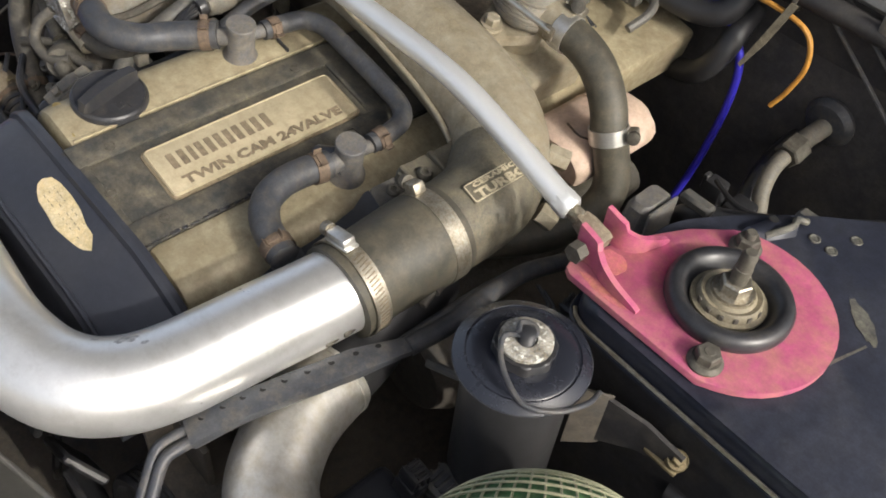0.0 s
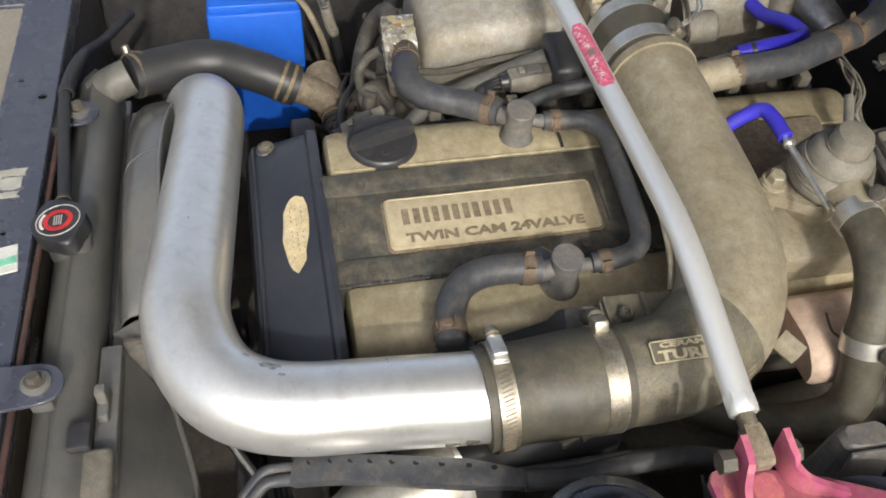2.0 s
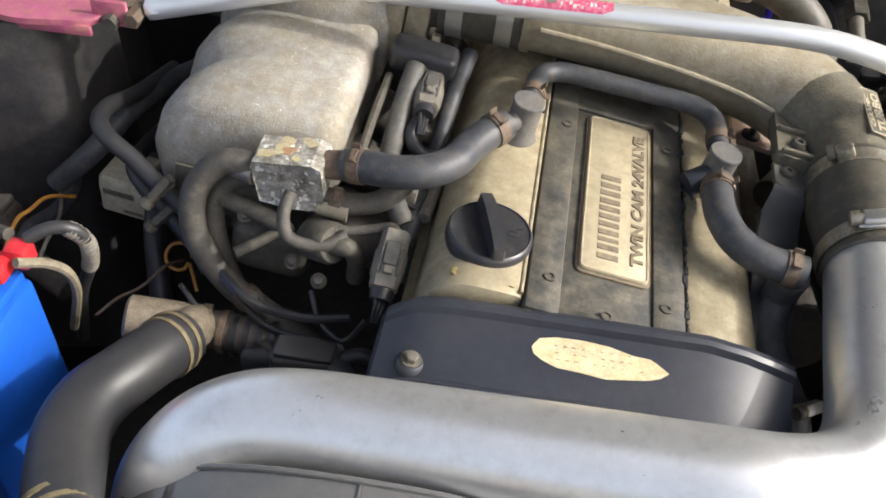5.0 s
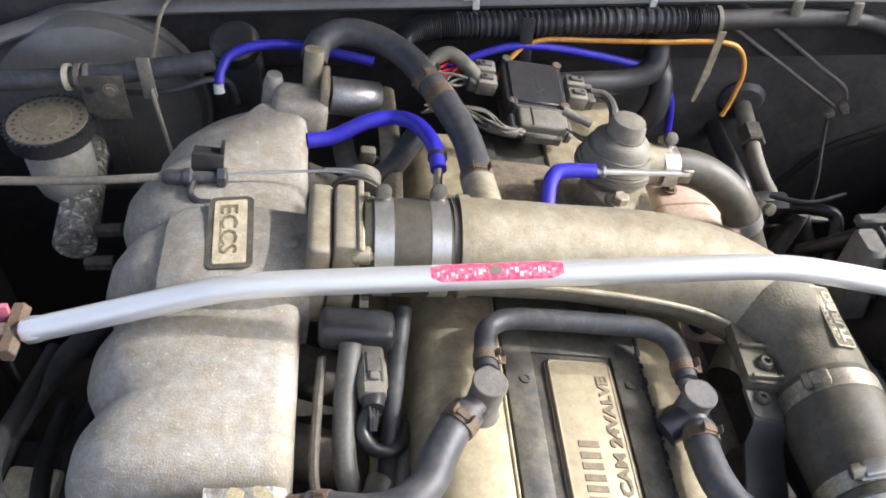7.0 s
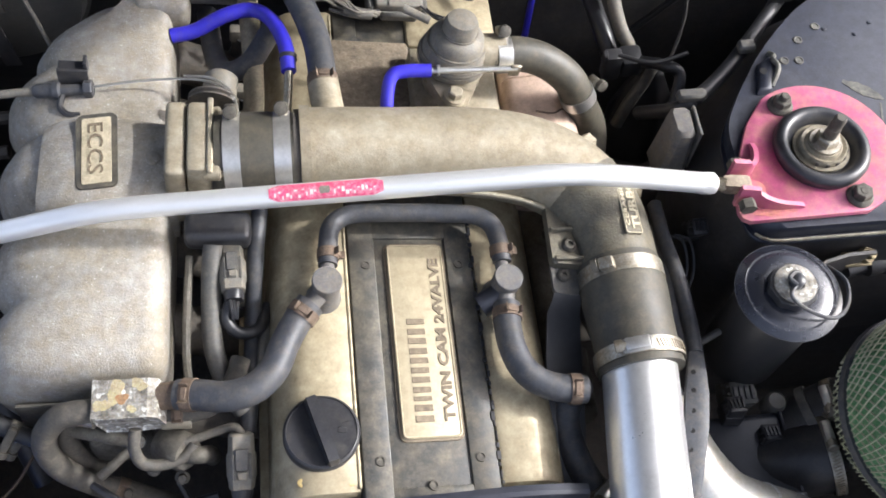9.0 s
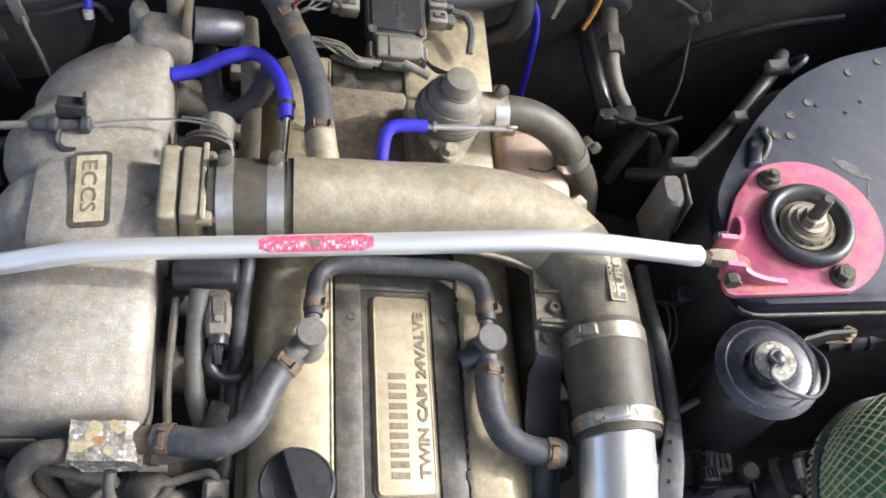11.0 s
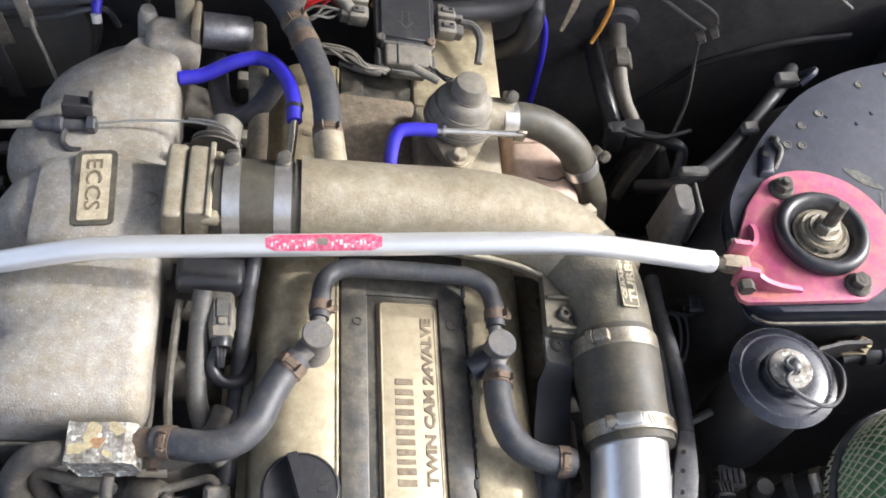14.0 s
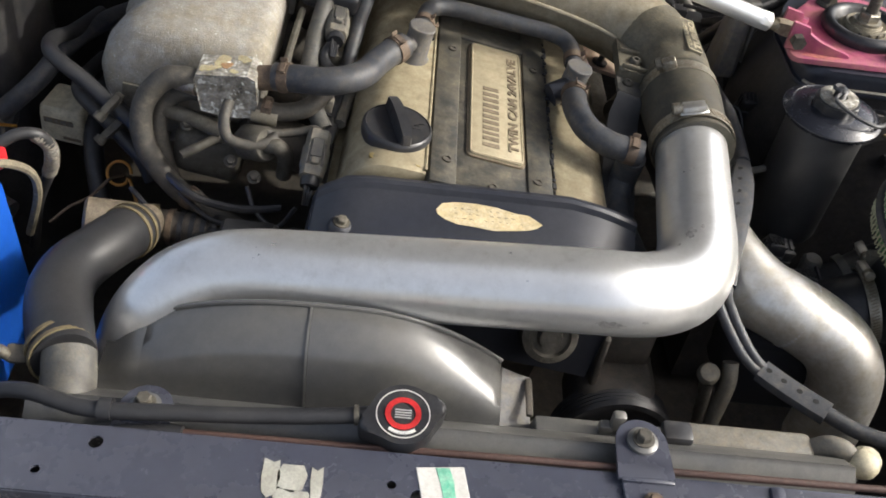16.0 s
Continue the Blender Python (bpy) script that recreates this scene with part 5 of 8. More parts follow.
def breather(parent, at, outs):
    """A capped plastic breather stub with side nipples."""
    x, y, z = at
    s = part("breather_stub", lathe([(0.019, z - 0.049), (0.0185, z - 0.040), (0.0145, z - 0.034), (0.0140, z - 0.002), (0.0150, z - 0.002), (0.0150, z + 0.001), (0.0142, z + 0.002), (0, z + 0.002)], pose(x, y, 0), 28), "stub", parent, "dusty blue grey plastic breather stub")
    for d, l, r in outs:
        e = Vector((x, y, z - 0.014))
        part("nipple", sweep([tuple(e), tuple(e + Vector(d).normalized() * l)], r, 14, 1), "stub", s)
    return s


vc = thing("camshaft_cover", "aged cream painted camshaft cover of the intake side", "engine cover", "camshaft covers")
part("casting", cover_half(-1, -0.0715, -0.150), "cream", vc)
breather(vc, (-0.0965, 0.046, 0.886), (((-0.62, -0.62, -0.25), 0.030, 0.0095), ((0.12, 1, -0.05), 0.030, 0.0070)))
part("edge_lip", sweep([(-0.0728, -0.147, 0.8475), (-0.0728, 0.42, 0.8475)], 0.0018, 8, 1), "cream", vc)
for x, y in ((-0.125, -0.137), (-0.080, -0.140), (-0.080, 0.075)):
    part("cover_screw", lathe([(0.0042, 0), (0.0042, 0.002), (0.002, 0.0022), (0, 0.0014)], pose(x, y, 0.8455 if x > -0.1 else 0.840), 12), "brass", vc)
part("clip", rbox((0.020, 0.003, 0.004), (-0.085, 0.090, 0.8495), 0.001), "black", vc)

vc = thing("camshaft_cover", "aged cream painted camshaft cover of the exhaust side", "engine cover", "camshaft covers")
part("casting", cover_half(1, 0.0635, 0.138), "cream", vc)
breather(vc, (0.0855, 0.045, 0.890), (((-0.05, -1, -0.25), 0.028, 0.0095), ((0.0, 1, -0.1), 0.030, 0.0070)))
part("bridge_boss", sweep([(0.062, 0.028, 0.856), (0.085, 0.040, 0.868)], 0.0135, 14, 1), "timing", vc)

# coil cover
cc = thing("coil_cover", "faded dark grey coil cover with a gold badge and screws", "engine cover")
part("panel", rbox((0.132, 0.60, 0.05), (-0.004, 0.135, 0.8205), 0.003), "coil", cc)
for x, w in ((-0.0555, 0.027), (0.0470, 0.027)):
    part("side_strip", rbox((w, 0.575, 0.004), (x, 0.128, 0.8465), 0.0015), "coil", cc)
part("end_strip", rbox((0.080, 0.010, 0.003), (-0.004, -0.154, 0.8462), 0.001), "coil", cc)
part("end_strip", rbox((0.080, 0.030, 0.004), (-0.004, 0.128, 0.8465), 0.0015), "coil", cc)
part("badge_frame", prism(rounded(0.0635, 0.2130, 0.007), 0.8455, 0.8478, 0.0006, 1, pose(-0.0005, 0, 0)), "letter", cc, "dark border")
bdg = part("badge", prism(rounded(0.0585, 0.2080, 0.005), 0.8470, 0.8505, 0.0010, 2, pose(-0.0005, 0, 0)), "badge", cc, "gold badge plate with dark raised writing")
part("badge_rim", sweep([(x - 0.0005, y, 0.8506) for x, y in rounded(0.0562, 0.2055, 0.0045)] + [(0.0276, 0.0983, 0.8506)], 0.0009, 6, 1), "badge", bdg)
TXT = pose(0, 0, 0.8504, 0, 0, 90)
for x0, w in ((-0.0885, 0.0175), (-0.0675, 0.0050), (-0.0590, 0.0165), (-0.0390, 0.0165), (-0.0190, 0.0175), (0.0020, 0.0175)):
    for u in ((0.0,) if w < 0.01 else (0.0, 0.62)):
        b = w if w < 0.01 else 0.38 * w
        part("maker_mark", rbox((b, 0.0185, 0.0010), (x0 + u * w + b / 2, 0.0068, 0.0004), 0.0006, 1, TXT), "letter", bdg, "dark plain bar")
tx = fit_to(letters("TWIN CAM 24VALVE", 0.011), 0.176, 0.0108)
tx.transform(TXT @ pose(-0.0885, -0.0235, 0.0004))
part("writing", tx, "letter", bdg, "dark raised writing")
for x, y in ((-0.052, 0.082), (-0.052, -0.123), (0.044, -0.124), (0.0465, 0.082), (-0.004, -0.148)):
    s = part("screw", lathe([(0.0052, 0), (0.0050, 0.0016), (0.0030, 0.0018), (0.0028, 0.0006), (0, 0.0006)], pose(x, y, 0.8484 if abs(x) > 0.02 else 0.8476), 14), "greasy", cc)
rr = random.Random(4)
flk = bmesh.new()
y = -0.155
while y < 0.15:
    l = rr.uniform(0.003, 0.010)
    w = rr.uniform(0.0015, 0.0048)
    add(flk, rbox((w, l, 0.0018), (0.0625 - w * 0.4 + rr.uniform(-0.0012, 0.0012), y, 0.8488), 0.0004, 1, None))
    y += l + rr.uniform(0, 0.005)
tagged(part("flaking_gasket", flk, "black", cc, "flaking black gasket edge"), kind="stuff")

# rear of the head
rh = thing("rear_cover", "dusty cream cam sensor cover at the back of the head", "engine cover")
part("plate", rbox((0.10, 0.10, 0.05), (0.062, 0.300, 0.855), 0.006), "cast", rh)
part("rear_case", rbox((0.115, 0.165, 0.06), (0.075, 0.4575, 0.822), 0.008), "cream", rh)
part("dark_recess", rbox((0.095, 0.11, 0.02), (-0.030, 0.320, 0.848), 0.004), "tancast", rh)

# timing cover
tc = thing("timing_cover", "dark blue grey plastic upper timing belt cover with a torn label", "engine cover")


def tc_top(x):
    return 0.828 + 0.028 * min(1, (x + 0.16) / 0.16) + 0.012 * min(1, max(0, x / 0.07)) - 0.9 * max(0, x - 0.085) ** 1.6 - 3.5 * max(0, -0.135 - x) ** 1.5


XT = [-0.172, -0.169, -0.160, -0.145, -0.12, -0.08, -0.04, 0.0, 0.04, 0.07, 0.10, 0.12, 0.134, 0.142, 0.146]
secs = []
for yy, dz in ((-0.158, 0.0), (-0.164, 0.0015), (-0.168, 0.0), (-0.1705, -0.0055), (-0.222, -0.021), (-0.231, -0.027), (-0.235, -0.040), (-0.235, -0.09)):
    row = []
    for i, x in enumerate(XT):
        edge = 0.012 if i in (0, len(XT) - 1) else 0.0
        row.append((x, yy + (0.010 if edge and yy < -0.20 else 0), tc_top(x) + dz - edge))
    row += [(XT[-1], yy, 0.70), (XT[0], yy, 0.70)]
    secs.append(row)
part("shell", loft(secs), "timing", tc, angle=32)


def tc_face(x, y):
    u = (y + 0.1705) / (-0.222 + 0.1705)
    return tc_top(x) - 0.0055 - u * 0.0155


rr = random.Random(7)
o = []
for x, y in ((-0.057, -0.186), (-0.053, -0.1785), (-0.040, -0.1765), (-0.020, -0.1765), (0.000, -0.178), (0.018, -0.1815), (0.030, -0.184), (0.041, -0.1885), (0.044, -0.193), (0.038, -0.1965), (0.030, -0.198), (0.018, -0.2005), (0.000, -0.2025), (-0.020, -0.202), (-0.036, -0.2005), (-0.048, -0.196), (-0.055, -0.191)):
    o.append((x + rr.uniform(-0.001, 0.001), y + rr.uniform(-0.0012, 0.0012)))
bm = bmesh.new()
cen = bm.verts.new((-0.006, -0.1895, tc_face(-0.006, -0.1895) + 0.0008))
vs = [bm.verts.new((x, y, tc_face(x, y) + 0.0008)) for x, y in o]
for a, b in zip(vs, vs[1:] + vs[:1]):
    bm.faces.new((cen, a, b))
lb = part("paper_label", bm, "label", tc, "torn yellowed paper label")
bm = bmesh.new()
for k in range(3):
    for j in range(10):
        x, y = -0.040 + 0.0068 * j + 0.0015 * k, -0.1835 - 0.0052 * k
        if rr.random() < 0.75:
            add(bm, rbox((rr.uniform(0.0015, 0.0042), 0.0006, 0.0003), (x, y, tc_face(x, y) + 0.0010), 0, 1))
tagged(part("print_marks", bm, "tancap", lb), kind="stuff")
TBM = pose(-0.142, -0.211, 0.806)
part("bolt_boss", lathe([(0.012, 0), (0.011, 0.006), (0.009, 0.008), (0, 0.008)], TBM, 20), "timing", tc)
part("bolt", bolt_head(0.0055, 0.006, TBM @ pose(0, 0, 0.0078)), "greasy", tc)
rim = [(-0.1690, -0.172, tc_top(-0.169) - 0.0125), (-0.1692, -0.190, tc_top(-0.169) - 0.017), (-0.1680, -0.210, tc_top(-0.168) - 0.023), (-0.160, -0.2235, tc_top(-0.160) - 0.0215)]
rim += [(x, -0.2255, tc_top(x) - 0.0215) for x in (-0.145, -0.12, -0.08, -0.04, 0.0, 0.04, 0.07, 0.10, 0.12, 0.134)]
part("face_rim", sweep(rim, 0.0024, 8, 3), "timing", tc)

# oil cap
oc = thing("oil_filler_cap", "black oil filler cap with a raised grip bar", "cap")
OC = pose(-0.1050, -0.0935, 0.840, -1, -3, 0)
part("disc", lathe([(0.031, -0.004), (0.0345, -0.003), (0.0360, 0.001), (0.0360, 0.010), (0.0345, 0.013), (0.0330, 0.0138), (0.0325, 0.0128), (0.014, 0.0132), (0, 0.0132)], OC, 44), "black", oc)
g = []
for y, w, h in ((-0.0345, 0.0045, 0.017), (-0.0325, 0.0064, 0.024), (-0.015, 0.0070, 0.028), (0.015, 0.0070, 0.028), (0.0325, 0.0064, 0.024), (0.0345, 0.0045, 0.017)):
    g.append([tuple(OC @ pose(0, 0, 0, 0, 0, 17) @ Vector(v)) for v in ((-w, y, 0.010), (-w * 0.75, y, h), (w * 0.75, y, h), (w, y, 0.010))])
part("grip", loft(g), "black", oc)
bm = rbox((0.0085, 0.0050, 0.0006), (0.019, 0.000, 0.0136), 0.0002, 1, OC)
add(bm, rbox((0.0060, 0.0012, 0.0006), (0.0245, 0.0030, 0.0136), 0, 1, OC @ pose(0, 0, 0, 0, 0, 12)))
add(bm, rbox((0.0050, 0.0012, 0.0006), (0.0185, 0.0040, 0.0136), 0, 1, OC))
part("oil_symbol", bm, "softblack", oc)

# intake plenum
pn = thing("intake_plenum", "oxidised cast aluminium intake plenum with rounded runner lobes", "intake manifold")


def plenum_top(y):
    return 0.842 + 0.014 * min(1, max(0, (y + 0.03) / 0.10)) + 0.016 * min(1, max(0, (y - 0.13) / 0.05)) + 0.003 * min(1, max(0, (y - 0.3) / 0.08))


secs = []
NY = 76
for i in range(NY + 1):
    u = i / NY
    y = -0.024 + 0.454 * u ** 1.15
    lobe = abs(math.sin(math.pi * (y + 0.030) / 0.0895))
    nose = max(0.0, 1 - (y + 0.024) / 0.022)
    end = min(1.0, ((1 - u) / 0.05)) ** 0.5
    back = max(0, (y - 0.30) / 0.13)
    xl = -0.398 - 0.026 * lobe ** 0.55 + 0.085 * back ** 1.6
    xr = -0.248 - 0.005 * back
    zt = plenum_top(y) - 0.014 * (1 - end) - 0.022 * (1 - math.sqrt(1 - nose * nose))
    m = (xl + xr) / 2
    inset = 0.010 * (1 - end) + 0.012 * (1 - math.sqrt(1 - nose * nose))
    xl, xr = xl + inset, xr - inset
    s = [(xr + 0.004, y, 0.775), (xr, y, zt - 0.022), (xr - 0.004, y, zt - 0.007), (xr - 0.012, y, zt - 0.0012), (xr - 0.022, y, zt), (m, y, zt - 0.002), (xl + 0.055, y, zt - 0.008), (xl + 0.034, y, zt - 0.017), (xl + 0.017, y, zt - 0.032), (xl + 0.005, y, zt - 0.053), (xl, y, zt - 0.078), (xl + 0.004, y, zt - 0.10), (xl + 0.03, y, zt - 0.13), (xr - 0.03, y, 0.72)]
    secs.append(s)
part("chamber", loft(secs), "plenum", pn, angle=55)
nk = []
for x, w, z0, z1 in ((-0.372, 0.052, 0.84, 0.868), (-0.350, 0.058, 0.84, 0.881), (-0.325, 0.060, 0.83, 0.886), (-0.29, 0.058, 0.83, 0.8885), (-0.262, 0.050, 0.83, 0.892), (-0.240, 0.045, 0.83, 0.895)):
    sec = []
    for k in range(15):
        a = math.pi * k / 14
        ca, sa = math.cos(a), math.sin(a)
        sec.append((x, 0.188 + w * math.copysign(abs(ca) ** 0.55, ca), z0 + (z1 - z0) * abs(sa) ** 0.45))
    nk.append(sec + [(x, 0.188 - w, 0.80), (x, 0.188 + w, 0.80)])
part("throttle_neck", loft(nk), "plenum", pn, angle=50)
part("neck_boss", lathe([(0.0075, 0), (0.0070, 0.004), (0.005, 0.0055), (0, 0.0055)], pose(-0.262, 0.180, 0.8905), 16), "plenum", pn)
EB = basis((-0.3155, 0.191, 0.8872), (-0.16, -0.06, 1), (1, 0.06, 0))
ep = part("badge", prism(rounded(0.040, 0.085, 0.006), 0, 0.0016, 0.0006, 1, EB), "coil", pn, "dark badge with pale letters")
part("badge_face", prism(rounded(0.0285, 0.075, 0.0020), 0.0014, 0.0024, 0.0004, 1, EB), "gilt", ep)
tx = fit_to(letters("ECCS", 0.014, 0.0008, 0.012), 0.058, 0.0150)
tx.transform(EB @ pose(0.0082, 0.031, 0.0024, 0, 0, -90) @ pose(0, -0.0165, 0))
part("writing", tx, "letter", ep)
part("rear_tower", lathe([(0.012, 0), (0.011, 0.035), (0.008, 0.045), (0, 0.046)], pose(-0.292, 0.436, 0.845), 16), "plenum", pn)
part("rear_boss", rbox((0.06, 0.05, 0.05), (-0.262, 0.415, 0.860), 0.012, 3), "plenum", pn)
part("bracket_pad", rbox((0.05, 0.05, 0.02), (-0.345, 0.285, 0.852), 0.006), "plenum", pn)

av = thing("idle_air_valve", "silver cylindrical idle air valve at the back of the plenum", "valve")
part("solenoid", lathe([(0.020, 0), (0.0205, 0.002), (0.0205, 0.052), (0.0185, 0.055), (0, 0.055)], basis((-0.232, 0.425, 0.880), (1, 0.1, -0.08), (0, 0, 1)), 28), "scuffgrey", av)
part("flange", rbox((0.010, 0.046, 0.052), (-0.238, 0.424, 0.878), 0.004), "cast", av)
part("spout", sweep([(-0.250, 0.432, 0.86), (-0.252, 0.437, 0.90), (-0.253, 0.440, 0.925)], 0.0105, 14, 4), "cast", av)

# corroded idle block at the plenum's front
cbk = thing("idle_control_block", "corroded aluminium idle control block with yellow stains", "casting")
secs = []
for u, (dy, dz) in ((0.0, (0.004, -0.004)), (0.06, (0.0, 0.0)), (0.5, (0.0, 0.0)), (1.0, (0.0, 0.0))):
    y0 = -0.066 + 0.040 * u
    secs.append([(-0.303, y0 + dy, 0.786 - dz), (-0.314, y0 + dy, 0.822), (-0.313, y0 + dy, 0.829 + dz), (-0.300, y0 - 0.003 + dy, 0.834 + dz), (-0.262, y0 - 0.006 + dy, 0.846 + dz), (-0.253, y0 - 0.006 + dy, 0.843 + dz), (-0.247, y0 - 0.003 + dy, 0.812), (-0.250, y0 + dy, 0.792 - dz), (-0.275, y0 + dy, 0.786 - dz)])
part("casting", loft(secs), "corroded", cbk, angle=30)
bm = bmesh.new()
for cx, cy, r, seed in ((-0.270, -0.037, 0.0065, 3), (-0.291, -0.042, 0.0095, 5), (-0.303, -0.053, 0.0070, 8), (-0.276, -0.060, 0.0040, 9)):
    rr = random.Random(seed)
    o = [(q * math.cos(radians(a)), q * math.sin(radians(a))) for a in range(0, 360, 20) for q in (r * (1 + 0.34 * math.sin(radians(2 * a) + seed) + 0.12 * math.sin(radians(5 * a) + seed) + rr.uniform(-0.08, 0.08)),)]
    add(bm, prism(o, -0.0005, 0.0003, 0.0001, 1, pose(cx, cy, 0.834 + (cx + 0.300) * 0.316, 0, -17.5)))
part("yellow_stain", bm, "stainyellow", cbk, "yellow corroded stain")
o = [(q * math.cos(radians(a)), 0.8 * q * math.sin(radians(a))) for a in range(0, 360, 20) for q in (0.0062 * (1 + 0.2 * math.sin(radians(3 * a))),)]
part("rust_spot", prism(o, -0.0004, 0.0006, 0.0001, 1, pose(-0.285, -0.049, 0.834 + 0.015 * 0.316, 0, -17.5)), "brownrust", cbk, "orange rust spot")
part("outlet", sweep([(-0.252, -0.046, 0.832), (-0.232, -0.046, 0.838)], 0.013, 18, 1), "rust", cbk)
part("outlet", sweep([(-0.252, -0.056, 0.795), (-0.225, -0.056, 0.795)], 0.010, 14, 1), "cast", cbk)
part("outlet", sweep([(-0.310, -0.056, 0.810), (-0.332, -0.050, 0.808)], 0.011, 14, 1), "zinc", cbk)

# hoses of the engine's top
hose("breather_hose", "blue grey rubber breather hose to the plenum", [(-0.112, 0.030, 0.868), (-0.125, 0.014, 0.864), (-0.138, -0.010, 0.862), (-0.148, -0.034, 0.862), (-0.166, -0.051, 0.860), (-0.190, -0.056, 0.854), (-0.215, -0.051, 0.846), (-0.236, -0.047, 0.839)], 0.0145, "rubber", 20, 6, "", ((0, (0.3, 0.2, 1), "spring"), (7, (0, -0.3, 1), "spring")))
hose("balance_hose", "dark breather hose bridging the two camshaft covers", [(-0.0935, 0.070, 0.871), (-0.092, 0.095, 0.871), (-0.087, 0.116, 0.871), (-0.068, 0.1285, 0.872), (-0.03, 0.1295, 0.874), (0.03, 0.1275, 0.877), (0.062, 0.124, 0.879), (0.079, 0.113, 0.879), (0.085, 0.092, 0.878), (0.0855, 0.070, 0.876)], 0.0098, "rubber", 18, 6, "", ((0, (1, 0, 0.6), "spring"), (9, (1, 0, 0.6), "spring")))
hose("breather_hose", "blue grey rubber breather hose to the turbo inlet", [(0.0840, 0.022, 0.874), (0.0810, -0.004, 0.876), (0.0830, -0.030, 0.878), (0.0925, -0.052, 0.878), (0.112, -0.0655, 0.877), (0.135, -0.0705, 0.878), (0.150, -0.072, 0.879)], 0.0138, "rubber", 20, 6, "", ((0, (0.2, 0.3, 1), "spring"), (6, (0, -0.3, 1), "spring")))
hose("inlet_hose", "dull black hose dropping beside the exhaust cover", [(0.146, -0.066, 0.868), (0.150, -0.062, 0.835), (0.146, -0.085, 0.818), (0.152, -0.12, 0.812), (0.168, -0.150, 0.80), (0.185, -0.175, 0.77)], 0.0150, "rubber", 16, 6, "", ((4, (0, 0.3, 1), "worm"),))

# throttle
th = thing("throttle_valve", "dusty cast aluminium throttle body with a square flange", "throttle")
part("flange", rbox((0.020, 0.086, 0.094), (-0.2395, 0.186, 0.876), 0.005, 3), "cast", th)
part("barrel", rbox((0.024, 0.082, 0.094), (-0.2165, 0.184, 0.882), 0.005, 2), "cast", th)
part("rib", rbox((0.006, 0.088, 0.006), (-0.2065, 0.184, 0.929), 0.0015, 1), "cast", th)
part("neck", sweep([(-0.215, 0.183, 0.888), (-0.185, 0.182, 0.894)], 0.036, 28, 1), "grime", th)
for y in (0.150, 0.218):
    for x in (-0.230,):
        part("lug", lathe([(0.0085, 0), (0.0085, 0.014), (0.006, 0.016), (0, 0.016)], basis((x + 0.018, y, 0.914), (1, 0, 0.1), (0, 0, 1)), 14), "cast", th)
    bolted(th, (-0.198, y, 0.915), 0.0055, 0.006, "zinc", (1, 0, 0.1))
bolted(th, (-0.198, 0.150, 0.855), 0.0065, 0.008, "cast", (1, 0, 0.1))
part("cable_wheel", lathe([(0.026, 0), (0.026, 0.002), (0.022, 0.004), (0.026, 0.006), (0.026, 0.008), (0, 0.008)], basis((-0.205, 0.248, 0.890), (0.1, 1, 0.1), (1, 0, 0)), 28), "grime", th)
part("spring_drum", lathe([(0.018, 0), (0.018, 0.03), (0.014, 0.034), (0, 0.034)], basis((-0.200, 0.260, 0.880), (0.1, 1, 0.1), (1, 0, 0)), 20), "plug", th)
part("position_sensor", rbox((0.066, 0.034, 0.028), (-0.200, 0.122, 0.850), 0.008, 3), "black", th, "black throttle position sensor")
ac = thing("throttle_cable", "grey throttle cable with black adjuster bracket", "cable")
part("outer", sweep([(-0.56, 0.282, 0.835), (-0.46, 0.278, 0.852), (-0.372, 0.275, 0.872)], 0.0044, 10, 6), "plug", ac)
part("ferrule", lathe([(0.0052, 0), (0.0075, 0.004), (0.0075, 0.020), (0.0090, 0.020), (0.0090, 0.026), (0.0060, 0.028), (0.0055, 0.06), (0, 0.06)], basis((-0.385, 0.275, 0.870), (1, 0, 0.12), (0, 0, 1)), 16), "rubber", ac)
part("inner_wire", sweep([(-0.325, 0.276, 0.880), (-0.27, 0.282, 0.886), (-0.225, 0.276, 0.898), (-0.196, 0.262, 0.906), (-0.182, 0.242, 0.905)], 0.0014, 6, 6), "steel", ac)
part("inner_wire", sweep([(-0.235, 0.284, 0.893), (-0.205, 0.274, 0.903), (-0.186, 0.254, 0.905), (-0.180, 0.236, 0.898)], 0.0014, 6, 6), "steel", ac)
part("bracket", rbox((0.030, 0.004, 0.040), (-0.345, 0.284, 0.876), 0.001), "black", ac)
part("bracket_arm", rbox((0.026, 0.014, 0.004), (-0.346, 0.290, 0.893), 0.001), "black", ac)
part("bracket_tab", rbox((0.004, 0.012, 0.016), (-0.332, 0.292, 0.896), 0.001), "black", ac)
part("hook", sweep([(-0.356, 0.270, 0.872), (-0.358, 0.258, 0.868), (-0.350, 0.250, 0.866), (-0.338, 0.250, 0.866)], 0.0035, 8, 4), "black", ac)
part("bracket_foot", rbox((0.022, 0.030, 0.004), (-0.340, 0.270, 0.862), 0.001), "black", ac)
part("adjuster_nut", prism(hexagon(0.0095), 0, 0.008, 0.001, 1, basis((-0.334, 0.2755, 0.8765), (1, 0, 0.12), (0, 0, 1))), "rubber", ac)

# hose between throttle and crossover
XA = Vector((1, 0, 0.10)).normalized()
ho = thing("throttle_hose", "olive black rubber throttle hose with two steel clamps", "hose")
part("tube", sweep([(-0.199, 0.182, 0.8935), (-0.185, 0.182, 0.895), (-0.160, 0.182, 0.8975), (-0.135, 0.182, 0.900), (-0.122, 0.182, 0.9013)], lambda u: 0.0420 + 0.0022 * math.sin(math.pi * u), 36, 3), "hose", ho)
band_clamp(ho, (-0.183, 0.182, 0.8952), XA, (0.0, 0.55, 0.8), 0.0428, 0.0165)
band_clamp(ho, (-0.1345, 0.182, 0.900), XA, (0.0, 0.62, 0.75), 0.0428, 0.0165)

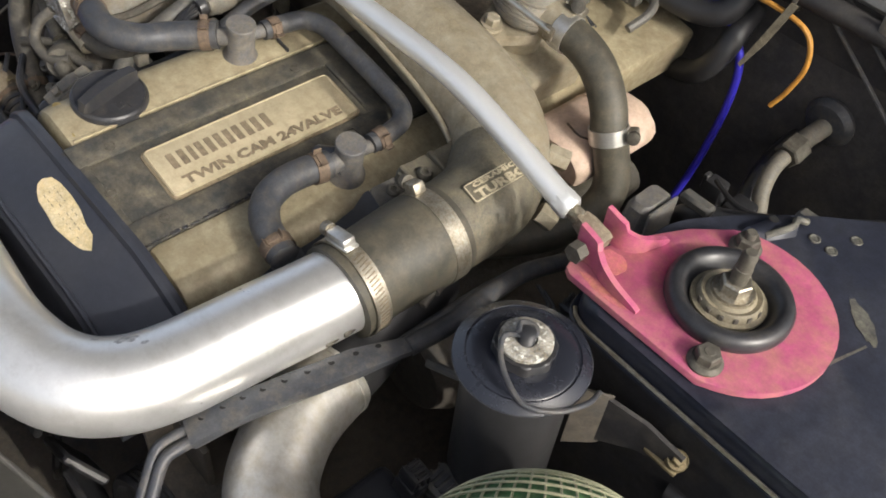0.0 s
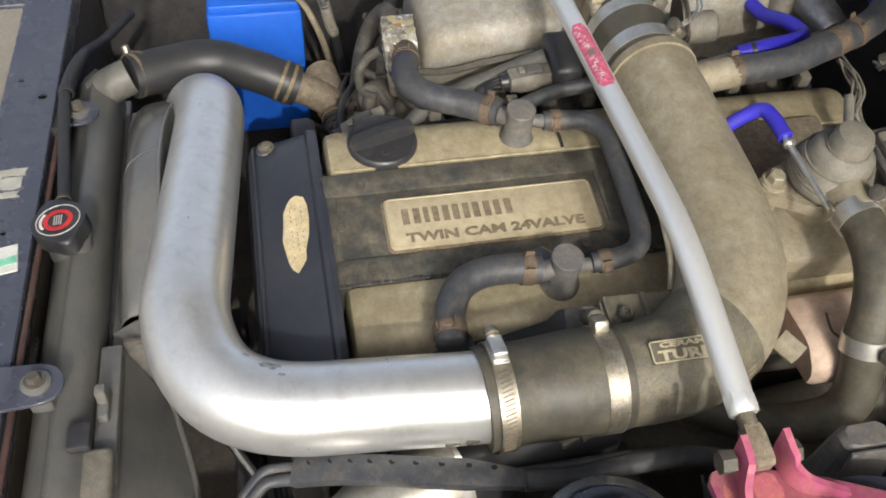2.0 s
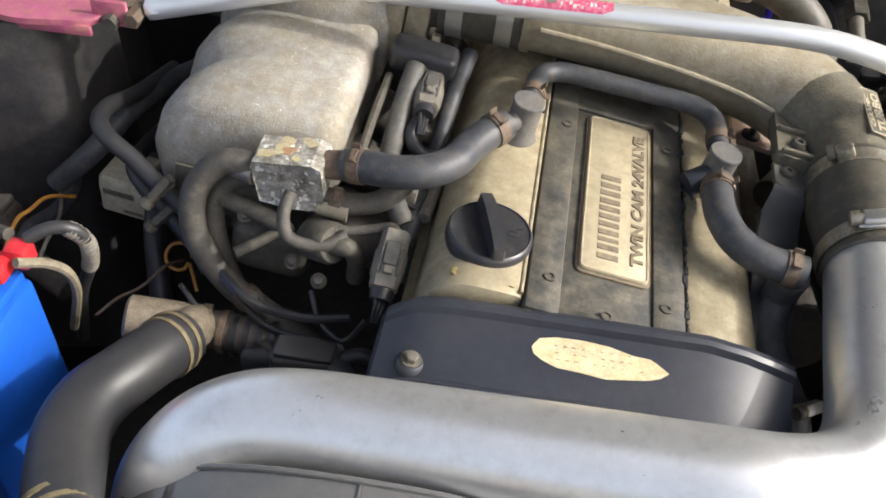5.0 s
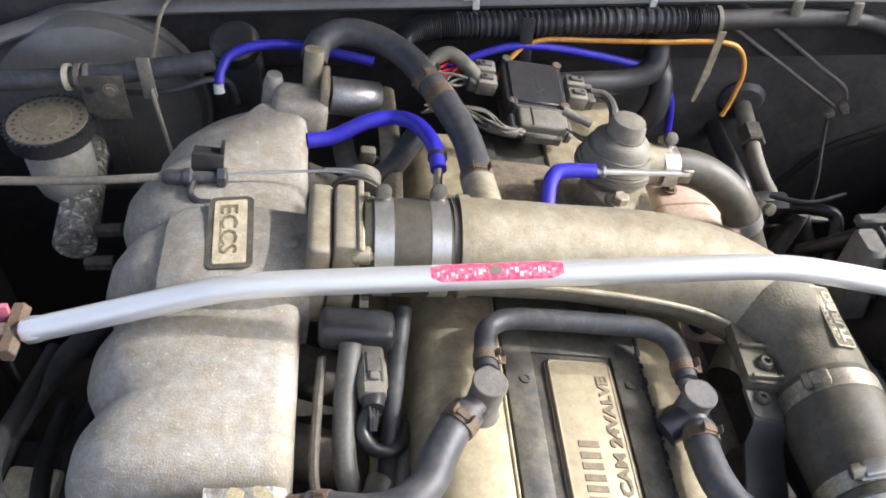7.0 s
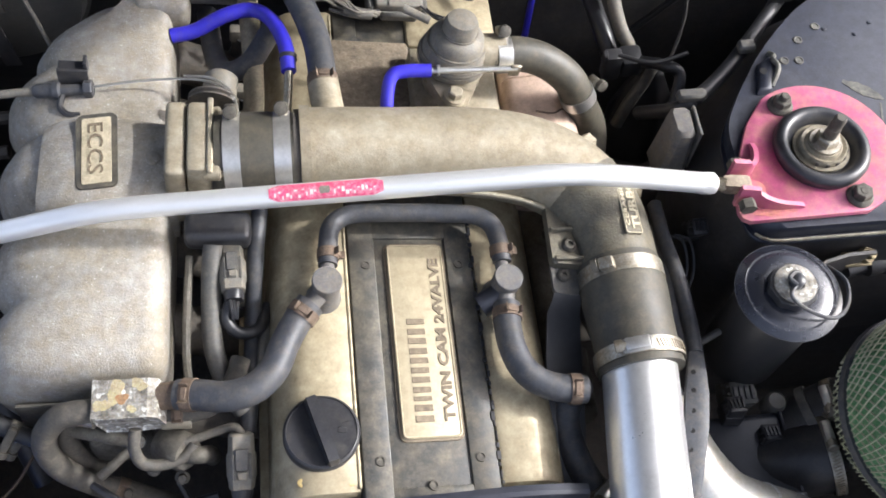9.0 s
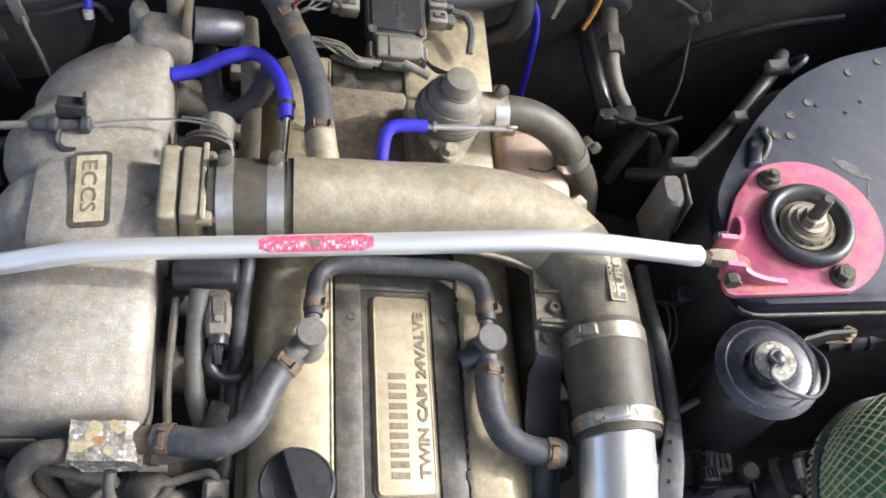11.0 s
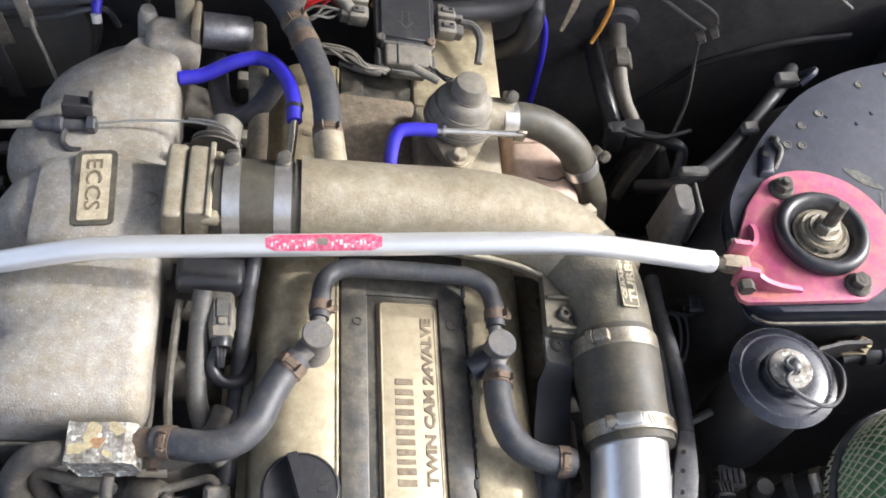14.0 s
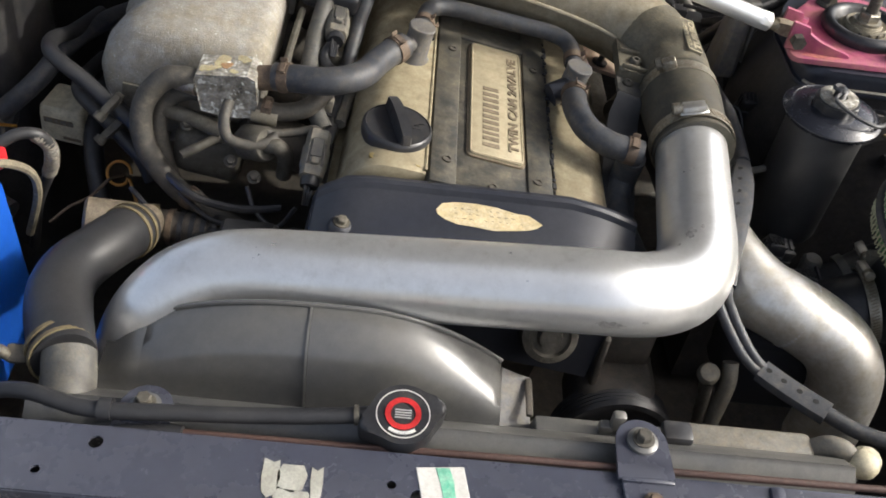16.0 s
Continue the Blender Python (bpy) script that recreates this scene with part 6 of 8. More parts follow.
# crossover pipe
cp = thing("crossover_pipe", "dusty cast aluminium turbo crossover pipe with a raised badge", "intake pipe")
CROSS = [(-0.117, 0.185, 0.902), (-0.06, 0.187, 0.903), (0.0, 0.188, 0.9035), (0.06, 0.188, 0.902), (0.105, 0.185, 0.899), (0.145, 0.174, 0.896), (0.178, 0.151, 0.893), (0.198, 0.117, 0.891), (0.2045, 0.082, 0.890), (0.2055, 0.046, 0.890)]
def cross_r(u):
    """The pipe's radius along its run: swelling into the bend, drawn in at the outlet."""
    return 0.0445 + 0.0040 * math.sin(math.pi * min(1, max(0, (u - 0.25) / 0.6))) - 0.0035 * max(0, u - 0.80) / 0.20


part("casting", sweep(CROSS, cross_r, 40, 6), "cast", cp)
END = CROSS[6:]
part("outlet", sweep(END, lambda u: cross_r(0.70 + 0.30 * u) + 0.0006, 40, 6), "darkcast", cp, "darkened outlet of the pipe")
part("bead", ring(0.0440, 0.010, 0.0030, basis((-0.112, 0.185, 0.902), XA, (0, 0, 1)), 44), "cast", cp)
part("gasket_gap", ring(0.0415, 0.006, 0.0022, basis((-0.1205, 0.184, 0.9015), XA, (0, 0, 1)), 44), "grime", cp)
part("parting_fin", sweep([(-0.10, 0.1400, 0.903), (-0.04, 0.1410, 0.904), (0.04, 0.1400, 0.902), (0.10, 0.134, 0.899), (0.135, 0.124, 0.896)], 0.0028, 8, 5), "cast", cp)
part("hose_stub", sweep([(-0.085, 0.205, 0.915), (-0.090, 0.235, 0.918), (-0.093, 0.262, 0.9185)], 0.0165, 20, 4), "cast", cp)
part("flat_boss", rbox((0.030, 0.010, 0.018), (-0.052, 0.222, 0.912), 0.003), "cast", cp)
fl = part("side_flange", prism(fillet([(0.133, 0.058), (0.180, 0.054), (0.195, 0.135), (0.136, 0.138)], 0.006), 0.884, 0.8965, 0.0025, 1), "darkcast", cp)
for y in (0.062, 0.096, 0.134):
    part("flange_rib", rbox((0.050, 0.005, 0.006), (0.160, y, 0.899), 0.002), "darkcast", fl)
for x, y in ((0.153, 0.077), (0.157, 0.116)):
    part("flange_bolt", lathe([(0.0075, 0), (0.0075, 0.003), (0.0055, 0.006), (0.003, 0.0062), (0.003, 0.003), (0, 0.003)], pose(x, y, 0.8965), 14), "greasy", fl)
for p, q in (((0.190, 0.205, 0.888), (0.208, 0.218, 0.885)), ((0.236, 0.150, 0.885), (0.252, 0.158, 0.880))):
    part("casting_lug", sweep([p, q], 0.011, 6, 1), "cast", cp)
TB = basis((0.2100, 0.106, 0.9345), (0.10, 0.0, 1), (1, 0, -0.1))
tb = part("badge", prism(rounded(0.0185, 0.070, 0.002), -0.006, 0.0012, 0.0006, 1, TB), "darkcast", cp, "cast badge with raised writing")
tx = fit_to(letters("TURBO", 0.0085), 0.060, 0.0088)
tx.transform(TB @ pose(0.0080, -0.030, 0.0010, 0, 0, 90))
part("writing", tx, "gilt", tb)
tx = fit_to(letters("CERAMIC", 0.005), 0.050, 0.0046)
tx.transform(TB @ pose(-0.0030, -0.027, 0.0010, 0, 0, 90))
part("writing", tx, "gilt", tb)
part("badge_rim", sweep([tuple(TB @ Vector((x, y, 0.0010))) for x, y in rounded(0.0175, 0.069, 0.0018)] + [tuple(TB @ Vector((0.00875, 0.0327, 0.0010)))], 0.0007, 6, 1), "gilt", tb)
lw = thing("heat_bracket", "dusty black sheet bracket below the crossover pipe", "bracket")
part("plate", prism(fillet([(0.133, 0.030), (0.160, 0.026), (0.164, 0.062), (0.134, 0.064)], 0.004), 0.880, 0.885, 0.001, 1), "dullplug", lw)
part("strap", loft([[(x - w, y, z), (x + w, y - 0.003, z), (x + w, y - 0.003, z - 0.004), (x - w, y, z - 0.004)] for x, y, z, w in ((0.1465, 0.030, 0.884, 0.0135), (0.1470, 0.025, 0.881, 0.0150), (0.1480, 0.018, 0.862, 0.0175), (0.1480, -0.020, 0.842, 0.0190), (0.1450, -0.090, 0.825, 0.0190), (0.1440, -0.160, 0.800, 0.0170))]), "softblack", lw, "dark strap running down", angle=60)
part("screw", lathe([(0.0068, 0), (0.0068, 0.0025), (0.0050, 0.0042), (0.0028, 0.0042), (0.0024, 0.002), (0, 0.002)], pose(0.146, 0.048, 0.885), 16), "greasy", lw)

# joining hose and intercooler pipe
YA = Vector((0.02, -1, -0.01)).normalized()
jh = thing("joining_hose", "black rubber joining hose with worm drive clamps", "hose")
part("tube", sweep([(0.2052, 0.056, 0.890), (0.2056, 0.040, 0.890), (0.2060, 0.0, 0.8895), (0.2068, -0.045, 0.889), (0.2072, -0.060, 0.8885)], lambda u: 0.0432 + 0.0014 * math.sin(2 * math.pi * u), 40, 4), "hose", jh)
band = band_clamp(jh, (0.2056, 0.041, 0.890), YA, (-0.75, 0, 0.95), 0.0438, 0.0165, "zinc")
worm_clamp(jh, (0.2070, -0.0465, 0.889), YA, (-0.45, 0, 1.0), 0.0440, 0.0150, (-118, -20))
ip = thing("intercooler_pipe", "polished aluminium intercooler pipe bent round the engine front", "intake pipe")
PIPE = [(0.2070, -0.035, 0.889), (0.203, -0.08, 0.8865), (0.198, -0.125, 0.884), (0.194, -0.165, 0.8815), (0.190, -0.200, 0.880), (0.182, -0.231, 0.8795), (0.166, -0.258, 0.8795), (0.142, -0.276, 0.8795), (0.112, -0.286, 0.8795), (0.080, -0.2895, 0.8765), (0.03, -0.2865, 0.862), (-0.06, -0.280, 0.8345), (-0.15, -0.2735, 0.8065), (-0.205, -0.270, 0.789), (-0.240, -0.271, 0.774), (-0.268, -0.278, 0.754), (-0.288, -0.290, 0.726), (-0.298, -0.300, 0.69), (-0.30, -0.305, 0.64)]
part("tube", sweep(PIPE, 0.0374, 44, 5), "alu", ip)


def tube_patch(pts, r, i, turn, w, h, seed, toward=(0, 0, 1)):
    """A small ragged patch lying on a tube, near point i, turned round the tube."""
    p = [Vector(q) for q in pts]
    t = (p[i + 1] - p[i - 1]).normalized()
    up = (Vector(toward) - t * t.dot(Vector(toward))).normalized()
    side = t.cross(up)
    rr = random.Random(seed)
    bm = bmesh.new()
    o = []
    for a in range(0, 360, 20):
        u = w * math.cos(radians(a)) * rr.uniform(0.6, 1.15)
        v = h * math.sin(radians(a)) * rr.uniform(0.6, 1.15)
        q = radians(turn) + v / r
        o.append(bm.verts.new(p[i] + t * u + (up * math.cos(q) + side * math.sin(q)) * (r + 0.0003)))
    q = radians(turn)
    c = bm.verts.new(p[i] + (up * math.cos(q) + side * math.sin(q)) * (r + 0.0003))
    for a, b in zip(o, o[1:] + o[:1]):
        bm.faces.new((a, b, c))
    return bm


def patch_at(pts, r, at, w, h, seed):
    """A ragged patch on the tube nearest to a point."""
    fine = smooth_path(pts, 12)
    i = min(range(1, len(fine) - 1), key=lambda k: (fine[k] - Vector(at)).length)
    return tube_patch(fine, r, i, 0, w, h, seed, Vector(at) - fine[i])


for at, w, h, s in (((0.0885, -0.318, 0.878), 0.0140, 0.0052, 1), ((0.118, -0.325, 0.886), 0.0035, 0.0014, 7), ((0.166, -0.222, 0.9085), 0.0095, 0.0052, 2), ((0.176, -0.215, 0.912), 0.0040, 0.0020, 9), ((0.150, -0.240, 0.909), 0.0035, 0.0016, 3)):
    part("scuff", patch_at(PIPE, 0.0374, at, w, h, s), "scuffed", ip, "scratched grey scuff")

# actuator valve
av = thing("diaphragm_valve", "dusty grey domed diaphragm valve at the back of the head", "valve")
DV = basis((0.050, 0.300, 0.930), (0.0, 0.05, 1), (1, 0, 0))
part("dome", lathe([(0.036, -0.012), (0.0385, -0.006), (0.0385, 0.002), (0.0355, 0.005), (0.0345, 0.013), (0.0325, 0.016), (0.030, 0.017), (0.0285, 0.026), (0.0245, 0.030), (0.0188, 0.032), (0.0184, 0.044), (0.0160, 0.0495), (0.008, 0.0515), (0, 0.052)], DV, 40), "plug", av)
part("crimp", ring(0.0375, 0.005, 0.0022, DV @ pose(0, 0, -0.004), 40), "plug", av)
part("body", lathe([(0.026, -0.07), (0.026, -0.02), (0.034, -0.012), (0, -0.012)], DV, 28), "cast", av)
part("foot", prism(fillet([(0.016, 0.290), (0.036, 0.241), (0.048, 0.232), (0.060, 0.238), (0.086, 0.290), (0.05, 0.32)], 0.012), 0.903, 0.916, 0.003, 1), "cast", av)
part("foot_boss", lathe([(0.0125, -0.03), (0.0125, 0.004), (0.011, 0.005), (0, 0.005)], pose(0.0475, 0.2490, 0.914), 20), "cast", av)
bolted(av, (0.0475, 0.2490, 0.919), 0.0080, 0.010, "cast")
for r, z in ((0.0362, 0.004), (0.0318, 0.0165), (0.0190, 0.033)):
    part("pressed_step", ring(r, 0.0018, 0.0012, DV @ pose(0, 0, z), 40), "plug", av)
part("side_neck", sweep([(0.070, 0.300, 0.930), (0.105, 0.301, 0.932)], 0.0215, 24, 1), "cast", av)
part("nipple", sweep([(0.020, 0.318, 0.958), (-0.008, 0.330, 0.962)], 0.0045, 10, 1), "plug", av)
hose("recirculation_hose", "olive black rubber recirculation hose with polished clamps", [(0.092, 0.298, 0.931), (0.118, 0.300, 0.933), (0.145, 0.299, 0.929), (0.169, 0.294, 0.920), (0.190, 0.287, 0.906), (0.2050, 0.282, 0.886), (0.2170, 0.283, 0.866), (0.2310, 0.280, 0.846), (0.2400, 0.270, 0.828), (0.2400, 0.251, 0.811), (0.2330, 0.224, 0.797), (0.215, 0.19, 0.785), (0.19, 0.15, 0.78)], 0.0192, "hose", 24, 6, "", ((0, (0, 0.6, 0.8), "band"), (5, (0.9, 0.4, 0.2), "band")))
vt = thing("vacuum_pipe", "thin bright vacuum pipe with a blue silicone elbow", "pipe")
part("pipe", sweep([(0.012, 0.262, 0.9430), (0.110, 0.261, 0.9545)], 0.0032, 10, 1), "steel", vt)
part("collar", ring(0.003, 0.003, 0.0028, basis((0.026, 0.262, 0.9447), (1, 0, 0.1), (0, 0, 1)), 14), "steel", vt)
part("lug", rbox((0.012, 0.004, 0.016), (0.108, 0.261, 0.951), 0.0015), "zinc", vt)
part("blue_elbow", sweep([(-0.026, 0.222, 0.905), (-0.027, 0.243, 0.925), (-0.023, 0.257, 0.938), (-0.010, 0.2615, 0.9415), (0.018, 0.262, 0.944)], 0.0072, 14, 6), "blue", vt, "blue silicone elbow")

hose("blue_hose", "bright blue silicone vacuum hose from the plenum", [(-0.252, 0.365, 0.861), (-0.226, 0.370, 0.866), (-0.192, 0.379, 0.884), (-0.163, 0.381, 0.892), (-0.143, 0.355, 0.905), (-0.130, 0.315, 0.912), (-0.127, 0.283, 0.908)], 0.0082, "blue", 16, 6)
nz = thing("hose_nozzle", "small zinc nozzle with a clip below the blue hose", "nozzle")
part("tip", sweep([(-0.127, 0.285, 0.907), (-0.128, 0.262, 0.900), (-0.130, 0.235, 0.89)], 0.0045, 10, 3), "zinc", nz)
part("clip", ring(0.0083, 0.005, 0.0014, basis((-0.1275, 0.300, 0.910), (0, 1, 0.2), (0, 0, 1)), 18), "black", nz)
hose("coolant_hose", "dark rubber coolant hose arching to the idle valve", [(-0.0925, 0.250, 0.9185), (-0.094, 0.285, 0.920), (-0.099, 0.325, 0.920), (-0.112, 0.366, 0.921), (-0.130, 0.412, 0.921), (-0.152, 0.452, 0.922), (-0.185, 0.477, 0.925), (-0.222, 0.482, 0.925), (-0.246, 0.468, 0.918), (-0.2525, 0.447, 0.905)], 0.0150, "rubber", 18, 6, "", ((0, (0, 0.2, 1), "spring"), (4, (0, -0.3, 1), "spring")))
solo("copper_sleeve", sweep([(-0.116, 0.378, 0.9213), (-0.123, 0.394, 0.9213)], 0.0156, 16, 1), "rust", "rusty brown joiner on the coolant hose", "sleeve")

# ignition module
im = thing("ignition_module", "black ignition module with plugged grey connectors", "ignition module")
IM = basis((0.002, 0.474, 0.888), (0.03, -0.13, 1), (1, 0.02, 0))
part("case", rbox((0.074, 0.080, 0.016), (0, 0, 0), 0.004, 2, IM), "black", im)
part("top_plate", rbox((0.063, 0.068, 0.004), (0, 0, 0.009), 0.0015, 1, IM), "black", im)
ar = bmesh.new()
for w, h, x, y, a in ((0.0009, 0.014, -0.004, 0.010, 0), (0.0009, 0.014, 0.004, 0.010, 0), (0.008, 0.0009, 0, 0.017, 0), (0.0009, 0.013, -0.0045, -0.002, 40), (0.0009, 0.013, 0.0045, -0.002, -40)):
    add(ar, rbox((w, h, 0.0006), (0, 0, 0), 0, 1, IM @ pose(x, y - 0.012, 0.0112, 0, 0, a)))
part("moulded_arrow", ar, "dullplug", im, "moulded arrow outline")
for x, y in ((-0.031, 0.035), (0.031, 0.035), (-0.031, -0.036), (0.031, -0.034)):
    part("screw", lathe([(0.0055, 0), (0.0055, 0.004), (0.003, 0.0045), (0, 0.003)], IM @ pose(x, y, 0.008), 12), "rust" if x > 0 else "greasy", im)
pb = part("front_plug", rbox((0.058, 0.030, 0.022), (0.003, -0.055, -0.002), 0.004, 3, IM), "plug", im)
part("plug_collar", rbox((0.062, 0.007, 0.025), (0.002, -0.041, -0.003), 0.002, 1, IM), "dullplug", pb)
part("seam_rib", rbox((0.0022, 0.028, 0.0024), (-0.010, -0.055, 0.0095), 0.0006, 1, IM), "dullplug", pb)
part("wire_guard", rbox((0.046, 0.008, 0.014), (0.004, -0.073, -0.007), 0.003, 1, IM), "dullplug", pb)
for x in (-0.030, 0.034):
    part("latch", rbox((0.010, 0.026, 0.016), (x, -0.058, -0.006), 0.003, 1, IM), "dullplug", pb)
for name, x, sx, ys in (("left_plug", -0.056, -1, (0.024, 0.001)), ("right_plug", 0.054, 1, (0.020, -0.003))):
    for y in ys:
        q = part(name, rbox((0.024, 0.019, 0.020), (x, y, -0.003), 0.003, 2, IM), "plug", im)
        part("plug_step", rbox((0.012, 0.015, 0.016), (x + sx * 0.016, y, -0.004), 0.002, 1, IM), "dullplug", q)
        part("lock_tab", rbox((0.016, 0.007, 0.005), (x + sx * 0.001, y, 0.008), 0.0012, 1, IM), "dullplug", q)
        part("slot", rbox((0.005, 0.004, 0.0012), (x + sx * 0.004, y, 0.0104), 0.0004, 1, IM), "holedark", q)
part("bracket", rbox((0.05, 0.06, 0.006), (0, 0.0, -0.05), 0.002, 1, IM), "rust", im)
part("pillar", rbox((0.02, 0.02, 0.05), (0, 0.0, -0.03), 0.002, 1, IM), "grime", im)
def strands(name, label, ends, n, r, mat, seed, spread=0.006):
    """A loose bundle of thin wires as one thing, each wire a part."""
    ob, rnd = thing(name, label, "wire"), random.Random(seed)
    for k in range(n):
        pts = [tuple(Vector(p) + Vector((rnd.uniform(-1, 1), rnd.uniform(-1, 1), rnd.uniform(-1, 1))) * spread) for p in ends]
        part("wire", sweep(pts, r, 6, 5), mat, ob)
    return ob


strands("module_wires", "thin red wires of the ignition module", [(-0.072, 0.494, 0.886), (-0.088, 0.492, 0.890), (-0.104, 0.486, 0.892), (-0.120, 0.478, 0.888)], 4, 0.0016, "red", 1)
strands("module_wires", "thin grey wires of the ignition module", [(-0.072, 0.474, 0.884), (-0.088, 0.470, 0.890), (-0.106, 0.464, 0.890), (-0.122, 0.456, 0.880)], 4, 0.0016, "dullplug", 2)
strands("module_wires", "loose black and grey wires behind the coolant hose", [(-0.126, 0.412, 0.885), (-0.100, 0.408, 0.892), (-0.070, 0.400, 0.893), (-0.045, 0.392, 0.888), (-0.022, 0.392, 0.882)], 6, 0.0014, "plug", 3)
part("sleeve", sweep([(-0.060, 0.394, 0.886), (-0.044, 0.391, 0.885), (-0.028, 0.393, 0.882)], 0.0065, 10, 3), "dullplug", strands("module_wires", "sleeved dark wires to the module's front plug", [(-0.075, 0.396, 0.886), (-0.05, 0.390, 0.886), (-0.02, 0.398, 0.882)], 3, 0.0014, "black", 4, 0.003))
strands("module_wires", "thin dark wires beside the diaphragm valve", [(0.036, 0.402, 0.884), (0.050, 0.392, 0.890), (0.062, 0.384, 0.890), (0.078, 0.392, 0.880)], 3, 0.0013, "black", 6)
cable("module_wire", "grey sleeved lead from the module's side plugs", [(0.076, 0.486, 0.886), (0.092, 0.480, 0.888), (0.100, 0.462, 0.884), (0.098, 0.435, 0.872)], 0.0055, "dullplug", "wire")

# copper heat shield
hs = thing("heat_shield", "pinkish copper heat shield over the exhaust manifold", "heat shield")
FR[0] = BODY
shell = []
for y, k in ((0.246, 0.92), (0.250, 0.98), (0.258, 1.0), (0.362, 1.0), (0.372, 0.96), (0.376, 0.88)):
    arch = [(0.124, 0.792), (0.126, 0.820), (0.131, 0.829), (0.140, 0.833), (0.180, 0.834), (0.192, 0.831), (0.207, 0.818), (0.211, 0.809), (0.209, 0.796)]
    shell.append([(0.168 + (x - 0.168) * k, y, 0.792 + (z - 0.792) * k) for x, z in arch])
part("shell", loft(shell), "copper", hs, angle=50)
part("crack", sweep([(0.206, 0.274, 0.8190), (0.193, 0.278, 0.8310), (0.180, 0.271, 0.8342), (0.160, 0.276, 0.8340)], 0.0012, 6, 4), "rust", hs, "dark crack")
part("seam", sweep([(0.1275, 0.328, 0.824), (0.140, 0.328, 0.8335), (0.180, 0.328, 0.8345), (0.193, 0.328, 0.8302), (0.207, 0.328, 0.8180)], 0.0014, 6, 4), "copper", hs)
FR[0] = ENGINE
part("rust_bolt", bolt_head(0.006, 0.006, pose(0.150, 0.350, 0.862)), "rust", hs)
part("near_tab", prism(fillet([(0.120, 0.165), (0.178, 0.160), (0.182, 0.225), (0.125, 0.23)], 0.012), 0.823, 0.828, 0.001, 1), "copper", hs)
part("rubber_stud", lathe([(0.010, 0), (0.010, 0.003), (0.004, 0.004), (0.004, 0.012), (0, 0.012)], pose(0.148, 0.178, 0.828), 14), "black", hs)
mn = thing("exhaust_manifold", "rusty dark exhaust manifold and turbo housing", "exhaust")
part("log", sweep([(0.19, -0.05, 0.72), (0.20, 0.1, 0.70), (0.19, 0.3, 0.70), (0.18, 0.42, 0.71)], 0.032, 16, 6), "greasy", mn)
part("turbo", lathe([(0.05, 0), (0.062, 0.02), (0.062, 0.05), (0.045, 0.07), (0, 0.07)], basis((0.235, 0.03, 0.70), (0, 1, 0), (1, 0, 0)), 28), "grime", mn)

# valley between plenum and head
vl = thing("fuel_rail", "greasy fuel rail and runners below the plenum", "fuel rail")
part("rail", sweep([(-0.170, -0.04, 0.775), (-0.168, 0.10, 0.775), (-0.168, 0.36, 0.775)], 0.011, 14, 4), "cast", vl)
for k in range(6):
    y = -0.035 + 0.0895 * k
    part("runner", sweep([(-0.26, y, 0.765), (-0.215, y, 0.75), (-0.15, y, 0.735)], 0.026, 16, 4), "grime", vl)
    inj = part("injector", lathe([(0.009, 0), (0.009, 0.025), (0.011, 0.027), (0.011, 0.045), (0, 0.045)], basis((-0.185, y + 0.012, 0.755), (0.3, 0, 1), (1, 0, 0)), 14), "black", vl)
    part("injector_plug", rbox((0.018, 0.014, 0.020), (-0.180, y + 0.012, 0.803), 0.003), "plug", inj)
round_plug("wiring_plug", "dusty grey wiring plug between plenum and head", (-0.186, 0.080, 0.838), (0.05, -1, -0.06), (0, 0, 1), 0.0150, 0.060)
hose("valley_hose", "dusty grey loom tube in the valley", [(-0.205, 0.105, 0.85), (-0.207, 0.06, 0.828), (-0.204, 0.01, 0.808), (-0.190, -0.03, 0.80), (-0.175, -0.05, 0.79)], 0.010, "dullplug", 12)
hose("valley_hose", "dark loom tube looping below the plug", [(-0.187, 0.052, 0.832), (-0.192, 0.036, 0.822), (-0.180, 0.024, 0.815), (-0.160, 0.030, 0.81), (-0.150, 0.06, 0.80)], 0.0065, "black", 10)
hose("valley_hose", "dusty black hose along the cover", [(-0.158, 0.15, 0.85), (-0.163, 0.10, 0.835), (-0.166, 0.04, 0.80), (-0.168, -0.02, 0.79), (-0.172, -0.07, 0.785)], 0.0085, "rubber", 12)
hose("valley_hose", "brown dusty pipe at the back of the valley", [(-0.172, 0.44, 0.88), (-0.165, 0.37, 0.865), (-0.162, 0.30, 0.845), (-0.165, 0.24, 0.82)], 0.0115, "tancap", 12)
hose("valley_hose", "black curved hose behind the throttle", [(-0.215, 0.43, 0.83), (-0.205, 0.36, 0.835), (-0.19, 0.33, 0.845), (-0.165, 0.335, 0.86), (-0.140, 0.37, 0.88)], 0.0120, "rubber", 14)
cable("valley_wire", "thin black wire with white sleeve ends", [(-0.228, 0.10, 0.835), (-0.230, 0.05, 0.825), (-0.230, 0.0, 0.815), (-0.226, -0.035, 0.822)], 0.0042, "greasy", "wire")
cable("valley_wire", "pale grey pipe beside the fuel rail", [(-0.150, 0.06, 0.80), (-0.155, 0.01, 0.80), (-0.160, -0.04, 0.795)], 0.0065, "plug", "pipe")

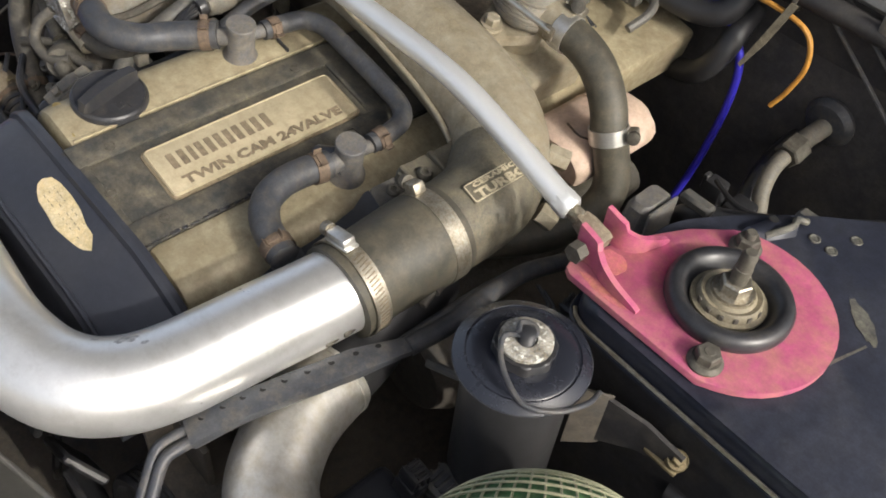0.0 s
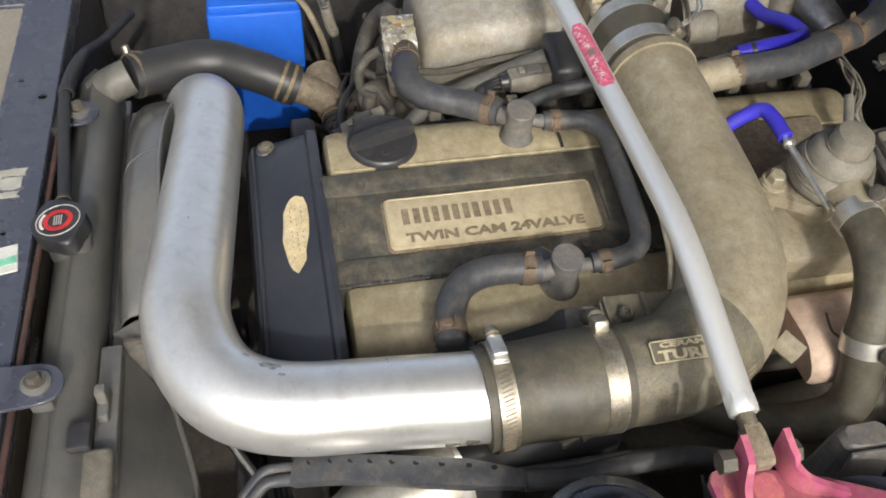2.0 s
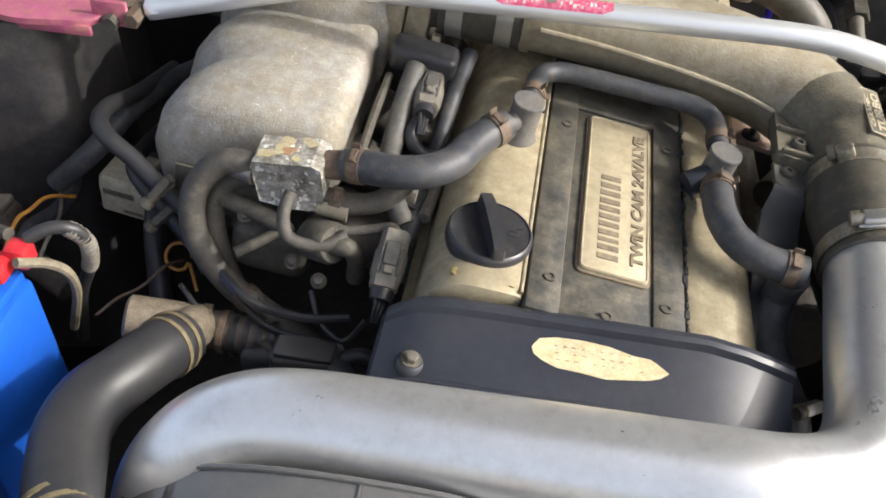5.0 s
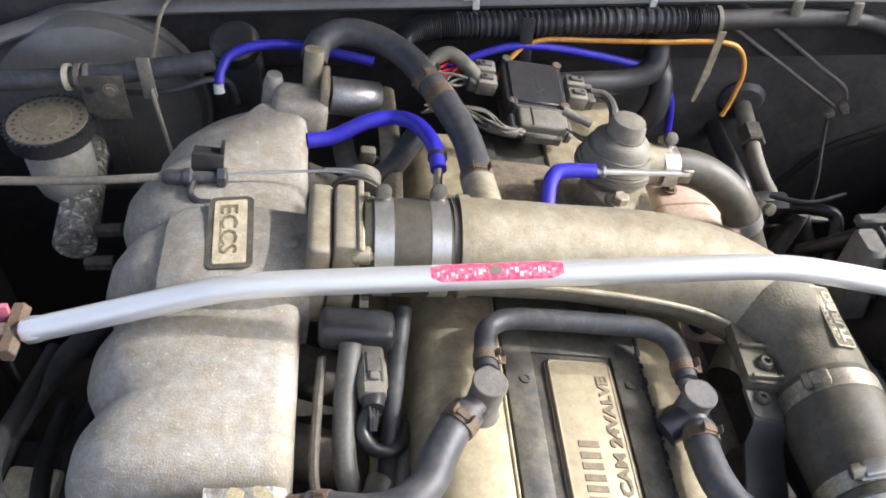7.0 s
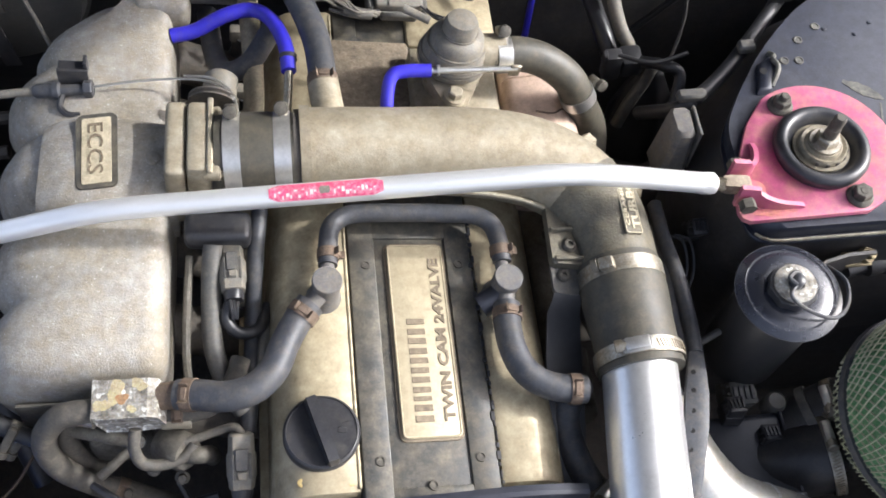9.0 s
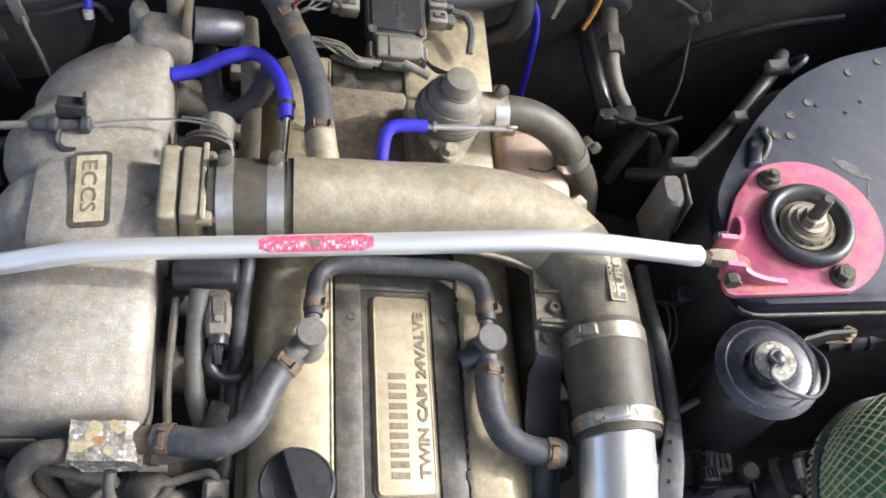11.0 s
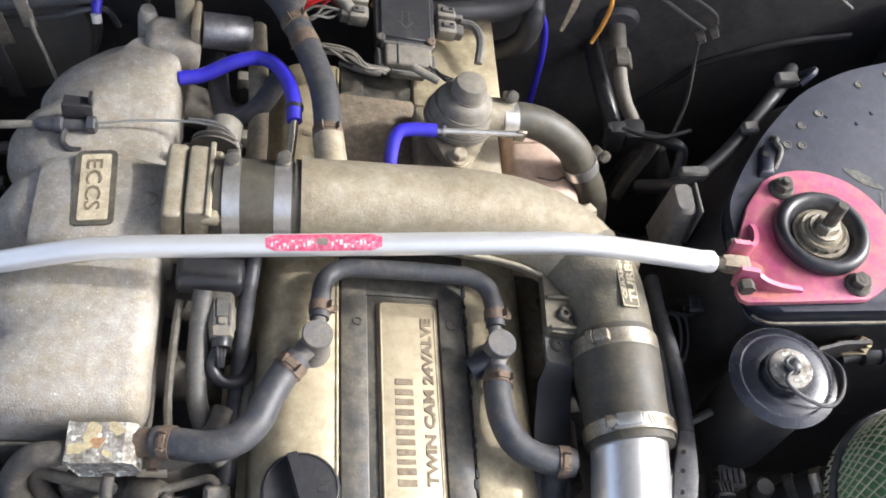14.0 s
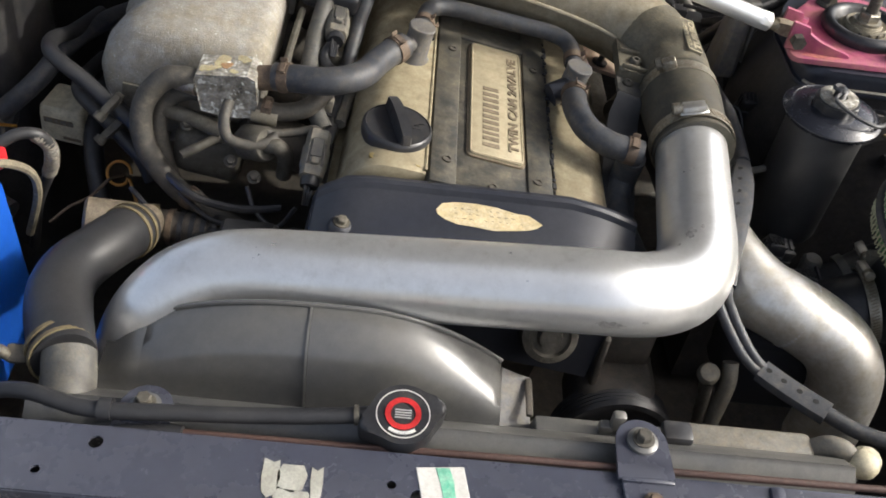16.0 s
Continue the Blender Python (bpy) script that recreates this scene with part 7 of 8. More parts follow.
# front left corner of the engine
hose("idle_hose", "fat dusty rubber hose looping from the idle block", [(-0.312, -0.052, 0.814), (-0.328, -0.052, 0.813), (-0.344, -0.054, 0.807), (-0.359, -0.062, 0.784), (-0.360, -0.073, 0.757), (-0.347, -0.083, 0.728), (-0.320, -0.091, 0.702), (-0.298, -0.095, 0.690), (-0.25, -0.11, 0.68), (-0.20, -0.13, 0.675)], 0.0118, "dustyhose", 16, 6, "", ((7, (0, -0.4, 1), "spring"),))
hose("idle_hose", "second dusty hose behind the idle block", [(-0.300, -0.044, 0.794), (-0.322, -0.042, 0.790), (-0.340, -0.046, 0.775), (-0.346, -0.056, 0.750), (-0.335, -0.066, 0.715), (-0.32, -0.07, 0.68)], 0.0100, "dustyhose", 14)
hose("small_hose", "thin dusty hose curling under the idle block", [(-0.275, -0.070, 0.812), (-0.276, -0.086, 0.800), (-0.268, -0.096, 0.786), (-0.248, -0.096, 0.782), (-0.230, -0.090, 0.786), (-0.222, -0.080, 0.790)], 0.0058, "dustyhose", 12)
hose("small_hose", "thin dusty hose to the cam sensor plug", [(-0.232, -0.078, 0.790), (-0.218, -0.074, 0.790), (-0.200, -0.070, 0.795), (-0.184, -0.070, 0.803), (-0.176, -0.080, 0.802)], 0.0046, "dustyhose", 12)
hose("bypass_hose", "dusty hose under the breather hose", [(-0.250, -0.052, 0.800), (-0.225, -0.052, 0.800), (-0.200, -0.044, 0.806), (-0.185, -0.026, 0.815), (-0.178, -0.005, 0.818)], 0.0098, "dustyhose", 14, 6, "", ((0, (0, -0.5, 1), "spring"),))
round_plug("wiring_plug", "long grey wiring plug by the timing cover", (-0.178, -0.104, 0.792), (0.02, -1, -0.50), (0, 0.2, 1), 0.0155, 0.062)
tb2 = thing("coolant_outlet", "greasy cast coolant outlet with small bolts", "casting")
part("casting", rbox((0.075, 0.05, 0.06), (-0.290, -0.045, 0.725), 0.016, 3), "greasy", tb2)
part("arm", sweep([(-0.276, -0.067, 0.762), (-0.292, -0.080, 0.757), (-0.312, -0.096, 0.748)], 0.0052, 10, 4), "greasy", tb2)
part("arm_end", lathe([(0.0065, -0.006), (0.0075, 0), (0.0065, 0.006), (0, 0.006)], basis((-0.276, -0.066, 0.762), (0, -0.5, 1), (1, 0, 0)), 12), "zinc", tb2)
part("crossbar", sweep([(-0.345, -0.050, 0.765), (-0.31, -0.060, 0.770), (-0.278, -0.066, 0.766)], 0.0085, 12, 4), "greasy", tb2)
part("drum", lathe([(0.017, 0), (0.019, 0.003), (0.019, 0.030), (0.016, 0.034), (0, 0.034)], basis((-0.252, -0.070, 0.765), (0.7, -0.5, 0.5), (0, 0, 1)), 22), "greasy", tb2)
part("elbow", sweep([(-0.235, -0.085, 0.775), (-0.218, -0.090, 0.785), (-0.208, -0.085, 0.770), (-0.206, -0.08, 0.74)], 0.0085, 14, 4), "greasy", tb2)
for p in ((-0.315, -0.062, 0.762), (-0.262, -0.092, 0.752), (-0.235, -0.10, 0.745), (-0.29, -0.100, 0.70)):
    bolted(tb2, p, 0.0050, 0.007, "greasy", (0, -0.5, 0.8))
for k, pts in enumerate(([(-0.33, -0.09, 0.715), (-0.29, -0.115, 0.712), (-0.24, -0.120, 0.715), (-0.20, -0.115, 0.725)], [(-0.31, -0.10, 0.70), (-0.27, -0.125, 0.695), (-0.22, -0.13, 0.70)], [(-0.24, -0.10, 0.73), (-0.225, -0.12, 0.715), (-0.20, -0.13, 0.71), (-0.185, -0.125, 0.74)], [(-0.36, -0.10, 0.69), (-0.33, -0.12, 0.68), (-0.30, -0.125, 0.665), (-0.25, -0.14, 0.66)])):
    cable("sensor_wire", "thin black greasy sensor wire at the engine's front", pts, 0.0028 if k else 0.0045, "black", "wire")
bx = thing("bracket_cluster", "bare steel hose brackets at the plenum corner", "bracket")
part("plate", rbox((0.040, 0.004, 0.07), (-0.372, -0.028, 0.735), 0.001), "greasy", bx)
part("foot", rbox((0.030, 0.030, 0.004), (-0.352, -0.04, 0.715), 0.001), "greasy", bx)
FR[0] = BODY
fl_ = hose("fuel_hose", "dusty grey fuel hose with a worm clamp at the plenum corner", [(-0.50, 0.20, 0.78), (-0.505, 0.12, 0.80), (-0.500, 0.05, 0.832), (-0.486, 0.005, 0.848), (-0.465, -0.020, 0.850), (-0.440, -0.030, 0.838), (-0.420, -0.040, 0.826), (-0.403, -0.048, 0.818), (-0.385, -0.055, 0.806), (-0.372, -0.058, 0.78)], 0.0085, "softblack", 14)
worm_clamp(fl_, (-0.406, -0.046, 0.820), (0.8, -0.35, -0.45), (0.1, -0.75, 0.7), 0.0090, 0.010, (20, 40), "greasy", "greasy")
fl_ = hose("fuel_hose", "second dusty fuel hose with a worm clamp", [(-0.49, 0.16, 0.74), (-0.485, 0.08, 0.765), (-0.465, 0.010, 0.795), (-0.440, -0.022, 0.798), (-0.420, -0.032, 0.785), (-0.405, -0.040, 0.772), (-0.385, -0.050, 0.755), (-0.375, -0.055, 0.73)], 0.0085, "softblack", 14)
worm_clamp(fl_, (-0.414, -0.036, 0.780), (0.75, -0.35, -0.55), (0.1, -0.75, 0.7), 0.0090, 0.010, (20, 40), "greasy", "greasy")
hose("fuel_hose", "third black hose low under the plenum", [(-0.46, 0.30, 0.66), (-0.47, 0.20, 0.70), (-0.48, 0.12, 0.72), (-0.47, 0.03, 0.70), (-0.44, -0.05, 0.64)], 0.0120, "black", 14)
hose("fuel_hose", "fat black hose beside the strut tower", [(-0.44, 0.28, 0.76), (-0.485, 0.20, 0.775), (-0.51, 0.12, 0.785), (-0.535, 0.06, 0.765), (-0.58, 0.04, 0.725)], 0.0120, "rubber", 14)

# relay box
rx = thing("relay_box", "ivory plastic relay box with dark print", "relay box")
RB = pose(-0.510, 0.070, 0.690, 0, 4, -7)
bm = loft([[(x, y, z) for x, y in rounded(w, d, 0.005, 3)] for z, w, d in ((0.0, 0.054, 0.054), (0.034, 0.053, 0.053), (0.044, 0.051, 0.050), (0.047, 0.047, 0.046))])
bm.transform(RB)
part("case", bm, "ivory", rx)
part("print_block", rbox((0.036, 0.0008, 0.0075), (-0.002, -0.0272, 0.029), 0.0002, 1, RB), "letter", rx)
part("print_block", rbox((0.022, 0.0008, 0.0045), (0.013, -0.0272, 0.006), 0.0002, 1, RB), "letter", rx)
for k, w in enumerate((0.007, 0.0025, 0.007, 0.007)):
    part("maker_mark", rbox((w, 0.0008, 0.0055), (-0.013 + 0.0088 * k, -0.0277, 0.029), 0.0002, 1, RB), "plug", rx)
part("bracket", rbox((0.05, 0.10, 0.004), (-0.522, 0.105, 0.687), 0.001), "bay", rx)

# thermostat and radiator hose
tm = thing("thermostat_housing", "dusty tan cast thermostat housing", "casting")
part("drum", lathe([(0.018, 0), (0.0215, 0.003), (0.0215, 0.070), (0.020, 0.074), (0, 0.074)], basis((-0.424, -0.134, 0.738), (0.97, 0.18, -0.20), (0, 0, 1)), 30), "tancast", tm)
part("inlet", sweep([(-0.357, -0.174, 0.766), (-0.358, -0.148, 0.750), (-0.362, -0.125, 0.730)], 0.020, 20, 4), "tancast", tm)
part("body", sweep([(-0.355, -0.122, 0.724), (-0.335, -0.120, 0.722), (-0.30, -0.122, 0.720), (-0.25, -0.12, 0.70)], 0.018, 18, 4), "grime", tm)
for k in range(4):
    part("rib", ring(0.0185, 0.005, 0.002, basis((-0.325 + 0.012 * k, -0.121, 0.721), (1, 0, -0.05), (0, 0, 1)), 20), "black", tm)
part("end_band", ring(0.0216, 0.008, 0.0015, basis((-0.3555, -0.1215, 0.7238), (0.97, 0.18, -0.20), (0, 0, 1)), 30), "dullbrass", tm)
part("second_band", ring(0.0190, 0.006, 0.0014, basis((-0.337, -0.1205, 0.722), (1, 0, -0.05), (0, 0, 1)), 30), "rust", tm)
RH = [(-0.356, -0.366, 0.798), (-0.368, -0.342, 0.795), (-0.380, -0.314, 0.791), (-0.388, -0.285, 0.790), (-0.386, -0.255, 0.788), (-0.374, -0.228, 0.785), (-0.365, -0.204, 0.779), (-0.359, -0.184, 0.771), (-0.357, -0.168, 0.764)]
rh_ = hose("radiator_hose", "fat black radiator hose arching to the thermostat", RH, lambda u: 0.0262 + 0.0026 * math.sin(math.pi * min(1, 1.5 * u)), "softblack", 28, 6)
for at, ax in (((-0.366, -0.3535, 0.7955), (-0.58, 0.78, -0.18)), ((-0.3595, -0.3620, 0.7973), (-0.58, 0.78, -0.18)), ((-0.3580, -0.1760, 0.7675), (0.2, 0.85, -0.40)), ((-0.3600, -0.1860, 0.7715), (0.25, 0.85, -0.36))):
    part("wire_clamp", ring(0.0264, 0.0042, 0.0016, basis(at, ax, (0, 0, 1)), 30), "dullbrass", rh_, "dull brass hose band")
part("clamp_lug", rbox((0.020, 0.016, 0.014), (0, 0, 0), 0.004, 2, basis((-0.394, -0.366, 0.798), (0.3, -0.5, 0.8), (1, 0, 0))), "greasy", rh_)
part("clamp_screw", lathe([(0.005, 0), (0.005, 0.012), (0.003, 0.014), (0, 0.014)], basis((-0.400, -0.370, 0.800), (-0.4, -0.2, 0.8), (1, 0, 0)), 12), "zinc", rh_)
sb_ = thing("sensor_plug_box", "black plug housing with a taped loom by the timing cover", "connector")
part("housing", rbox((0.060, 0.030, 0.028), (-0.243, -0.168, 0.762), 0.006, 3), "black", sb_)
part("lid", rbox((0.050, 0.022, 0.006), (-0.243, -0.170, 0.778), 0.002, 2), "softblack", sb_)
part("loom", sweep([(-0.215, -0.165, 0.765), (-0.195, -0.160, 0.768), (-0.180, -0.165, 0.755), (-0.17, -0.17, 0.72)], 0.007, 10, 5), "softblack", sb_)
part("loom", sweep([(-0.270, -0.165, 0.760), (-0.285, -0.150, 0.750), (-0.29, -0.13, 0.72)], 0.006, 10, 5), "softblack", sb_)
hose("lower_loom", "dark wiring loom at the engine's front corner", [(-0.19, -0.19, 0.76), (-0.22, -0.175, 0.765), (-0.26, -0.165, 0.755), (-0.30, -0.16, 0.74)], 0.011, "black", 12)
wire_ring = thing("dipstick_loop", "rusty orange wire loop", "wire")
part("loop", sweep([(-0.428 + 0.014 * math.cos(a), -0.012 + 0.010 * math.sin(a), 0.696 + 0.010 * math.sin(a)) for a in [2 * math.pi * k / 14 for k in range(14)]] + [(-0.404, -0.035, 0.672)], 0.0019, 8, 3), "orange", wire_ring)

# firewall fittings
cd = thing("harness_conduit", "ribbed black wiring conduit along the firewall", "conduit")
CON = [(-0.150, 0.500, 0.925), (-0.128, 0.520, 0.936), (-0.09, 0.530, 0.938), (0.0, 0.535, 0.937), (0.10, 0.537, 0.937), (0.20, 0.538, 0.936), (0.235, 0.540, 0.934)]
pp = smooth_path(CON, 50)
part("tube", sweep([tuple(p) for p in pp], lambda u: 0.0150 + 0.0010 * (1 if int(u * 300) % 2 else -1), 18, 1), "black", cd)
part("tail", sweep([(0.235, 0.540, 0.934), (0.32, 0.547, 0.932), (0.42, 0.55, 0.925), (0.50, 0.545, 0.90), (0.60, 0.55, 0.88)], 0.0125, 14, 6), "bay", cd)
part("holder", rbox((0.016, 0.006, 0.075), (0.004, 0.521, 0.915), 0.002), "black", cd)
part("holder", rbox((0.014, 0.006, 0.030), (0.330, 0.540, 0.945), 0.002), "plug", cd)
part("holder", rbox((0.014, 0.006, 0.030), (0.405, 0.540, 0.940), 0.002), "plug", cd)
zt = thing("cable_tie", "pale grey cable tie with a long tail", "cable tie")
part("loop", ring(0.0165, 0.005, 0.0012, basis((0.236, 0.540, 0.934), (1, 0, 0), (0, 0, 1)), 20), "plug", zt)
part("tail", loft([[(0.234, 0.522, 0.930), (0.243, 0.522, 0.930), (0.243, 0.520, 0.930), (0.234, 0.520, 0.930)], [(0.221, 0.508, 0.880), (0.230, 0.508, 0.880), (0.230, 0.506, 0.880), (0.221, 0.506, 0.880)], [(0.212, 0.500, 0.848), (0.216, 0.500, 0.846), (0.216, 0.498, 0.846), (0.212, 0.498, 0.848)]]), "tancap", zt)
cable("orange_wire", "orange wire strung along the firewall conduit", [(-0.03, 0.50, 0.885), (-0.012, 0.515, 0.905), (0.02, 0.522, 0.922), (0.096, 0.524, 0.919), (0.17, 0.522, 0.917), (0.236, 0.520, 0.917), (0.266, 0.522, 0.905), (0.278, 0.520, 0.875), (0.272, 0.515, 0.84), (0.262, 0.51, 0.815)], 0.0030, "orange", "wire")
hose("blue_hose", "bright blue silicone hose along the firewall, cut end", [(-0.343, 0.448, 0.921), (-0.340, 0.460, 0.932), (-0.328, 0.474, 0.942), (-0.300, 0.482, 0.947), (-0.262, 0.490, 0.942), (-0.22, 0.492, 0.930), (-0.175, 0.490, 0.918)], 0.0056, "blue", 12)
solo("hose_plug", lathe([(0.0058, 0), (0.0058, 0.010), (0, 0.011)], basis((-0.3435, 0.444, 0.912), (0, 0.3, 1), (1, 0, 0)), 12), "white", "white plug in the blue hose end", "plug")
hose("blue_hose", "bright blue silicone hose behind the ignition module", [(-0.092, 0.505, 0.895), (-0.06, 0.515, 0.905), (-0.02, 0.520, 0.915), (0.015, 0.522, 0.915), (0.06, 0.525, 0.906), (0.12, 0.527, 0.890), (0.165, 0.530, 0.872), (0.196, 0.532, 0.835), (0.205, 0.530, 0.775), (0.20, 0.52, 0.68), (0.19, 0.50, 0.60)], 0.0050, "blue", 12)
hose("heater_hose", "fat black heater hose behind the engine", [(0.02, 0.50, 0.872), (0.07, 0.505, 0.872), (0.13, 0.515, 0.868), (0.165, 0.525, 0.880), (0.172, 0.545, 0.905), (0.172, 0.575, 0.91)], 0.0150, "softblack", 16)
hose("heater_hose", "second black heater hose dropping behind the engine", [(0.178, 0.565, 0.875), (0.181, 0.540, 0.862), (0.180, 0.522, 0.838), (0.170, 0.516, 0.812), (0.150, 0.520, 0.790), (0.12, 0.53, 0.775)], 0.0150, "softblack", 16)
hose("heater_hose", "short dusty hose by the coolant joiner", [(-0.125, 0.470, 0.895), (-0.110, 0.490, 0.915), (-0.088, 0.498, 0.922), (-0.068, 0.488, 0.912), (-0.055, 0.475, 0.90)], 0.0085, "plug", 12)
acp = thing("air_conditioning_pipe", "dull aluminium air conditioning pipe with a hex union", "pipe")
part("grommet", lathe([(0.030, 0), (0.032, 0.006), (0.026, 0.014), (0.018, 0.016), (0, 0.016)], basis((0.312, 0.577, 0.795), (-0.05, -1, -0.15), (0, 0, 1)), 28), "rubber", acp)
part("pipe", sweep([(0.312, 0.565, 0.792), (0.309, 0.53, 0.787), (0.308, 0.505, 0.782)], 0.0115, 16, 3), "plug", acp)
part("union", prism(hexagon(0.0165), 0, 0.026, 0.002, 1, basis((0.309, 0.520, 0.785), (0, -1, -0.2), (1, 0, 0))), "greasy", acp)
part("lower_pipe", sweep([(0.308, 0.505, 0.782), (0.308, 0.478, 0.772), (0.315, 0.455, 0.755), (0.327, 0.440, 0.735), (0.33, 0.43, 0.70)], 0.0095, 16, 5), "plug", acp)
part("second_pipe", sweep([(0.285, 0.575, 0.75), (0.288, 0.52, 0.745), (0.298, 0.47, 0.73), (0.31, 0.44, 0.70)], 0.0125, 14, 5), "black", acp)
for pts in ([(0.150, 0.545, 0.985), (0.185, 0.556, 0.970), (0.215, 0.562, 0.949), (0.29, 0.564, 0.895), (0.36, 0.564, 0.845), (0.438, 0.562, 0.788)], [(0.205, 0.548, 0.985), (0.264, 0.560, 0.948), (0.34, 0.563, 0.895), (0.40, 0.563, 0.850), (0.441, 0.562, 0.820), (0.452, 0.562, 0.800)], [(0.436, 0.562, 0.768), (0.442, 0.556, 0.72), (0.446, 0.54, 0.66), (0.43, 0.51, 0.62)], [(0.55, 0.56, 0.98), (0.555, 0.54, 0.93), (0.575, 0.53, 0.89), (0.61, 0.53, 0.86)]):
    cable("bonnet_cable", "thin grey cable crossing the firewall", pts, 0.0027, "stub")
for x, z in ((0.436, 0.776), (0.452, 0.786)):
    connector("cable_plug", "small grey plug where the firewall cables end", (x, 0.560, z), (0.5, 0, -0.85), (0, 1, 0), (0.012, 0.012, 0.018), "plug")
bt2 = thing("wiring_boot", "pleated black rubber wiring boot", "boot")
prof = []
for k in range(5):
    prof += [(0.030 - 0.001 * k, 0.016 * k), (0.022 - 0.001 * k, 0.016 * k + 0.008)]
part("bellows", lathe(prof + [(0, 0.08)], basis((0.52, 0.56, 0.965), (1, -0.1, -0.05), (0, 0, 1)), 24), "black", bt2)
part("plug", rbox((0.06, 0.05, 0.05), (0.62, 0.55, 0.96), 0.012), "plug", bt2)

# right side harness and bracket
bx2 = thing("solenoid_cover", "grey plastic solenoid cover by the strut tower", "cover")
part("cover", loft([[(x0, 0.198 - g, z), (x0 - 0.001, 0.228, z), (x0 + 0.004, 0.234, z), (0.318, 0.234, z), (0.323, 0.228, z), (0.322, 0.198 - g, z), (0.316, 0.193 - g, z), (x0 + 0.005, 0.193 - g, z)] for z, x0, g in ((0.80, 0.291, 0.010), (0.840, 0.295, 0.004), (0.877, 0.2985, 0.0))] + [[(0.3015, 0.202, 0.882), (0.3010, 0.226, 0.882), (0.3045, 0.230, 0.882), (0.316, 0.230, 0.882), (0.319, 0.226, 0.882), (0.3185, 0.202, 0.882), (0.315, 0.198, 0.882), (0.3050, 0.198, 0.882)]]), "stub", bx2)
part("back_lip", rbox((0.003, 0.040, 0.066), (0.3255, 0.212, 0.851), 0.001), "stub", bx2)
hn = thing("wing_harness", "dusty black taped harness along the tower", "wiring harness")
part("loom", sweep([(0.30, 0.30, 0.78), (0.318, 0.262, 0.835), (0.338, 0.258, 0.856), (0.379, 0.288, 0.860), (0.430, 0.341, 0.862), (0.480, 0.398, 0.862), (0.51, 0.44, 0.84)], 0.0088, 12, 6), "softblack", hn)
part("clip", rbox((0.034, 0.014, 0.012), (0.334, 0.258, 0.866), 0.003, 1, None), "dullplug", hn)
part("clip", rbox((0.020, 0.016, 0.012), (0.412, 0.316, 0.874), 0.003, 1, None), "dullplug", hn, "pale dusty clip")
part("clip", rbox((0.028, 0.018, 0.014), (0.476, 0.390, 0.876), 0.003, 1, pose(0, 0, 0)), "dullplug", hn, "pale dusty clip")
part("strap", sweep([(0.486, 0.376, 0.884), (0.500, 0.384, 0.893), (0.506, 0.394, 0.889), (0.500, 0.402, 0.872)], 0.0045, 8, 4), "towerpaint", hn)
part("branch", sweep([(0.33, 0.40, 0.755), (0.35, 0.375, 0.775), (0.37, 0.36, 0.77), (0.355, 0.32, 0.74)], 0.008, 10, 6), "black", hn)
part("branch", sweep([(0.29, 0.385, 0.79), (0.33, 0.365, 0.795), (0.375, 0.372, 0.80)], 0.0030, 8, 4), "softblack", hn)
cl = thing("fitting_cluster", "dark pipe fitting with plugs below the air conditioning pipe", "fitting")
part("block", rbox((0.030, 0.034, 0.030), (0.318, 0.408, 0.748), 0.006, 2, pose(0, 0, 0)), "softblack", cl)
part("side_plug", rbox((0.024, 0.020, 0.044), (0.288, 0.395, 0.760), 0.004, 2), "softblack", cl)
part("tab", rbox((0.006, 0.010, 0.020), (0.276, 0.392, 0.776), 0.001, 1), "softblack", cl)
part("cross_bar", sweep([(0.305, 0.402, 0.742), (0.345, 0.402, 0.736), (0.386, 0.402, 0.729)], 0.0048, 8, 2), "dullplug", cl)
part("hanger", sweep([(0.348, 0.398, 0.746), (0.340, 0.392, 0.722), (0.322, 0.380, 0.690), (0.310, 0.372, 0.655)], 0.0085, 10, 4), "dullplug", cl)
solo("dust_boot", loft([[(0.352 + w * math.cos(a) * (1 + 0.16 * math.cos(5 * a + z * 40)), 0.404 + 0.75 * w * math.sin(a) * (1 + 0.16 * math.sin(4 * a)), z) for a in [2 * math.pi * k / 28 for k in range(28)]] for z, w in ((0.747, 0.004), (0.740, 0.011), (0.715, 0.022), (0.680, 0.034), (0.640, 0.044), (0.560, 0.050))]), "softblack", "folded soft black boot hanging behind the engine", "boot", angle=60)
cable("bulkhead_pipe", "thin dark pipe clipped along the firewall", [(0.36, 0.566, 0.60), (0.393, 0.566, 0.639), (0.434, 0.566, 0.689), (0.457, 0.566, 0.713), (0.51, 0.566, 0.737), (0.576, 0.566, 0.760), (0.66, 0.566, 0.775)], 0.0055, "softblack", "pipe")
connector("wiring_plug", "dull black wiring plug below the solenoid cover", (0.325, 0.12, 0.80), (0, -0.3, 0.9), (1, 0, 0), (0.024, 0.022, 0.035), "black")
for k, dx in enumerate((0.0, 0.008)):
    cable("loop_wire", "thin black wire loop beside the turbo", [(0.285 + dx, 0.11, 0.81), (0.305 + dx, 0.105, 0.80), (0.310 + dx, 0.08, 0.775), (0.295 + dx, 0.05, 0.755)], 0.0020, "black", "wire")
bn = thing("tower_bracket", "dark steel bracket with a zinc bolt in front of the tower", "bracket")
part("plate", rbox((0.030, 0.018, 0.004), (0.476, 0.050, 0.832), 0.0015), "dullbrass", bn)
part("bush", lathe([(0.0090, 0), (0.0090, 0.005), (0.0075, 0.007), (0, 0.007)], basis((0.484, 0.052, 0.834), (0.25, -0.35, 0.9), (1, 0, 0)), 20), "dullbrass", bn)
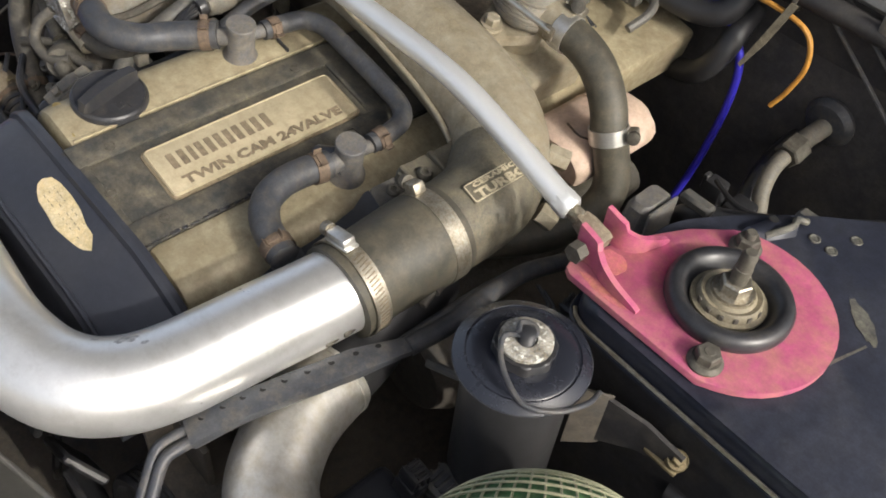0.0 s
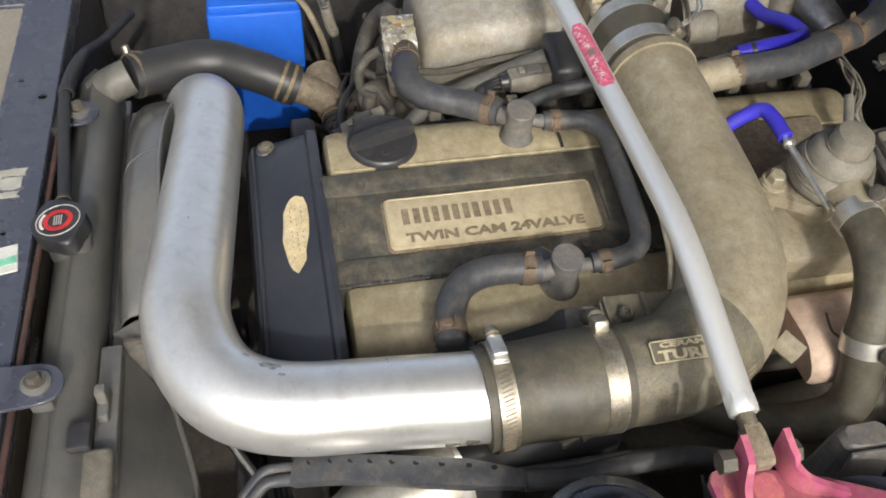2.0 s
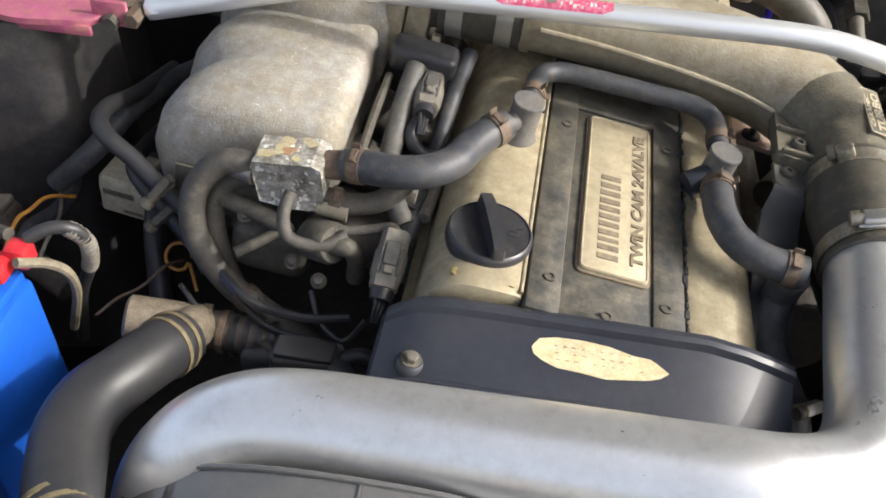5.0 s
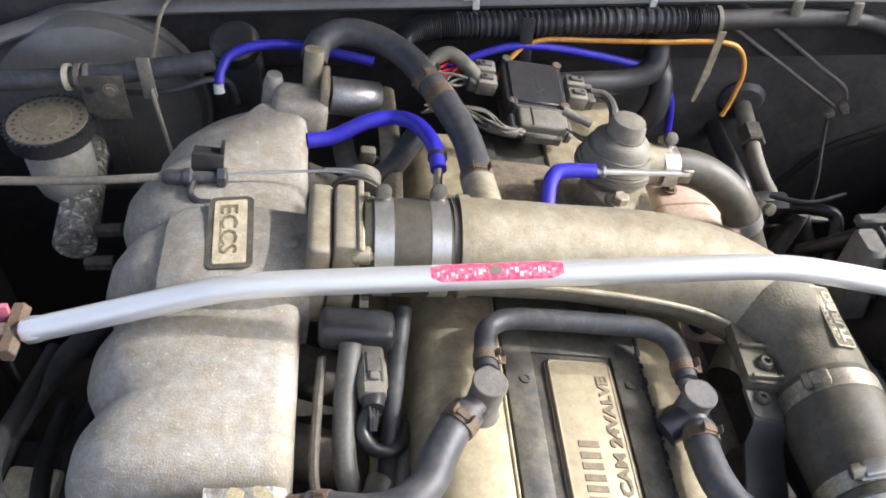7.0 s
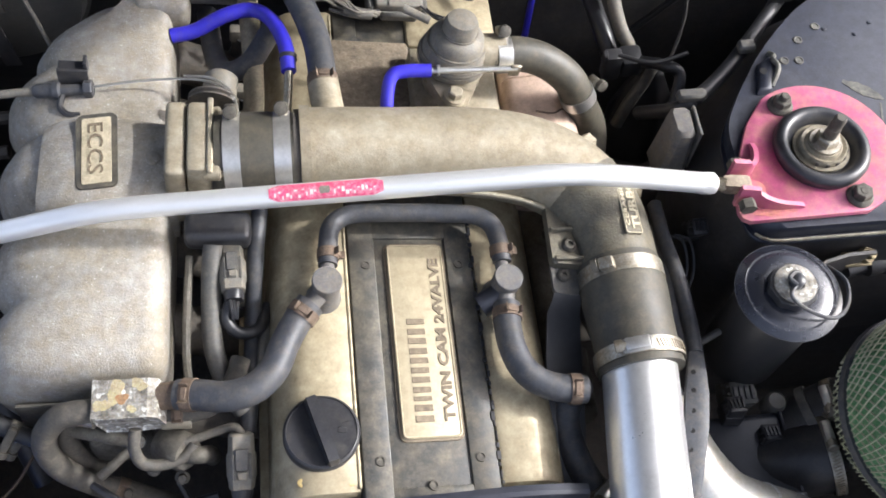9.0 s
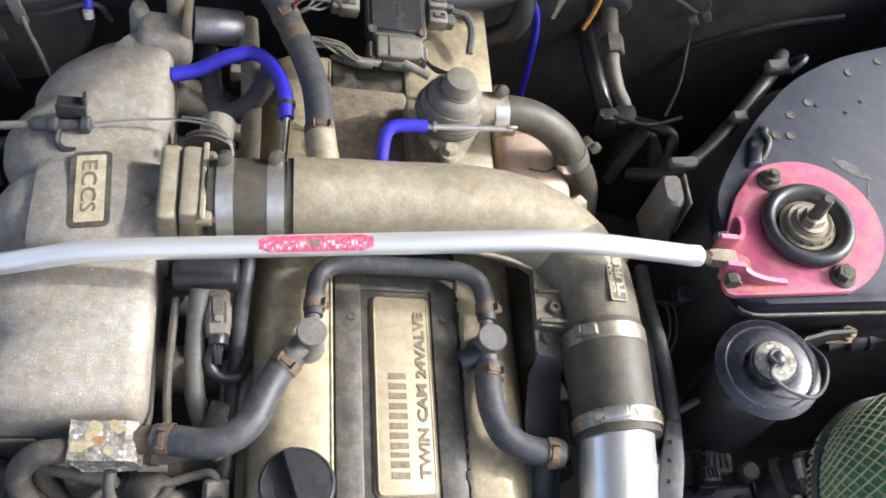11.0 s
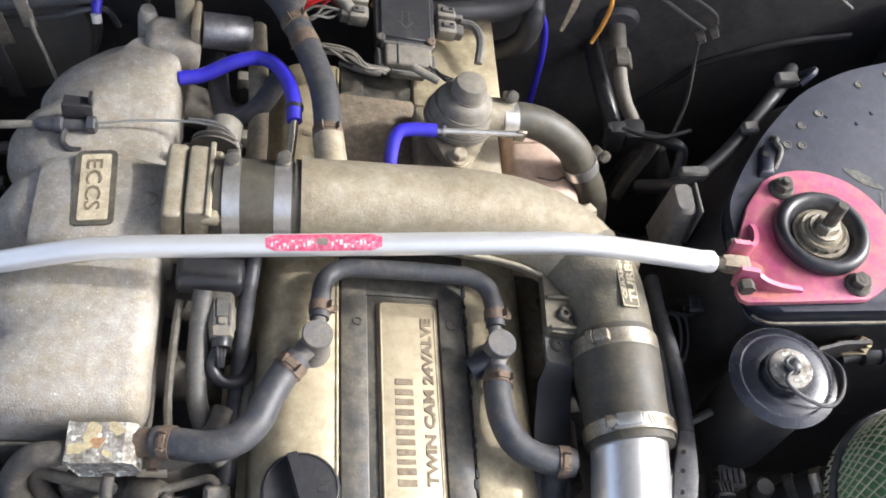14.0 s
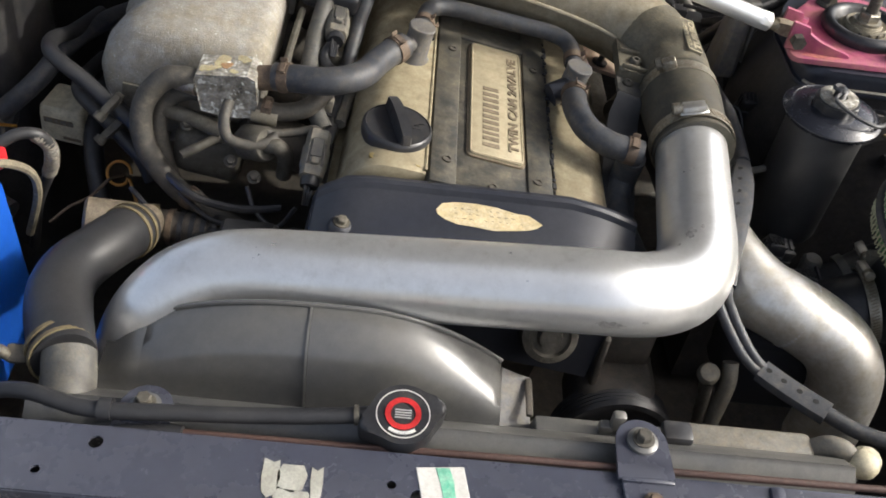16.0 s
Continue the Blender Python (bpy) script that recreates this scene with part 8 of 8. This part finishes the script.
part("bolt", bolt_head(0.0055, 0.008, basis((0.4855, 0.0498, 0.840), (0.25, -0.35, 0.9), (1, 0, 0))), "dullbrass", bn)
hh = thing("purge_solenoid", "black solenoid with a plug in front of the tower", "solenoid")
HS = basis((0.528, 0.066, 0.787), (1, 0.20, 0.05), (0, 0, 1))
part("barrel", lathe([(0.008, -0.042), (0.0085, -0.020), (0.0135, -0.018), (0.0145, -0.012), (0.0145, 0.012), (0.0125, 0.015), (0.0115, 0.030), (0, 0.030)], HS, 24), "softblack", hh)
part("collar", ring(0.0145, 0.006, 0.0025, HS @ pose(0, 0, 0.006), 24), "timing", hh)
pg = part("plug", rbox((0.030, 0.026, 0.026), (0.572, 0.076, 0.790), 0.003, 2), "softblack", hh)
part("latch", rbox((0.016, 0.012, 0.006), (0.572, 0.072, 0.806), 0.0015, 1), "softblack", pg)
part("lead", sweep([(0.585, 0.078, 0.790), (0.61, 0.080, 0.780), (0.65, 0.08, 0.74)], 0.006, 10, 4), "softblack", hh)

# lower aluminium pipe and perforated loom strip
lpipe = thing("lower_intake_pipe", "welded bare aluminium lower intake pipe", "intake pipe")
part("tube", sweep([(0.2360, -0.082, 0.783), (0.2400, -0.096, 0.783), (0.2470, -0.121, 0.783), (0.2600, -0.150, 0.780), (0.282, -0.178, 0.774), (0.310, -0.194, 0.769), (0.340, -0.203, 0.758), (0.368, -0.212, 0.742), (0.388, -0.222, 0.715), (0.398, -0.228, 0.67), (0.40, -0.23, 0.60)], 0.0375, 36, 6), "stain", lpipe)
part("end_bead", ring(0.0370, 0.004, 0.0022, basis((0.2365, -0.085, 0.783), (-0.2, 1, 0), (0, 0, 1)), 36), "stain", lpipe)
part("rubber_sleeve", sweep([(0.2365, -0.084, 0.783), (0.229, -0.050, 0.785), (0.216, 0.0, 0.799), (0.205, 0.05, 0.795)], 0.0345, 28, 4), "softblack", lpipe, "black rubber sleeve")
WELD = basis((0.322, -0.1975, 0.7645), (0.92, -0.28, -0.30), (0, 0, 1))
wb = bmesh.new()
for k in range(46):
    a = 2 * math.pi * k / 46
    add(wb, lathe([(0.0026, -0.0006), (0.0020, 0.0006), (0, 0.0009)], WELD @ Matrix.Translation((0.0374 * math.cos(a), 0.0374 * math.sin(a), 0)) @ Vector((math.cos(a), math.sin(a), 0)).to_track_quat("Z", "Y").to_matrix().to_4x4(), 6))
tagged(part("weld_bead", wb, "alu", lpipe, "beaded weld seam"), kind="stuff")
for p, q in (((0.238, -0.070, 0.845), (0.240, -0.108, 0.838)), ((0.246, 0.020, 0.840), (0.256, -0.012, 0.832))):
    nb = thing("clamp_nut", "zinc clamp bolt below the joining hose", "clamp bolt", "clamp bolts")
    m = along(p, q)
    part("barrel", lathe([(0.0062, -0.006), (0.0068, -0.005), (0.0068, 0.008), (0.0058, 0.0085), (0, 0.0085)], m, 14), "greasy", nb)
    part("shank", lathe([(0.0040, 0.008), (0.0040, 0.024), (0.0030, 0.025), (0, 0.025)], m, 12), "greasy", nb)

sp = thing("perforated_loom_cover", "dusty grey perforated loom cover over two thin hoses", "loom cover")
STRIP = [(0.227, -0.213, 0.811), (0.236, -0.180, 0.821), (0.246, -0.150, 0.828), (0.257, -0.115, 0.833), (0.267, -0.075, 0.834), (0.276, -0.038, 0.831)]
flat = [(0.0125, 0.0), (0.0115, 0.0045), (0.006, 0.0062), (-0.006, 0.0062), (-0.0115, 0.0045), (-0.0125, 0.0), (-0.0115, -0.0045), (-0.006, -0.0062), (0.006, -0.0062), (0.0115, -0.0045)]
part("cover", sweep(STRIP, lambda u: 1.0 - 0.35 * max(0, u - 0.75) / 0.25, 10, 6, True, flat), "rubber", sp)
spp = smooth_path(STRIP, 12)
for k in range(9):
    c = spp[4 + k * 6]
    t = (spp[5 + k * 6] - spp[3 + k * 6]).normalized()
    part("hole", lathe([(0.0026, 0), (0.0025, 0.0002), (0, 0.0001)], basis(c + Vector((-0.0042, 0.0016, 0.0064)), (-0.25, 0.08, 1), t), 10), "holedark", sp, "dark punched hole")
for d in (-0.0052, 0.0056):
    part("thin_hose", sweep([(0.229 + d, -0.206, 0.812), (0.225 + d, -0.224, 0.808), (0.226 + d, -0.238, 0.806), (0.236 + d, -0.254, 0.793), (0.250 + d, -0.271, 0.779), (0.268 + d * 0.8, -0.281 + d * 0.4, 0.767), (0.290 + d * 0.7, -0.300 + d * 0.7, 0.766)], 0.0050, 10, 6), "rubber", sp)
part("tail", sweep([(0.276, -0.038, 0.830), (0.279, 0.005, 0.829), (0.277, 0.05, 0.832), (0.275, 0.10, 0.825), (0.280, 0.15, 0.81)], 0.0085, 12, 6), "rubber", sp)
part("tail", sweep([(0.270, -0.045, 0.826), (0.267, 0.0, 0.822), (0.270, 0.06, 0.826), (0.268, 0.12, 0.81)], 0.0070, 12, 6), "rubber", sp)
sp2 = thing("perforated_loom_cover", "dusty grey perforated loom cover below the radiator end", "loom cover")
STRIP2 = [(0.266, -0.279, 0.767), (0.283, -0.294, 0.766), (0.301, -0.309, 0.766), (0.319, -0.324, 0.767)]
part("cover", sweep(STRIP2, 1.0, 10, 6, True, flat), "rubber", sp2)
for k in range(4):
    c = smooth_path(STRIP2, 10)[3 + 7 * k]
    part("hole", lathe([(0.0030, 0), (0.0029, 0.0002), (0, 0.0001)], basis(c + Vector((0, 0, 0.0066)), (0, 0, 1), (1, 0, 0)), 10), "holedark", sp2, "dark punched hole")
part("tail", sweep([(0.318, -0.323, 0.767), (0.345, -0.340, 0.766), (0.38, -0.352, 0.768), (0.43, -0.36, 0.77)], 0.0075, 10, 4), "rubber", sp2)
oh = thing("drain_plug", "cream plastic plug with a dusty hose end", "plug")
part("ball", lathe([(0.0, -0.012), (0.008, -0.010), (0.0125, -0.002), (0.0125, 0.004), (0.008, 0.010), (0, 0.012)], pose(0.328, -0.385, 0.786), 18), "ivory", oh)
part("hose_end", sweep([(0.285, -0.372, 0.775), (0.298, -0.376, 0.790), (0.312, -0.382, 0.788), (0.316, -0.388, 0.770)], 0.0095, 14, 5), "plug", oh)

# yellow net filter below the rail
yn = thing("oil_cooler_net", "yellow painted cooler under wire netting in front of the support", "cooler")
part("body", rbox((0.085, 0.024, 0.10), (0.128, -0.5225, 0.735), 0.010, 3), "grime", yn)
part("yellow_edge", sweep([(0.084, -0.538, 0.740), (0.086, -0.534, 0.775), (0.094, -0.524, 0.789), (0.110, -0.515, 0.789)], 0.0055, 10, 5), "yellow", yn)
net = bmesh.new()
for k in range(-9, 12):
    for s in (1, -1):
        a = Vector((0.100 + 0.0075 * k, -0.5355, 0.69))
        b = a + Vector((s * 0.040, 0.0, 0.093))
        c = b + Vector((s * 0.010, 0.022, 0.004))
        n = 12
        for q in range(n):
            u0, u1 = a.lerp(b, q / n), a.lerp(b, (q + 1) / n)
            if 0.086 < min(u0.x, u1.x) and max(u0.x, u1.x) < 0.172:
                add(net, sweep([tuple(u0), tuple(u1)], 0.0008, 5, 1, False))
        if 0.086 < min(b.x, c.x) and max(b.x, c.x) < 0.172:
            add(net, sweep([tuple(b), tuple(c)], 0.0008, 5, 1, False))
tagged(part("netting", net, "netwire", yn, "pale yellow wire netting"), kind="stuff")
cable("lock_cable", "thin grey bonnet lock cable in front of the support", [(-0.3, -0.54, 0.77), (-0.1, -0.545, 0.772), (0.05, -0.60, 0.77), (0.2, -0.62, 0.75)], 0.004, "plug")

settle()
